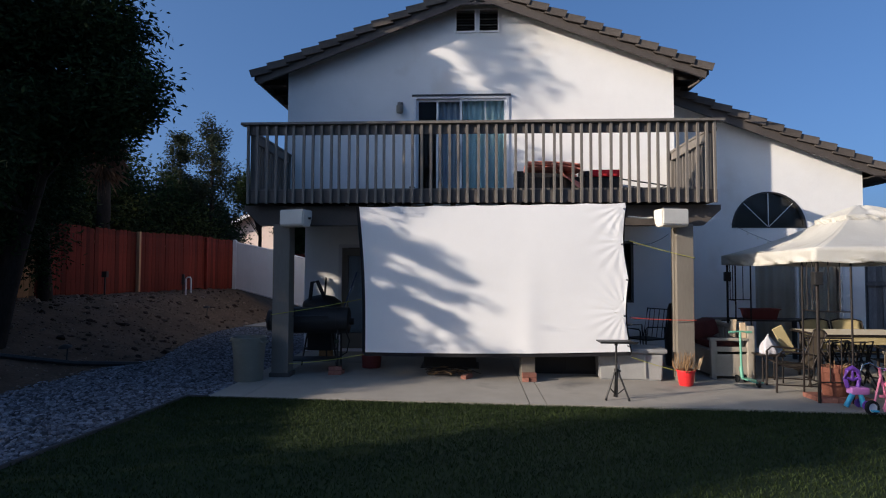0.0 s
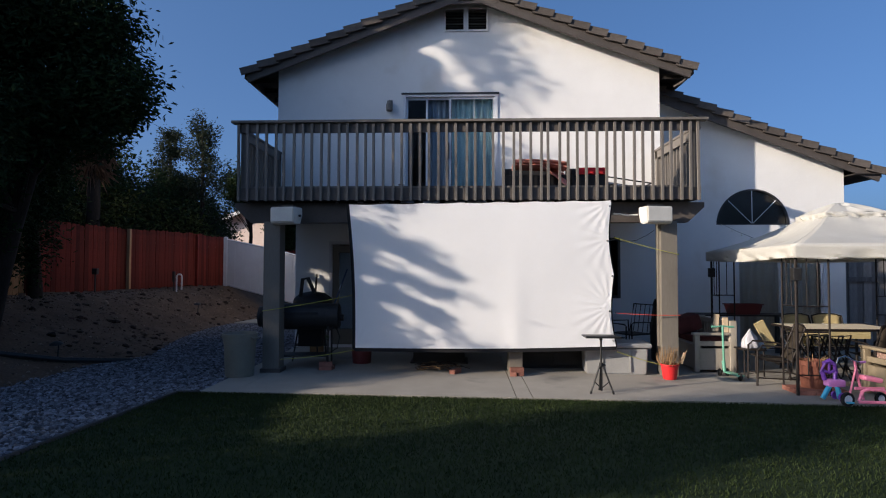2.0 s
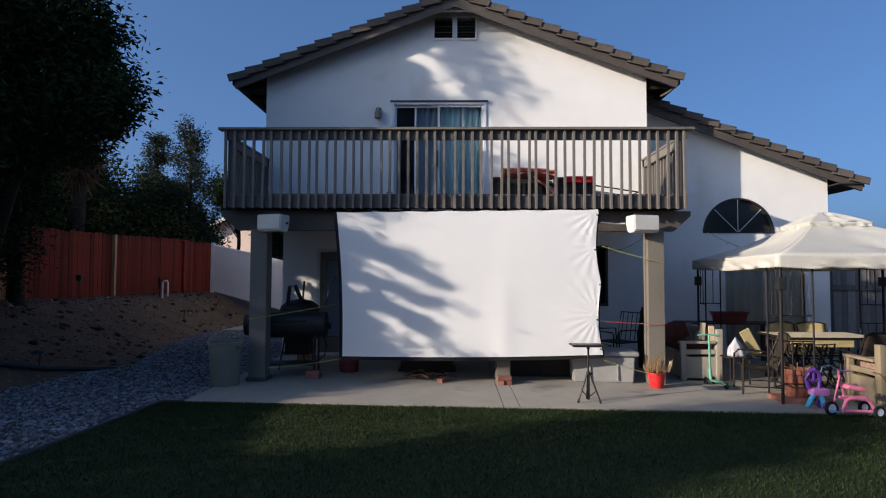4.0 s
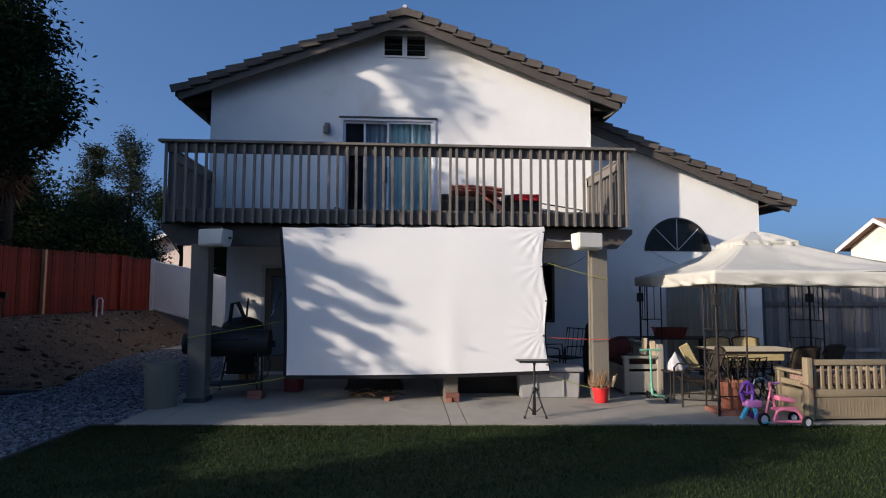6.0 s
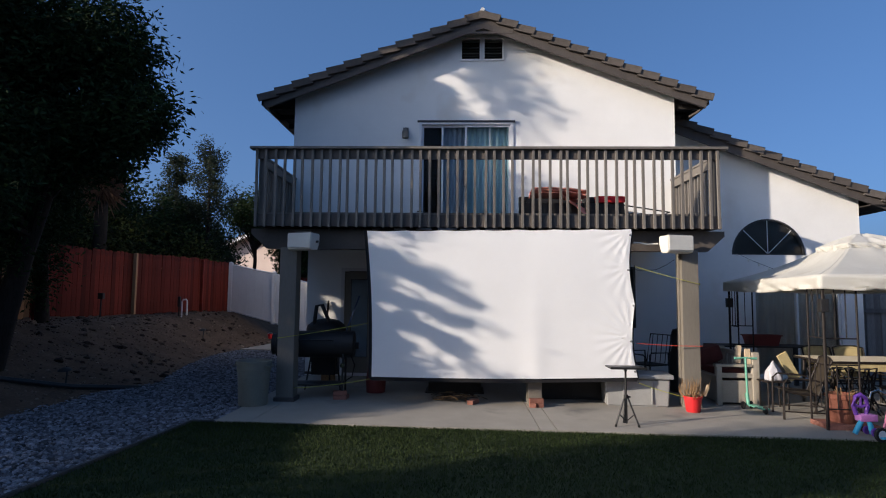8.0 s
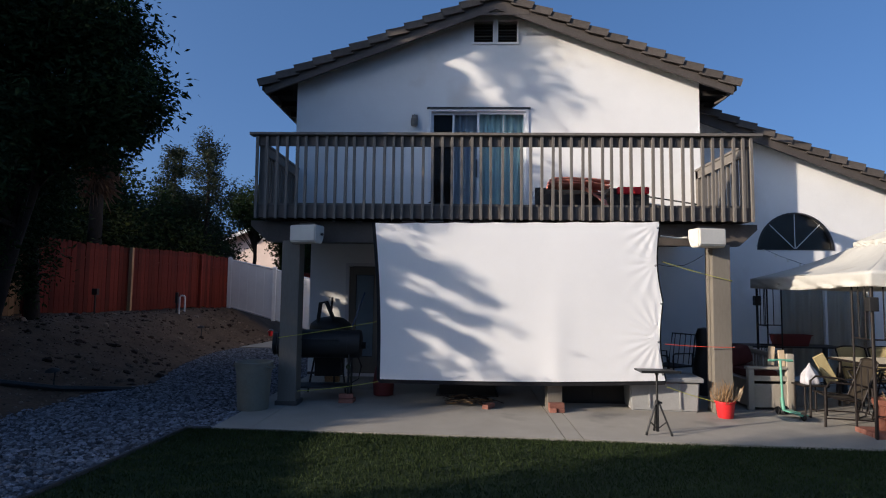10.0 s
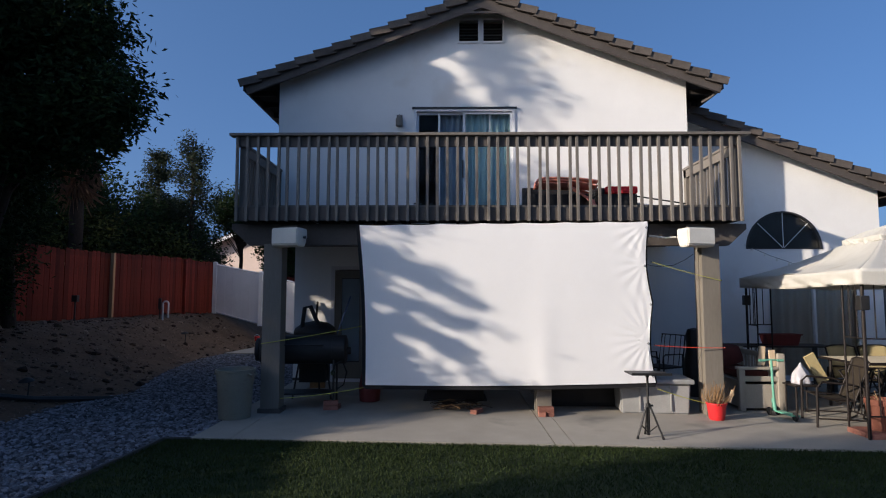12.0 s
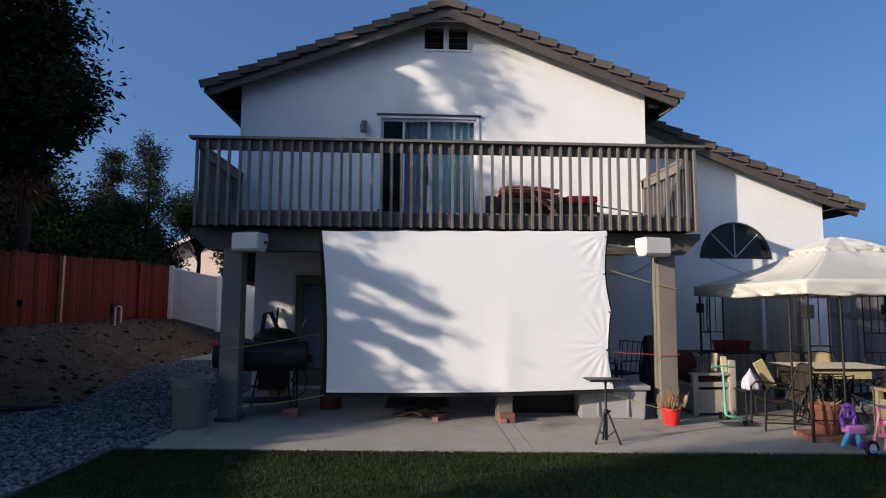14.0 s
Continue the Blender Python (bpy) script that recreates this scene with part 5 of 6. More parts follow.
def bag_point(u, v):
    r = (0.10 * (1 - v ** 1.4) + 0.012 + 0.02 * math.sin(math.pi * v)) * (1 + 0.12 * math.sin(u * 31 + v * 4) + 0.1 * math.sin(u * 19 + 2))
    return (r * math.cos(6.2832 * u), r * math.sin(6.2832 * u), v * 0.26 + 0.02 * math.sin(u * 12.56) * v)
thick(part("bag", sheet(bag_point, 28, 12), WHITEBAG, bag, "", True), 0.003)
s = thing("side_stand", (4.20, 0.18, 0), 0, "small dark metal stand carrying the bag", "stand")
part("top", box(-0.17, 0.17, -0.15, 0.15, 0.375, 0.397, 0.004), IRON, s)
for x in (-0.14, 0.14):
    for y in (-0.12, 0.12):
        part("leg", tube([(x, y, 0.375), (x, y, 0)], 0.011, 8), IRON, s)

back_table = thing("potting_table", (5.0, 2.2, 0), 0, "dark slatted table against the house wall", "table")
for k in range(5):
    part("slat", box(-0.85, 0.85, -0.28 + k * 0.115, -0.18 + k * 0.115, 0.72, 0.745), BLACK, back_table)
for x in (-0.8, 0.8):
    for y in (-0.24, 0.24):
        part("leg", box(x - 0.03, x + 0.03, y - 0.03, y + 0.03, 0, 0.72), BLACK, back_table)
trough = thing("planter_trough", (5.02, 2.1, 0.746), 0, "dark red plastic planter trough on the table", "planter")
bm = plate(rect(-0.29, 0.29, -0.11, 0.11), depth=0.17, plane="z", at=0)
for v in bm.verts:
    if v.co.z < 0.05:
        v.co.x *= 0.86
        v.co.y *= 0.8
part("trough", bm, DARKRED, trough)
part("rim", plate(rect(-0.31, 0.31, -0.13, 0.13), [rect(-0.27, 0.27, -0.09, 0.09)], 0.02, "z", 0.171), DARKRED, trough)

planter = thing("terracotta_planter", (4.42, -0.98, 0.06), 0, "large terracotta planter pot on a brick base", "plant pot")
part("pot", lathe([(0.01, 0), (0.135, 0), (0.16, 0.28), (0.175, 0.285), (0.175, 0.345), (0.155, 0.345), (0.15, 0.25), (0.01, 0.25)], 32), TERRACOTTA, planter, "", True)
part("soil", lathe([(0.005, 0.26), (0.15, 0.26), (0.152, 0.30), (0.005, 0.31)], 20), DIRT, planter)
random.seed(21)
for k in range(14):
    a = random.uniform(0, 6.28)
    part("stem", tube([(0.06 * math.cos(a), 0.06 * math.sin(a), 0.29), (0.13 * math.cos(a), 0.13 * math.sin(a), 0.36), (0.17 * math.cos(a), 0.17 * math.sin(a), random.uniform(0.36, 0.42))], 0.004, 5), STRAW, planter)
for i in range(3):
    for j in range(4):
        brick(4.22 + i * 0.205, -1.16 + j * 0.10, 0, 0, "red brick paving under the planter")


# ---------------------------------------------------------------- gazebo
def gazebo():
    g = thing("gazebo", (5.77, 0.20, 0), -4.9, "iron framed patio gazebo with a cream cloth canopy", "gazebo")
    H, TOP, ZE, ZR = 1.54, 0.36, 1.865, 2.345

    def corner(sx, sy):
        for ox, oy in ((0, 0), (-sx * 0.38, 0), (0, -sy * 0.38)):
            part("post", tube([(sx * H + ox, sy * H + oy, 0.0), (sx * H + ox, sy * H + oy, 1.80)], 0.019 if ox == oy else 0.012, 8), IRON, g)
        for ax in (0, 1):
            for z in (0.78, 1.10, 1.78):
                e = Vector((-sx * 0.38, 0, 0)) if ax == 0 else Vector((0, -sy * 0.38, 0))
                p = Vector((sx * H, sy * H, z))
                part("rail", tube([p, p + e], 0.009, 6), IRON, g)
            for f in (0.33, 0.67):
                e = (Vector((-sx * 0.38, 0, 0)) if ax == 0 else Vector((0, -sy * 0.38, 0))) * f
                p = Vector((sx * H, sy * H, 0)) + e
                part("baluster", tube([p + Vector((0, 0, 1.10)), p + Vector((0, 0, 1.78))], 0.007, 6), IRON, g)
                part("baluster", tube([p + Vector((0, 0, 0.25)), p + Vector((0, 0, 0.78))], 0.007, 6), IRON, g)
            e = Vector((-sx * 0.38, 0, 0)) if ax == 0 else Vector((0, -sy * 0.38, 0))
            p = Vector((sx * H, sy * H, 0.25))
            part("rail", tube([p, p + e], 0.009, 6), IRON, g)
        part("speaker_box", box(sx * H - 0.05, sx * H + 0.05, sy * H - 0.05, sy * H + 0.05, 1.42, 1.58, 0.01), BLACK, g)

    for sx in (-1, 1):
        for sy in (-1, 1):
            corner(sx, sy)
    for a, b in (((-H, -H), (H, -H)), ((H, -H), (H, H)), ((H, H), (-H, H)), ((-H, H), (-H, -H))):
        part("eave_bar", tube([(*a, 1.80), (*b, 1.80)], 0.014, 8), IRON, g)
    for sx in (-1, 1):
        for sy in (-1, 1):
            part("roof_bar", tube([(sx * H, sy * H, 1.80), (sx * TOP - 0.2, sy * TOP, ZR - 0.03)], 0.012, 8), IRON, g)

    def side(k, lo, hi, zlo, zhi, seed, sag, slack):
        """One trapezoid of cloth: from half-width lo at zlo up to half-width hi at zhi."""
        def at(u, v):
            w = lo + (hi - lo) * v
            z = zlo + (zhi - zlo) * v - sag * math.sin(math.pi * u) * math.sin(math.pi * min(1, v * 1.0)) - slack * math.sin(math.pi * v) * 0.5
            z += 0.03 * noise.noise((u * 5 + v * 2 + seed, v * 3, 2)) * 1.2 * math.sin(math.pi * u)
            return Matrix.Rotation(radians(90 * k), 4, "Z") @ Vector(((2 * u - 1) * w, -w, z)) + Vector((-0.2, 0, 0)) * (v if hi > 0.1 else 1)
        return sheet(at, 28, 12)

    def valance(k, w, z, drop, seed, shift=0.0):
        def at(u, v):
            out = (0.2 if w < 1 else 1.0) * 0.010 * math.sin(u * 43 + seed) + 0.07 * noise.noise((u * 13 + v * 2.6 + seed, v * 1.6, 5)) + 0.02 * noise.noise((u * 7 + seed, v * 2, 1)) + 0.012 * math.sin(u * 17 + v * 5)
            rumple = min(1.0, 9 * min(u, 1 - u))      # corners stay sewn together
            out *= rumple
            low = drop * (0.94 + 0.10 * rumple * noise.noise((u * 5, seed, 0)))
            sag = 0.03 * math.sin(math.pi * u) * (1 - v)
            return Matrix.Rotation(radians(90 * k), 4, "Z") @ Vector(((2 * u - 1) * (w + 0.01), -w - 0.01 - out * (1 - v), z - low * (1 - v) - sag)) + Vector((shift, 0, 0))
        return sheet(at, 60, 6)

    for k in range(4):
        thick(part("canopy_panel", side(k, H + 0.06, TOP, ZE, ZR, k * 7.0, 0.05, 0.09), CANOPY, g, "", True), 0.004)
        thick(part("valance", valance(k, H + 0.06, ZE, 0.17, k * 3.0), CANOPY, g, "", True), 0.004)
        thick(part("vent_panel", side(k, TOP + 0.06, 0.06, ZR + 0.03, ZR + 0.20, 40 + k, 0.02, -0.03), CANOPY, g, "", True), 0.004)
        thick(part("vent_valance", valance(k, TOP + 0.06, ZR + 0.03, 0.07, 9 + k, -0.2), CANOPY, g, "", True), 0.004)


gazebo()
lights = thing("string_light", (4.85, 2.80, 2.5), 0, "string of small round bulbs hung to the gazebo", "string lights")
wire = [Vector((0, 0, 0.0)), Vector((0.12, -0.6, -0.24)), Vector((0.05, -1.4, -0.42)), Vector((-0.30, -2.6, -0.56)), Vector((-0.72, -3.8, -0.68))]
part("wire", tube(wire, 0.0035, 5), RUBBER, lights, "", True)
for a, b in zip(wire, wire[1:]):
    for f in (0.3, 0.8):
        p = a + (b - a) * f
        part("bulb", lathe([(0.006, 0), (0.007, -0.012), (0.014, -0.026), (0.015, -0.036), (0.009, -0.046), (0.002, -0.049)], 10, m=Matrix.Translation(p)), BULB, lights, "", True)


# ---------------------------------------------------------------- ride-on toys
def wheel_part(name, r, w, m, parent, rim):
    t = part(name, lathe([(r * 0.62, -w), (r * 0.93, -w), (r, -w * 0.5), (r, w * 0.5), (r * 0.93, w), (r * 0.62, w)], 22, m=m, closed=True), RUBBER, parent, "", True)
    part("rim", lathe([(0.006, -w * 0.7), (r * 0.61, -w * 0.8), (r * 0.61, w * 0.8), (0.006, w * 0.7)], 18, m=m), rim, t, "", True)


def trike():
    t = thing("toy_trike", (4.54, -1.78, 0), 0, "pink child's pedal trike with chrome handlebar", "tricycle")
    flat = lambda x, y, z: Matrix.Translation((x, y, z)) @ Matrix.Rotation(radians(90), 4, "X") @ Matrix.Rotation(radians(8), 4, "Y")
    wheel_part("wheel", 0.10, 0.022, flat(-0.26, 0.0, 0.10), t, ALU)
    wheel_part("wheel", 0.085, 0.02, flat(0.30, -0.14, 0.085), t, ALU)
    wheel_part("wheel", 0.085, 0.02, flat(0.30, 0.16, 0.085), t, ALU)
    part("frame", tube([(-0.17, -0.10, 0.10), (-0.12, -0.10, 0.235), (-0.05, -0.10, 0.26), (0.14, -0.10, 0.25), (0.20, -0.10, 0.22), (0.26, -0.12, 0.10)], 0.023, 10), PINK, t, "", True)
    part("frame", tube([(-0.17, -0.10, 0.09), (0.27, -0.12, 0.085)], 0.022, 10), PINK, t, "", True)
    part("frame", tube([(-0.03, 0.02, 0.10), (-0.10, 0.03, 0.42), (-0.135, 0.03, 0.63)], 0.018, 8), PINK, t, "", True)
    part("back_plate", box(-0.16, 0.24, -0.02, 0.02, 0.235, 0.275, 0.01), PINK, t, "", True)
    part("seat", box(-0.15, 0.10, -0.10, 0.10, 0.36, 0.43, 0.03, m=Matrix.Rotation(radians(10), 4, "Y")), PINK, t, "", True)
    part("handlebar", tube([(-0.42, -0.04, 0.60), (-0.39, -0.03, 0.675), (-0.28, 0.0, 0.70), (-0.14, 0.03, 0.63), (-0.02, 0.08, 0.60)], 0.011, 8), CHROME, t, "", True)
    part("grip", tube([(-0.04, 0.075, 0.60), (0.06, 0.10, 0.605)], 0.017, 8), LILAC, t)
    part("fork", tube([(-0.14, 0.0, 0.53), (-0.24, 0.0, 0.12)], 0.014, 8), PINK, t, "", True)
    part("pedal", box(-0.30, -0.22, -0.09, -0.03, 0.06, 0.08, 0.004), AQUA, t)


trike()
bpy.data.objects["toy_trike"].scale = (0.82, 0.82, 0.82)


def walker():
    w = thing("toy_walker", (4.37, -1.46, 0), 0, "purple, aqua and lilac plastic ride-on toy", "toy")
    part("back_arch", tube([(-0.14, 0, 0.32), (-0.18, 0, 0.45), (-0.15, 0, 0.58), (-0.06, 0, 0.62), (0.03, 0, 0.56), (0.05, 0, 0.44), (0.02, 0, 0.32)], 0.034, 10), PURPLE, w, "", True)
    part("back_bar", tube([(-0.17, 0, 0.47), (-0.06, 0, 0.43), (0.04, 0, 0.47)], 0.022, 8), PURPLE, w, "", True)
    part("back_bar", tube([(-0.06, 0, 0.61), (-0.06, 0, 0.43)], 0.020, 8), PURPLE, w, "", True)
    part("seat", box(-0.12, 0.16, -0.08, 0.08, 0.22, 0.33, 0.02), LILAC, w, "", True)
    part("bumper", box(0.12, 0.24, -0.06, 0.06, 0.23, 0.31, 0.02), RESIN, w, "", True)
    for x, dx in ((-0.07, -0.14), (0.03, 0.04)):
        part("leg", tube([(x, -0.03, 0.24), (x + dx * 0.5, -0.05, 0.16), (x + dx, -0.05, 0.04)], [0.036, 0.04, 0.038], 10), AQUA, w, "", True)
    part("wheel", lathe([(0.01, -0.02), (0.06, -0.02), (0.068, 0), (0.06, 0.02), (0.01, 0.02)], 18, m=Matrix.Translation((0.09, -0.09, 0.068)) @ Matrix.Rotation(radians(90), 4, "X")), PURPLE, w, "", True)
    part("wheel", lathe([(0.01, -0.02), (0.06, -0.02), (0.068, 0), (0.06, 0.02), (0.01, 0.02)], 18, m=Matrix.Translation((0.09, 0.09, 0.068)) @ Matrix.Rotation(radians(90), 4, "X")), PURPLE, w, "", True)


walker()
bpy.data.objects["toy_walker"].scale = (0.70, 0.74, 0.76)

# ---------------------------------------------------------------- fences
FA, FB = Vector((-10.75, 4.4)), Vector((-9.15, 13.2))     # line of the side fence
def fence_at(y):
    """x of the side fence; it runs straight back beside the yard."""
    return FA.x + (FB.x - FA.x) * (y - FA.y) / (FB.y - FA.y) if y > FA.y else FA.x + 0.06 * (FA.y - y)


board = mesh_of("board", plate([(-0.069, 0.0), (0.069, 0.0), (0.069, 1.79), (0.045, 1.82), (-0.045, 1.82), (-0.069, 1.79)], depth=0.018, plane="y"), RED_FENCE)
raw = mesh_of("board", plate([(-0.069, 0.0), (0.069, 0.0), (0.069, 1.79), (0.045, 1.82), (-0.045, 1.82), (-0.069, 1.79)], depth=0.018, plane="y"), RAW_FENCE)
fence = thing("side_fence", (FA.x, FA.y, 0.85), 0, "red stained board fence with bare cedar boards at one end", "fence", kind="structure")
base = Vector((-FA.x, -FA.y, -0.85))
tilt = math.degrees(math.atan2(FB.y - FA.y, FB.x - FA.x))
random.seed(31)
y = -11.0
k = 0
while y < 13.1:
    x = fence_at(y)
    z = (ground_z(-9.2, y) + 0.03) + 0.02 * math.sin(y * 1.3)
    ob = part("board", raw if y < 4.9 else board, None, fence)
    ob.matrix_basis = Matrix.Translation(Vector((x, y, z + random.uniform(-0.02, 0.02))) + base) @ pose(0, 0, 0, 0, random.uniform(-0.5, 0.5), (tilt if y > FA.y else 93) + random.uniform(-1.2, 1.2))
    y += 0.1425 if y > 2 else 0.1450
for y in np.arange(-10.7, 13.2, 3.15):
    x, z = fence_at(y) + 0.055, ground_z(-9.2, y)
    bare = abs(y - 8.2) < 1 or y < 5
    part("fence_post", box(x - 0.045, x + 0.045, y - 0.045, y + 0.045, z - 0.1, z + 1.83, m=Matrix.Translation(base)), RAW_POST if bare else RED_FENCE, fence, "tan unstained post" if bare else "red stained post")
for h in (0.35, 1.45):
    pts = [(fence_at(y) - 0.045, y, 0.90 + h) for y in (-11, FA.y, 13.15)]
    part("fence_rail", tube([Vector(p) + base for p in pts], 0.04, 4), RAW_FENCE, fence)

vinyl = thing("vinyl_fence", (-9.1, 13.15, 0.6), 0, "white vinyl panel fence stepping down the bank", "fence", kind="structure")
vb = Vector((9.1, -13.15, -0.6))
posts = [(-9.12, 13.05, 0.93, 2.68), (-7.35, 12.75, 0.50, 2.33), (-5.75, 12.45, 0.12, 1.94), (-4.2, 12.3, -0.07, 1.80), (-3.45, 12.25, -0.07, 1.80)]
for x, y, z0, z1 in posts:
    part("vinyl_post", box(x - 0.065, x + 0.065, y - 0.065, y + 0.065, z0 - 0.05, z1 + 0.03, 0.006, m=Matrix.Translation(vb)), VINYL, vinyl)
    part("post_cap", lathe([(0.095, z1 + 0.031), (0.095, z1 + 0.05), (0.01, z1 + 0.09)], 4, m=Matrix.Translation(vb + Vector((x, y, 0))) @ Matrix.Rotation(radians(45), 4, "Z")), VINYL, vinyl)
for (xa, ya, a0, a1), (xb, yb, b0, b1) in zip(posts, posts[1:]):
    n = 5
    for i in range(n):
        t0, t1 = 0.04 + 0.92 * i / n, 0.04 + 0.92 * (i + 1) / n - 0.002
        bm = bmesh.new()
        vs = []
        for t in (t0, t1):
            for w in (-0.018, 0.018):
                for q, d in ((a0 + (b0 - a0) * t, 0.04), (a1 + (b1 - a1) * t, -0.05)):
                    vs.append(bm.verts.new(vb + Vector((xa + (xb - xa) * t, ya + (yb - ya) * t + w, q + d))))
        for q in ((0, 1, 3, 2), (4, 6, 7, 5), (0, 4, 5, 1), (2, 3, 7, 6), (0, 2, 6, 4), (1, 5, 7, 3)):
            bm.faces.new([vs[j] for j in q])
        part("vinyl_board", bm, VINYL, vinyl)
    for h0, h1 in ((a0 + 0.03, b0 + 0.03), (a1 - 0.03, b1 - 0.03)):
        part("vinyl_rail", tube([Vector((xa, ya, h0)) + vb, Vector((xb, yb, h1)) + vb], 0.042, 4), VINYL, vinyl)

# red fence of the next yard, beyond the vinyl one
fence2 = thing("far_fence", (-9.5, 18, 0), 0, "weathered red board fence of the next yard", "fence", kind="structure")
for k in range(66):
    ob = part("board", board, None, fence2)
    ob.matrix_basis = pose(-1.0 + k * 0.145, 0.02 * math.sin(k), 0.72 + random.uniform(-0.02, 0.02) - 0.010 * k, 0, random.uniform(-0.5, 0.5), random.uniform(-1, 1))
for k in range(4):
    part("fence_post", box(-0.9 + k * 2.4, -0.81 + k * 2.4, -0.1, -0.012, 0.0, 2.3 - 0.16 * k), RAW_POST, fence2)

# weathered fence beside the gazebo
fence3 = thing("garden_fence", (7.4, 3.2, 0), 0, "weathered grey board fence beside the house", "fence", kind="structure")
grey = mesh_of("board", plate([(-0.076, 0.0), (0.076, 0.0), (0.076, 1.72), (-0.076, 1.74)], depth=0.018, plane="y"), GREY_FENCE)
for k in range(46):
    x = 0.02 + k * 0.140
    ob = part("board", grey, None, fence3)
    ob.matrix_basis = pose(x, 0.019 * (k % 2), 0.02 + 0.035 * math.sin(k * 0.21) + random.uniform(-0.02, 0.02), 0, random.uniform(-0.5, 0.5), random.uniform(-0.6, 0.6))
for z in (0.35, 1.32):
    part("fence_rail", box(-0.05, 6.4, -0.045, -0.004, z, z + 0.088), GREY_FENCE, fence3)
for k in range(4):
    part("fence_post", box(0.0 + k * 2.1, 0.09 + k * 2.1, 0.035, 0.125, -0.05, 1.76), GREY_FENCE, fence3)

# ---------------------------------------------------------------- small things on the bank
def path_light(x, y):
    z = ground_z(x, y)
    p = thing("path_light", (x, y, z), 0, "black garden path light leaning in the dirt", "lamp", "path lights")
    part("stake", tube([(0, 0, -0.05), (0.01, 0.01, 0.26)], 0.011, 6), BLACK, p, "", True)
    part("shade", lathe([(0.10, 0.25), (0.085, 0.275), (0.03, 0.30), (0.005, 0.305)], 14, m=Matrix.Rotation(radians(random.uniform(-8, 8)), 4, "X")), BLACK, p, "", True)


path_light(-7.8, 8.0)
path_light(-6.55, 0.5)
pipe = thing("standpipe", (-8.9, 8.9, ground_z(-8.9, 8.9)), 0, "bent white plastic standpipe by the fence", "pipe")
part("pipe", tube([(0, 0, -0.05), (0, 0, 0.48), (0.05, 0, 0.53), (0.13, 0, 0.53), (0.16, 0, 0.48), (0.16, 0, 0.06)], 0.024, 8), VINYL, pipe, "", True)
part("valve", box(-0.13, -0.05, -0.03, 0.03, 0.30, 0.62, 0.01), BLACK, pipe)
part("pipe_stub", tube([(-0.09, 0, -0.05), (-0.09, 0, 0.3)], 0.018, 6), BLACK, pipe)
meter = thing("irrigation_post", (-9.9, 6.5, ground_z(-9.9, 6.5)), 0, "dark irrigation valve post by the fence", "post")
part("post", tube([(0, 0, -0.05), (0, 0, 0.5)], 0.02, 6), BLACK, meter)
part("head", box(-0.07, 0.07, -0.05, 0.05, 0.5, 0.66, 0.01), BLACK, meter)
bucket = thing("toy_bucket", (-7.15, 11.9, ground_z(-7.15, 11.9) - 0.01), 0, "small bright red plastic bucket on the dirt", "bucket")
part("bucket", lathe([(0.01, 0.0), (0.085, 0.0), (0.115, 0.20), (0.125, 0.205), (0.125, 0.225), (0.105, 0.225), (0.08, 0.012), (0.01, 0.012)], 20), RED_POT, bucket, "", True)
part("handle", tube([(0.12 * math.cos(a), 0.02, 0.21 + 0.10 * math.sin(a)) for a in (math.pi * k / 8 for k in range(9))], 0.006, 6), VINYL, bucket, "", True)
bucket.scale = (0.75, 0.75, 0.75)



# ---------------------------------------------------------------- plants
def leaf_soup(rng, centres, spread, per, length, width, droop=0.3, gaps=()):
    """Pointed leaves, two triangles each, gathered in sprays about the centres; gaps are holes open to the sun."""
    n = len(centres) * per
    p = np.repeat(centres, per, 0) + rng.normal(0, 1, (n, 3)) * spread
    for gx, gy, gz, gr in gaps:
        from_gap = p - np.array((gx, gy, gz))
        along = from_gap @ np.array(way)
        p = p[(from_gap ** 2).sum(1) - along ** 2 > (max(gr, gr + length * 0.6 - 0.07) * rng.uniform(0.8, 1.2, len(p))) ** 2]
    n = len(p)
    d = rng.normal(0, 1, (n, 3))
    d[:, 2] = d[:, 2] * 0.6 - droop
    d /= np.linalg.norm(d, axis=1)[:, None]
    q = rng.normal(0, 1, (n, 3))
    s = np.cross(d, q)
    s /= np.linalg.norm(s, axis=1)[:, None] + 1e-9
    L = length * rng.uniform(0.6, 1.25, (n, 1))
    W = width * rng.uniform(0.6, 1.2, (n, 1))
    nrm = np.cross(d, s)
    v = np.stack([p, p + d * L * 0.45 + s * W * 0.5 + nrm * W * 0.15, p + d * L, p + d * L * 0.45 - s * W * 0.5 + nrm * W * 0.15], 1).reshape(-1, 3)
    i = 4 * np.arange(n)[:, None]
    return v, np.concatenate([i + [0, 1, 2], i + [0, 2, 3]])


def blob_points(rng, n, lobes):
    """Points in the outer part of several ellipsoids (x, y, z, rx, ry, rz, weight)."""
    w = np.array([l[6] for l in lobes], float)
    out = []
    for l, k in zip(lobes, (w / w.sum() * n).astype(int)):
        d = rng.normal(0, 1, (k, 3))
        d /= np.linalg.norm(d, axis=1)[:, None]
        r = rng.uniform(0.35, 1.0, (k, 1)) ** 0.6
        wob = 1 + 0.22 * np.sin(d[:, :1] * 7 + l[0]) * np.cos(d[:, 2:] * 6 + l[1])
        out.append(np.array(l[:3]) + d * r * wob * np.array(l[3:6]))
    return np.concatenate(out)


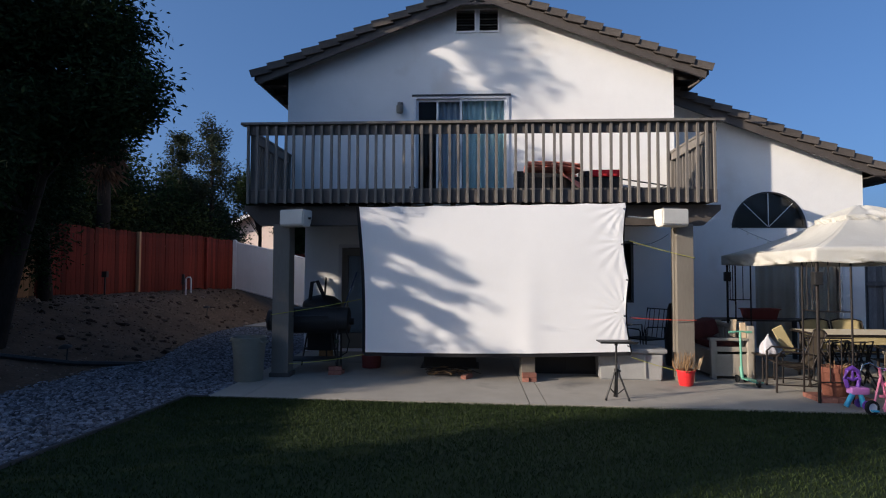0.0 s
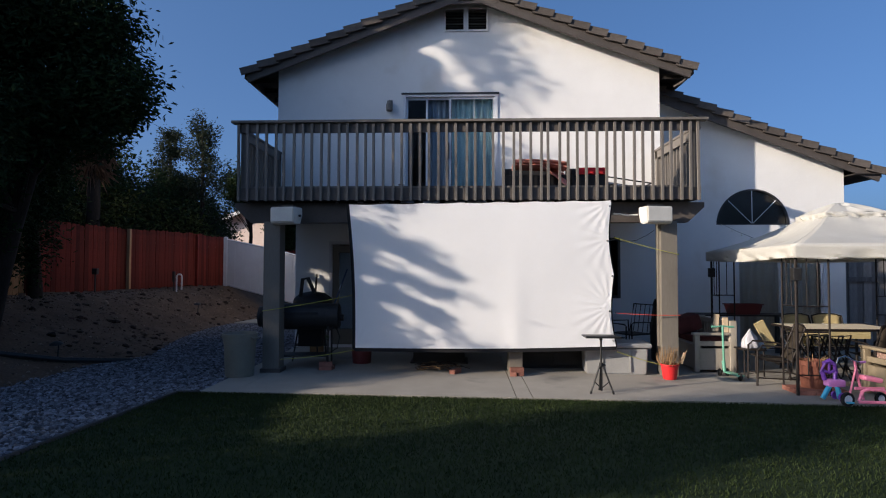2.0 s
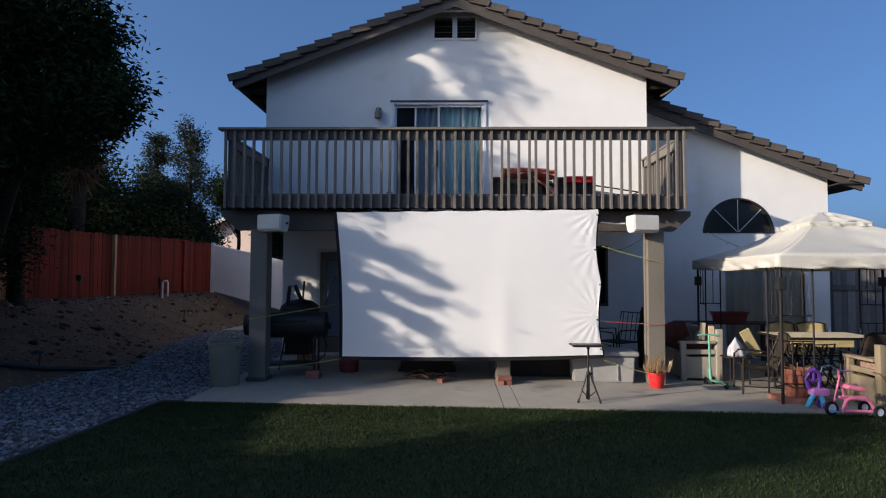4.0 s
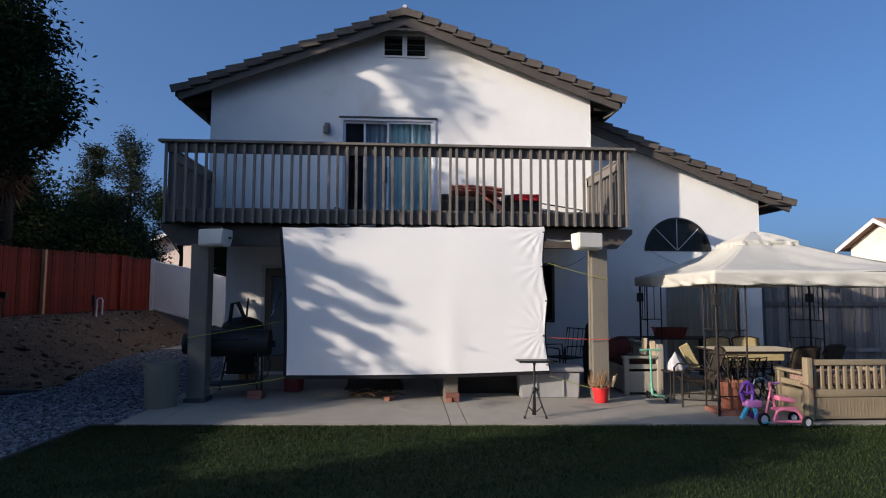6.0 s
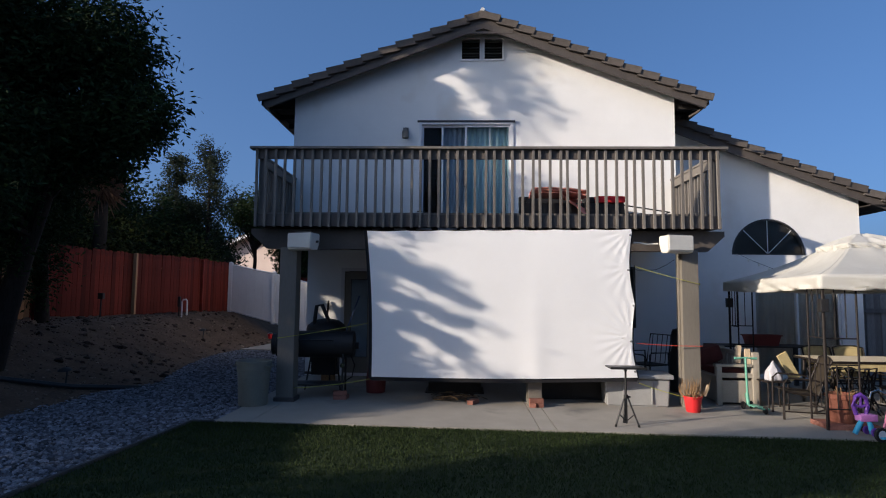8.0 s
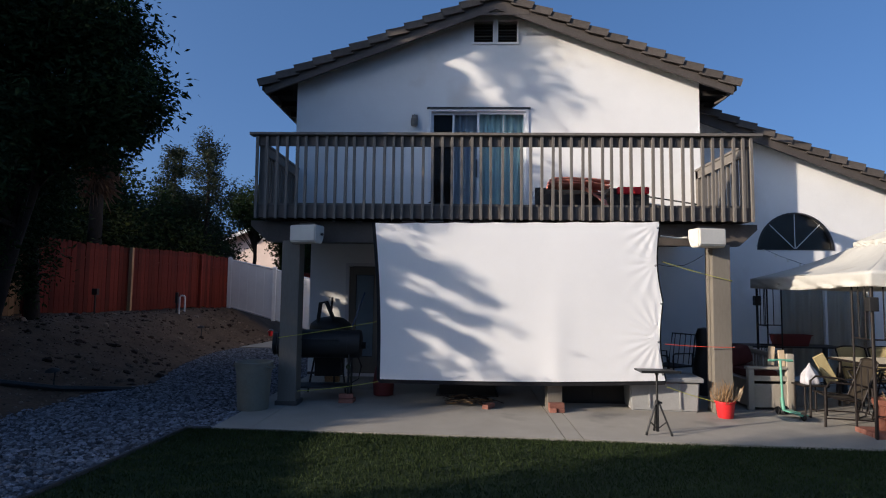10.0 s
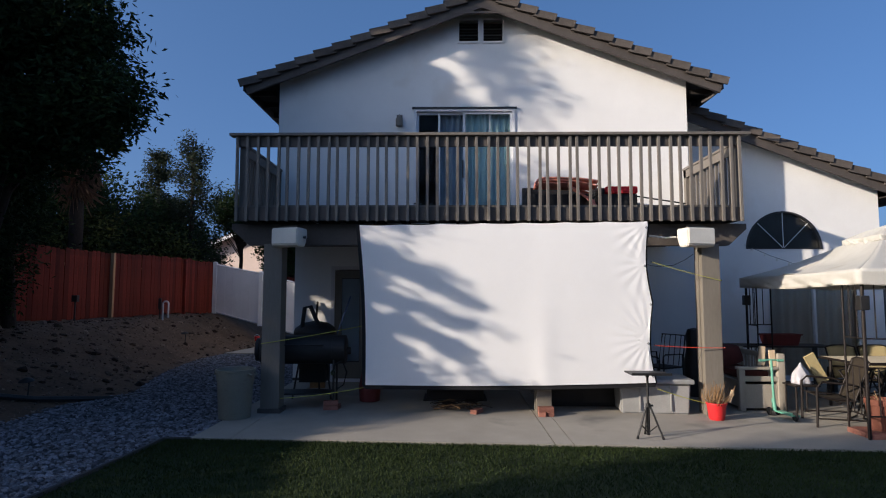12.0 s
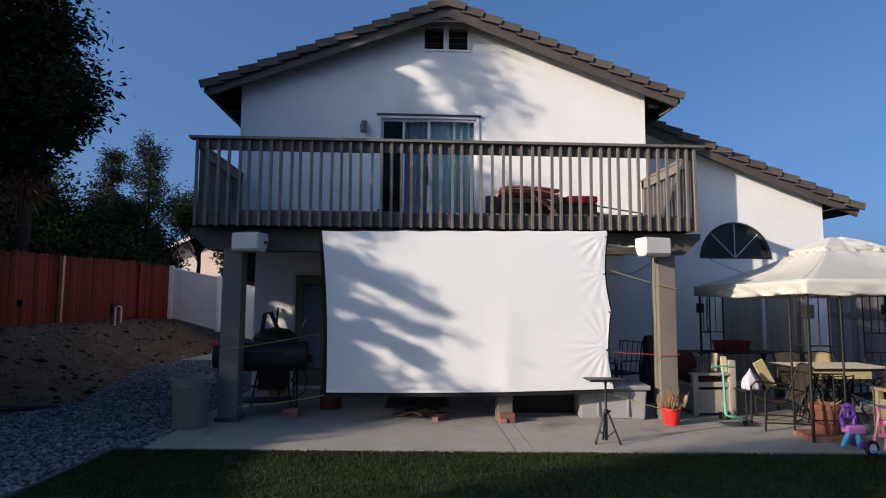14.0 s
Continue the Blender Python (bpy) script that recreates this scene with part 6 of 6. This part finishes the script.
def broadleaf(name, x, y, z, label, lobes, n, per, length, width, spread, material, trunks, seed, r0=0.16, gaps=(), sprays=()):
    """Trunk, limbs to many of the sprays, and a crown of single leaves. Lobes and trunk tops in world metres."""
    rng = np.random.default_rng(seed)
    random.seed(seed)
    t = thing(name, (x, y, z), 0, label, "tree" if name.endswith("tree") else "shrub")
    o = Vector((-x, -y, -z))
    c = blob_points(rng, n, lobes)
    for bx, by, tx, ty, tz in trunks:
        mid = Vector(((bx + tx) / 2 + random.uniform(-0.15, 0.15), (by + ty) / 2, (z + tz) / 2))
        a, b = Vector((bx, by, ground_z(bx, by) - 0.1)), Vector((tx, ty, tz))
        part("trunk", tube([a + o, (a + mid) / 2 + o, mid + o, (mid + b) / 2 + o, b + o], [r0 * 1.25, r0, r0 * 0.85, r0 * 0.7, r0 * 0.5], 10), BARK, t, "", True)
    bm = bmesh.new()
    for p in c[:: max(1, len(c) // 90)]:
        bx, by, tx, ty, tz = trunks[rng.integers(len(trunks))]
        f = rng.uniform(0.55, 1.0)
        s = Vector((bx + (tx - bx) * f, by + (ty - by) * f, z + (tz - z) * f))
        e = Vector(p)
        m = (s + e) / 2 + Vector(rng.normal(0, 0.12, 3)) + Vector((0, 0, 0.15))
        line = np.array([tuple(s.lerp(m, k / 6)) for k in range(7)] + [tuple(m.lerp(e, k / 6)) for k in range(7)])
        if any((np.linalg.norm(np.cross(line - np.array(g[:3]), np.array(way)), axis=1) < g[3]).any() for g in gaps):
            continue
        tube([s + o, m + o, e + o], [r0 * 0.30, r0 * 0.17, 0.008], 5, bm=bm)
    part("branching", bm, BARK, t, "", True)
    v, f = leaf_soup(rng, c, spread, per, length, width, gaps=gaps)
    if sprays:                                # extra leafy twigs clear of the crown, added to cast shade
        c = np.concatenate([np.array(q[:3]) + rng.normal(0, 0.5, (q[6], 3)) * np.array(q[3:6]) for q in sprays])
        v2, f2 = leaf_soup(rng, c, 0.05, 26, length, width, gaps=gaps)
        v, f = np.concatenate([v, v2]), np.concatenate([f, f2 + len(v)])
    soup("crown", v + np.array(o), f, material, t)
    return t


# holes cut through the crowns so sun patches land on back wall, gable and screen
DAPPLES = [(-2.98, 2.83, 1.50, 0.10), (-2.78, 2.83, 1.42, 0.11), (-3.12, 2.83, 1.28, 0.10), (-2.9, 2.83, 1.16, 0.11), (-1.87, 2.83, 1.08, 0.12), (-1.8, 2.83, 0.9, 0.08), (-2.05, 2.83, 1.0, 0.06),
           (-0.75, 1.86, 5.62, 0.13), (-0.5, 1.86, 5.5, 0.13), (-0.3, 1.86, 5.28, 0.12), (-0.35, 1.86, 5.72, 0.09), (-0.15, 1.86, 5.05, 0.12), (0.05, 1.86, 4.9, 0.10)]
for ax, az, bx, bz, gap in ((-1.25, 1.83, -0.64, 1.54, 0.05), (-1.32, 1.69, -0.40, 1.36, 0.045), (-0.97, 1.28, -0.30, 1.0, 0.06), (-1.02, 0.98, -0.40, 0.64, 0.085), (-1.5, 1.44, -1.4, 1.40, 0.06), (0.1, 0.9, 0.15, 0.8, 0.16)):
    DAPPLES += [(ax + (bx - ax) * k / 8, -0.1, az + (bz - az) * k / 8, gap) for k in range(9)]
# unseen twigs added sunward: offset along the sun from where their shade falls on screen and gable
SHADOW_SPRAYS = [(x - 6.60, -2.98, z + 2.14, rx * 0.75, 0.25, rz, n) for x, z, rx, rz, n in (
    (-1.85, 1.2, 0.40, 0.9, 60), (-1.75, 2.0, 0.30, 0.5, 40), (-1.45, 0.75, 0.35, 0.40, 40), (-1.05, 0.50, 0.35, 0.12, 14), (-1.5, 1.35, 0.25, 0.4, 18),
    (-1.40, 2.22, 0.2, 0.12, 9), (-1.12, 2.06, 0.2, 0.12, 9), (-0.85, 1.92, 0.2, 0.10, 8), (-0.58, 1.76, 0.2, 0.10, 8), (-0.32, 1.58, 0.18, 0.08, 6),
    (-1.05, 1.62, 0.2, 0.05, 4), (-0.75, 1.48, 0.2, 0.05, 4), (-0.55, 1.38, 0.2, 0.05, 4), (-0.25, 1.27, 0.2, 0.05, 4),
    (-1.0, 1.25, 0.2, 0.08, 6), (-0.75, 1.08, 0.2, 0.10, 8), (-0.52, 0.90, 0.16, 0.10, 7), (-0.34, 0.72, 0.14, 0.07, 4), (-0.12, 0.60, 0.14, 0.04, 3))]
SHADOW_SPRAYS += [(x - 8.80, -2.06, z + 2.90, rx, 0.25, rz, n) for x, z, rx, rz, n in ((0.45, 5.70, 0.4, 0.14, 5), (0.70, 5.50, 0.4, 0.16, 5), (0.9, 5.28, 0.4, 0.16, 5), (1.1, 5.05, 0.35, 0.12, 3), (1.3, 4.85, 0.3, 0.07, 2), (0.5, 5.1, 0.3, 0.1, 2))]
broadleaf("shade_tree", -7.6, -0.2, 0.45, "large dark broadleaf tree shading the yard",
          [(-8.0, -0.12, 5.2, 2.2, 2.3, 3.0, 12), (-6.42, 0.1, 4.75, 1.3, 1.2, 1.2, 3.8), (-5.0, -0.55, 4.2, 0.6, 0.5, 0.42, 0.8), (-5.7, -0.4, 3.75, 0.7, 0.6, 0.5, 1.1), (-5.75, -0.4, 5.2, 0.8, 0.7, 0.7, 1.4), (-8.4, 0.9, 2.9, 1.3, 1.1, 0.95, 3.0),
           (-7.9, -1.06, 7.7, 1.1, 1.0, 0.9, 1.4), (-8.2, -0.05, 7.5, 1.5, 1.4, 1.1, 3.6), (-6.78, -1.45, 3.35, 1.2, 1.0, 0.8, 2.7), (-7.5, -1.3, 5.0, 1.2, 0.8, 0.9, 1.7), (-8.0, -0.3, 6.3, 1.2, 1.0, 0.9, 3.0), (-6.35, -2.15, 2.7, 0.8, 0.6, 0.4, 0.6),
           # lobes out of view, added to shade the left roof tiles and railing
           (-8.3, -1.55, 8.8, 0.8, 0.75, 0.5, 1.0), (-8.0, -2.15, 5.0, 0.8, 0.55, 0.8, 1.3), (-8.0, -2.75, 5.35, 0.8, 0.5, 0.7, 1.1)],
          2150, 64, 0.115, 0.044, 0.145, LEAF, [(-7.6, -0.2, -7.5, -0.3, 4.6), (-7.9, 0.2, -8.4, 0.8, 3.8), (-7.5, 0.1, -6.6, 0.2, 3.9)], 3, 0.17, DAPPLES, SHADOW_SPRAYS)
broadleaf("fence_tree", -9.3, 3.6, 0.85, "dark leafy tree growing on the bank by the fence",
          [(-9.5, 3.0, 4.0, 1.3, 1.3, 1.5, 5), (-9.2, 2.6, 2.9, 1.0, 0.9, 0.7, 2), (-9.2, 3.2, 2.2, 0.5, 0.5, 0.75, 1.2), (-10.3, 3.2, 5.4, 1.4, 1.3, 1.1, 3)],
          330, 70, 0.11, 0.045, 0.17, LEAF, [(-9.3, 3.6, -9.4, 3.7, 4.2), (-9.8, 2.9, -10.2, 3.0, 3.6)], 8, 0.12)


def conifer(x, y, h, r, seed, label):
    rng = np.random.default_rng(seed)
    z = ground_z(x, y)
    t = thing("slender_tree", (x, y, z), 0, label, "tree")
    part("trunk", tube([(0, 0, -0.1), (0.05, 0, h * 0.5), (0, 0, h)], [0.14, 0.08, 0.015], 8), BARK, t, "", True)
    bm, cs = bmesh.new(), []
    for k in range(70):
        f = rng.uniform(0.15, 0.985)
        a = rng.uniform(0, 6.28)
        L = r * (1.05 - f) ** 0.75 * rng.uniform(0.5, 1.1) + 0.12
        b = Vector((0, 0, h * f))
        e = b + Vector((math.cos(a) * L, math.sin(a) * L, L * rng.uniform(0.3, 0.8)))
        tube([b, (b + e) / 2 + Vector((0, 0, -0.04)), e], [0.022, 0.014, 0.005], 4, bm=bm)
        for q in (0.45, 0.65, 0.82, 1.0):
            cs.append(b + (e - b) * q)
    part("branching", bm, BARK, t)
    v, f = leaf_soup(rng, np.array(cs), 0.14, 34, 0.14, 0.055, -0.1)
    soup("crown", v, f, LEAF_GREY, t)


conifer(-11.1, 15.2, 7.0, 1.9, 5, "slender grey-green tree beyond the fence")
conifer(-13.0, 16.2, 6.6, 1.4, 15, "slim feathery tree beyond the fence")


def palm(x, y, h, seed, label, skirt=True):
    rng = np.random.default_rng(seed)
    z = ground_z(x, y)
    t = thing("fan_palm", (x, y, z), 0, label, "palm")
    part("trunk", tube([(0, 0, -0.1), (0.06, 0, h * 0.5), (0, 0, h)], [0.24, 0.19, 0.17], 10), BARK, t, "", True)

    def frond(base, a, up, L, fan, segs=15):
        """A stalk that ends in a fan of narrow blades."""
        d = Vector((math.cos(a) * math.cos(up), math.sin(a) * math.cos(up), math.sin(up)))
        hub = base + d * L
        side = d.cross(Vector((0, 0, 1))).normalized()
        nrm = side.cross(d)
        vs, fs = [base, base + side * 0.02, hub], [(0, 1, 2)]
        for i in range(segs):
            g = -1.5 + 3.0 * i / (segs - 1)
            w = d * math.cos(g) + side * math.sin(g)
            tip = hub + w * fan * rng.uniform(0.8, 1.05) + Vector((0, 0, -0.22 * fan * rng.uniform(0.5, 1.4)))
            mid = hub + w * fan * 0.5 + nrm * 0.02
            e = w.cross(nrm) * 0.026
            k = len(vs)
            vs += [hub, mid - e, tip, mid + e]
            fs += [(k, k + 1, k + 2), (k, k + 2, k + 3)]
        return vs, fs

    for name, count, lo, hi, mat in (("crown", 30, -0.25, 1.35, LEAF_OLIVE), ("dead_skirt", 34 if skirt else 0, -1.5, -0.9, PALM_DEAD)):
        V, F = [], []
        for k in range(count):
            zz = h - (rng.uniform(0.0, 1.1) if name == "dead_skirt" else 0)
            vs, fs = frond(Vector((0, 0, zz)), rng.uniform(0, 6.28), rng.uniform(lo, hi), rng.uniform(0.5, 0.9) * (0.5 if name == "dead_skirt" else 1), rng.uniform(0.6, 0.8))
            F += [tuple(i + len(V) for i in f) for f in fs]
            V += [tuple(p) for p in vs]
        if V:
            soup(name, np.array(V), np.array(F), mat, t)


palm(-11.9, 9.3, 5.2, 2, "fan palm with a brown skirt of dead fronds")
palm(-8.2, 24.5, 3.9, 6, "low fan palm beyond the white fence")

random.seed(77)
for k, (x, y, h, r, mat) in enumerate([(-12.8, 5.2, 4.4, 1.7, LEAF), (-13.3, 7.8, 4.4, 1.6, LEAF_OLIVE), (-12.2, 10.9, 4.0, 1.5, LEAF_OLIVE), (-13.2, 11.8, 5.4, 1.9, LEAF),
                                       (-11.5, 13.4, 4.2, 1.4, LEAF_OLIVE), (-12.4, 14.6, 5.0, 1.7, LEAF), (-12.3, 15.4, 3.9, 1.4, LEAF_OLIVE), (-15.2, 7.2, 6.0, 2.0, LEAF),
                                       (-8.4, 20.5, 4.1, 1.4, LEAF), (-15.0, 14.0, 6.0, 2.0, LEAF), (-14.8, 20.0, 4.9, 1.8, LEAF), (-13.0, 18.5, 5.4, 1.9, LEAF_GREY), (-13.4, 2.0, 5.0, 2.2, LEAF), (-7.0, 25.5, 3.7, 1.3, LEAF), (-14.2, 13.0, 6.6, 2.0, LEAF), (-12.6, 16.9, 6.0, 1.8, LEAF), (-15.5, 10.5, 6.6, 2.0, LEAF)]):
    broadleaf("garden_shrub", x, y, ground_z(x, y), "dense dark green garden shrub beyond the fence" if mat is LEAF else "yellowish olive shrub beyond the fence",
              [(x, y, h * 0.66, r, r, h * 0.34, 5), (x + 0.6, y - 0.5, h * 0.40, r * 0.9, r * 0.9, h * 0.30, 3), (x - 0.7, y + 0.5, h * 0.78, r * 0.6, r * 0.6, h * 0.24, 2)],
              240, 44, 0.17, 0.085, 0.22, mat, [(x, y, x + 0.1, y, h * 0.6)], 100 + k, 0.10)
for k, (x, y, z, r) in enumerate([(-10.6, 19.2, 5.5, 1.3), (-8.9, 20.6, 4.3, 1.5), (-9.9, 22.5, 5.4, 1.6), (-7.2, 22.5, 4.2, 1.4)]):
    broadleaf("garden_tree", x, y, ground_z(x, y), "dark leafy garden tree beyond the white fence", [(x, y, z, r, r, 0.95, 5), (x + 0.5, y, z - 0.6, r * 0.7, r * 0.7, 0.5, 1.5)], 150, 46, 0.17, 0.085, 0.22, LEAF, [(x, y, x + 0.1, y, z - 0.2)], 140 + k, 0.10)
# unseen trees added on the yard's sunward side to shade the lawn and the shade tree
broadleaf("unseen_blocker_tree", -11.5, -9.1, 0.85, "unseen dark tree added to shade the lawn",
          [(-11.5, -9.1, 3.2, 1.3, 0.65, 2.2, 5), (-12.0, -8.9, 4.6, 1.0, 0.6, 1.2, 2)], 260, 60, 0.2, 0.09, 0.2, LEAF, [(-11.5, -9.1, -11.5, -9.1, 4.0)], 51, 0.14)
broadleaf("unseen_blocker_tree", -12.6, -3.4, 0.85, "unseen dark shrub added above the fence to cast shade",
          [(-12.9, -3.0, 4.0, 1.7, 1.9, 2.6, 5), (-13.4, -1.2, 3.6, 1.6, 1.6, 2.2, 3)], 330, 60, 0.2, 0.09, 0.24, LEAF, [(-12.6, -3.4, -12.6, -3.4, 3.2)], 52, 0.12, DAPPLES)


broadleaf("unseen_blocker_tree", -13.45, -5.4, 0.85, "unseen low dark tree added above the fence to cast shade",
          [(-13.45, -5.4, 2.95, 0.8, 0.5, 1.0, 5)], 120, 60, 0.2, 0.09, 0.2, LEAF, [(-13.45, -5.4, -13.45, -5.4, 3.2)], 53, 0.12)


broadleaf("unseen_blocker_tree", -13.6, -2.0, 0.85, "unseen tall dark tree added to darken the shade tree",
          [(-13.6, -2.0, 7.4, 1.2, 1.6, 1.7, 5), (-13.8, -0.2, 6.4, 1.3, 1.6, 2.0, 4)], 420, 60, 0.2, 0.09, 0.22, LEAF, [(-13.6, -2.0, -13.6, -1.4, 6.4)], 54, 0.18, DAPPLES)


# ---------------------------------------------------------------- houses beyond
def far_house(x, y, w, d, eave, rise, wall, label, vents=True, turn=0):
    h = thing("neighbour_house", (x, y, 0), turn, label, "house")
    prof = [(-w / 2, -0.1), (w / 2, -0.1), (w / 2, eave), (0, eave + rise), (-w / 2, eave)]
    part("wall", plate(prof, depth=d, plane="y", at=0.0), wall, h)
    p = rise / (w / 2)
    for s in (-1, 1):
        xe = s * (w / 2 + 0.45)
        ze = eave - 0.45 * p
        roof = part("roof", plate([(0, eave + rise + 0.02), (xe, ze + 0.02), (xe, ze + 0.12), (0, eave + rise + 0.12)], depth=d + 0.9, plane="y", at=-0.5), TILE_BROWN, h)
        n = 12
        for i in range(n):
            t0, t1 = i / n, (i + 1.05) / n
            za, zb = ze + 0.12 + (eave + rise - ze) * t0, ze + 0.12 + (eave + rise - ze) * t1
            xa, xb = xe * (1 - t0), xe * (1 - t1)
            part("tile_course", plate([(xa, za + 0.05), (xb, zb + 0.012), (xb, zb), (xa, za)], depth=d + 0.96, plane="y", at=-0.53), TILE_BROWN, roof)
        part("barge_board", plate([(0, eave + rise - 0.10), (xe, ze - 0.12), (xe, ze + 0.10), (0, eave + rise + 0.11)], depth=0.04, plane="y", at=-0.56), VINYL, h)
    if vents:
        for xx in (-0.24, 0.24):
            v = part("louvre_vent", plate(rect(xx - 0.2, xx + 0.2, eave + rise - 1.05, eave + rise - 0.50), [rect(xx - 0.16, xx + 0.16, eave + rise - 1.01, eave + rise - 0.54)], 0.04, "y", -0.045), wall, h)
            for k in range(5):
                part("slat", box(xx - 0.16, xx + 0.16, -0.03, -0.006, eave + rise - 1.0 + k * 0.093, eave + rise - 0.945 + k * 0.093), wall, v)
    return h


far_house(24.2, 18.9, 4.4, 12, 4.11, 1.17, STUCCO_CREAM, "cream neighbouring house with a brown tile gable", True, -90)
far_house(-13.6, 27, 4.6, 8, 4.2, 1.0, PALE_PINK, "pale neighbouring house beyond the garden trees", False)

# unseen rear fence and trees, added behind the camera to cut the sky's fill light
rear = thing("unseen_rear_fence", (0, -13.6, 0), 0, "unseen weathered grey board fence added behind the camera", "fence", kind="structure")
for k in range(150):
    ob = part("board", grey, None, rear)
    ob.matrix_basis = pose(-11.5 + k * 0.145, 0, 0.02 + random.uniform(-0.012, 0.012), 0, random.uniform(-0.6, 0.6), random.uniform(-2, 2))
for k, (x, y, h, r) in enumerate([(-8, -17.5, 4.2, 2.4), (-2.5, -18, 4.4, 2.5), (2.6, -17.6, 4.0, 2.4), (7.8, -18, 4.6, 2.6), (13.2, -14, 4.0, 2.2)]):
    broadleaf("unseen_blocker_tree", x, y, 0.0, "unseen dark leafy tree added to block sky light", [(x, y, h * 0.55, r, r * 0.8, h * 0.45, 5)], 320, 44, 0.36, 0.20, 0.4, LEAF, [(x, y, x, y, h * 0.6)], 200 + k, 0.13)
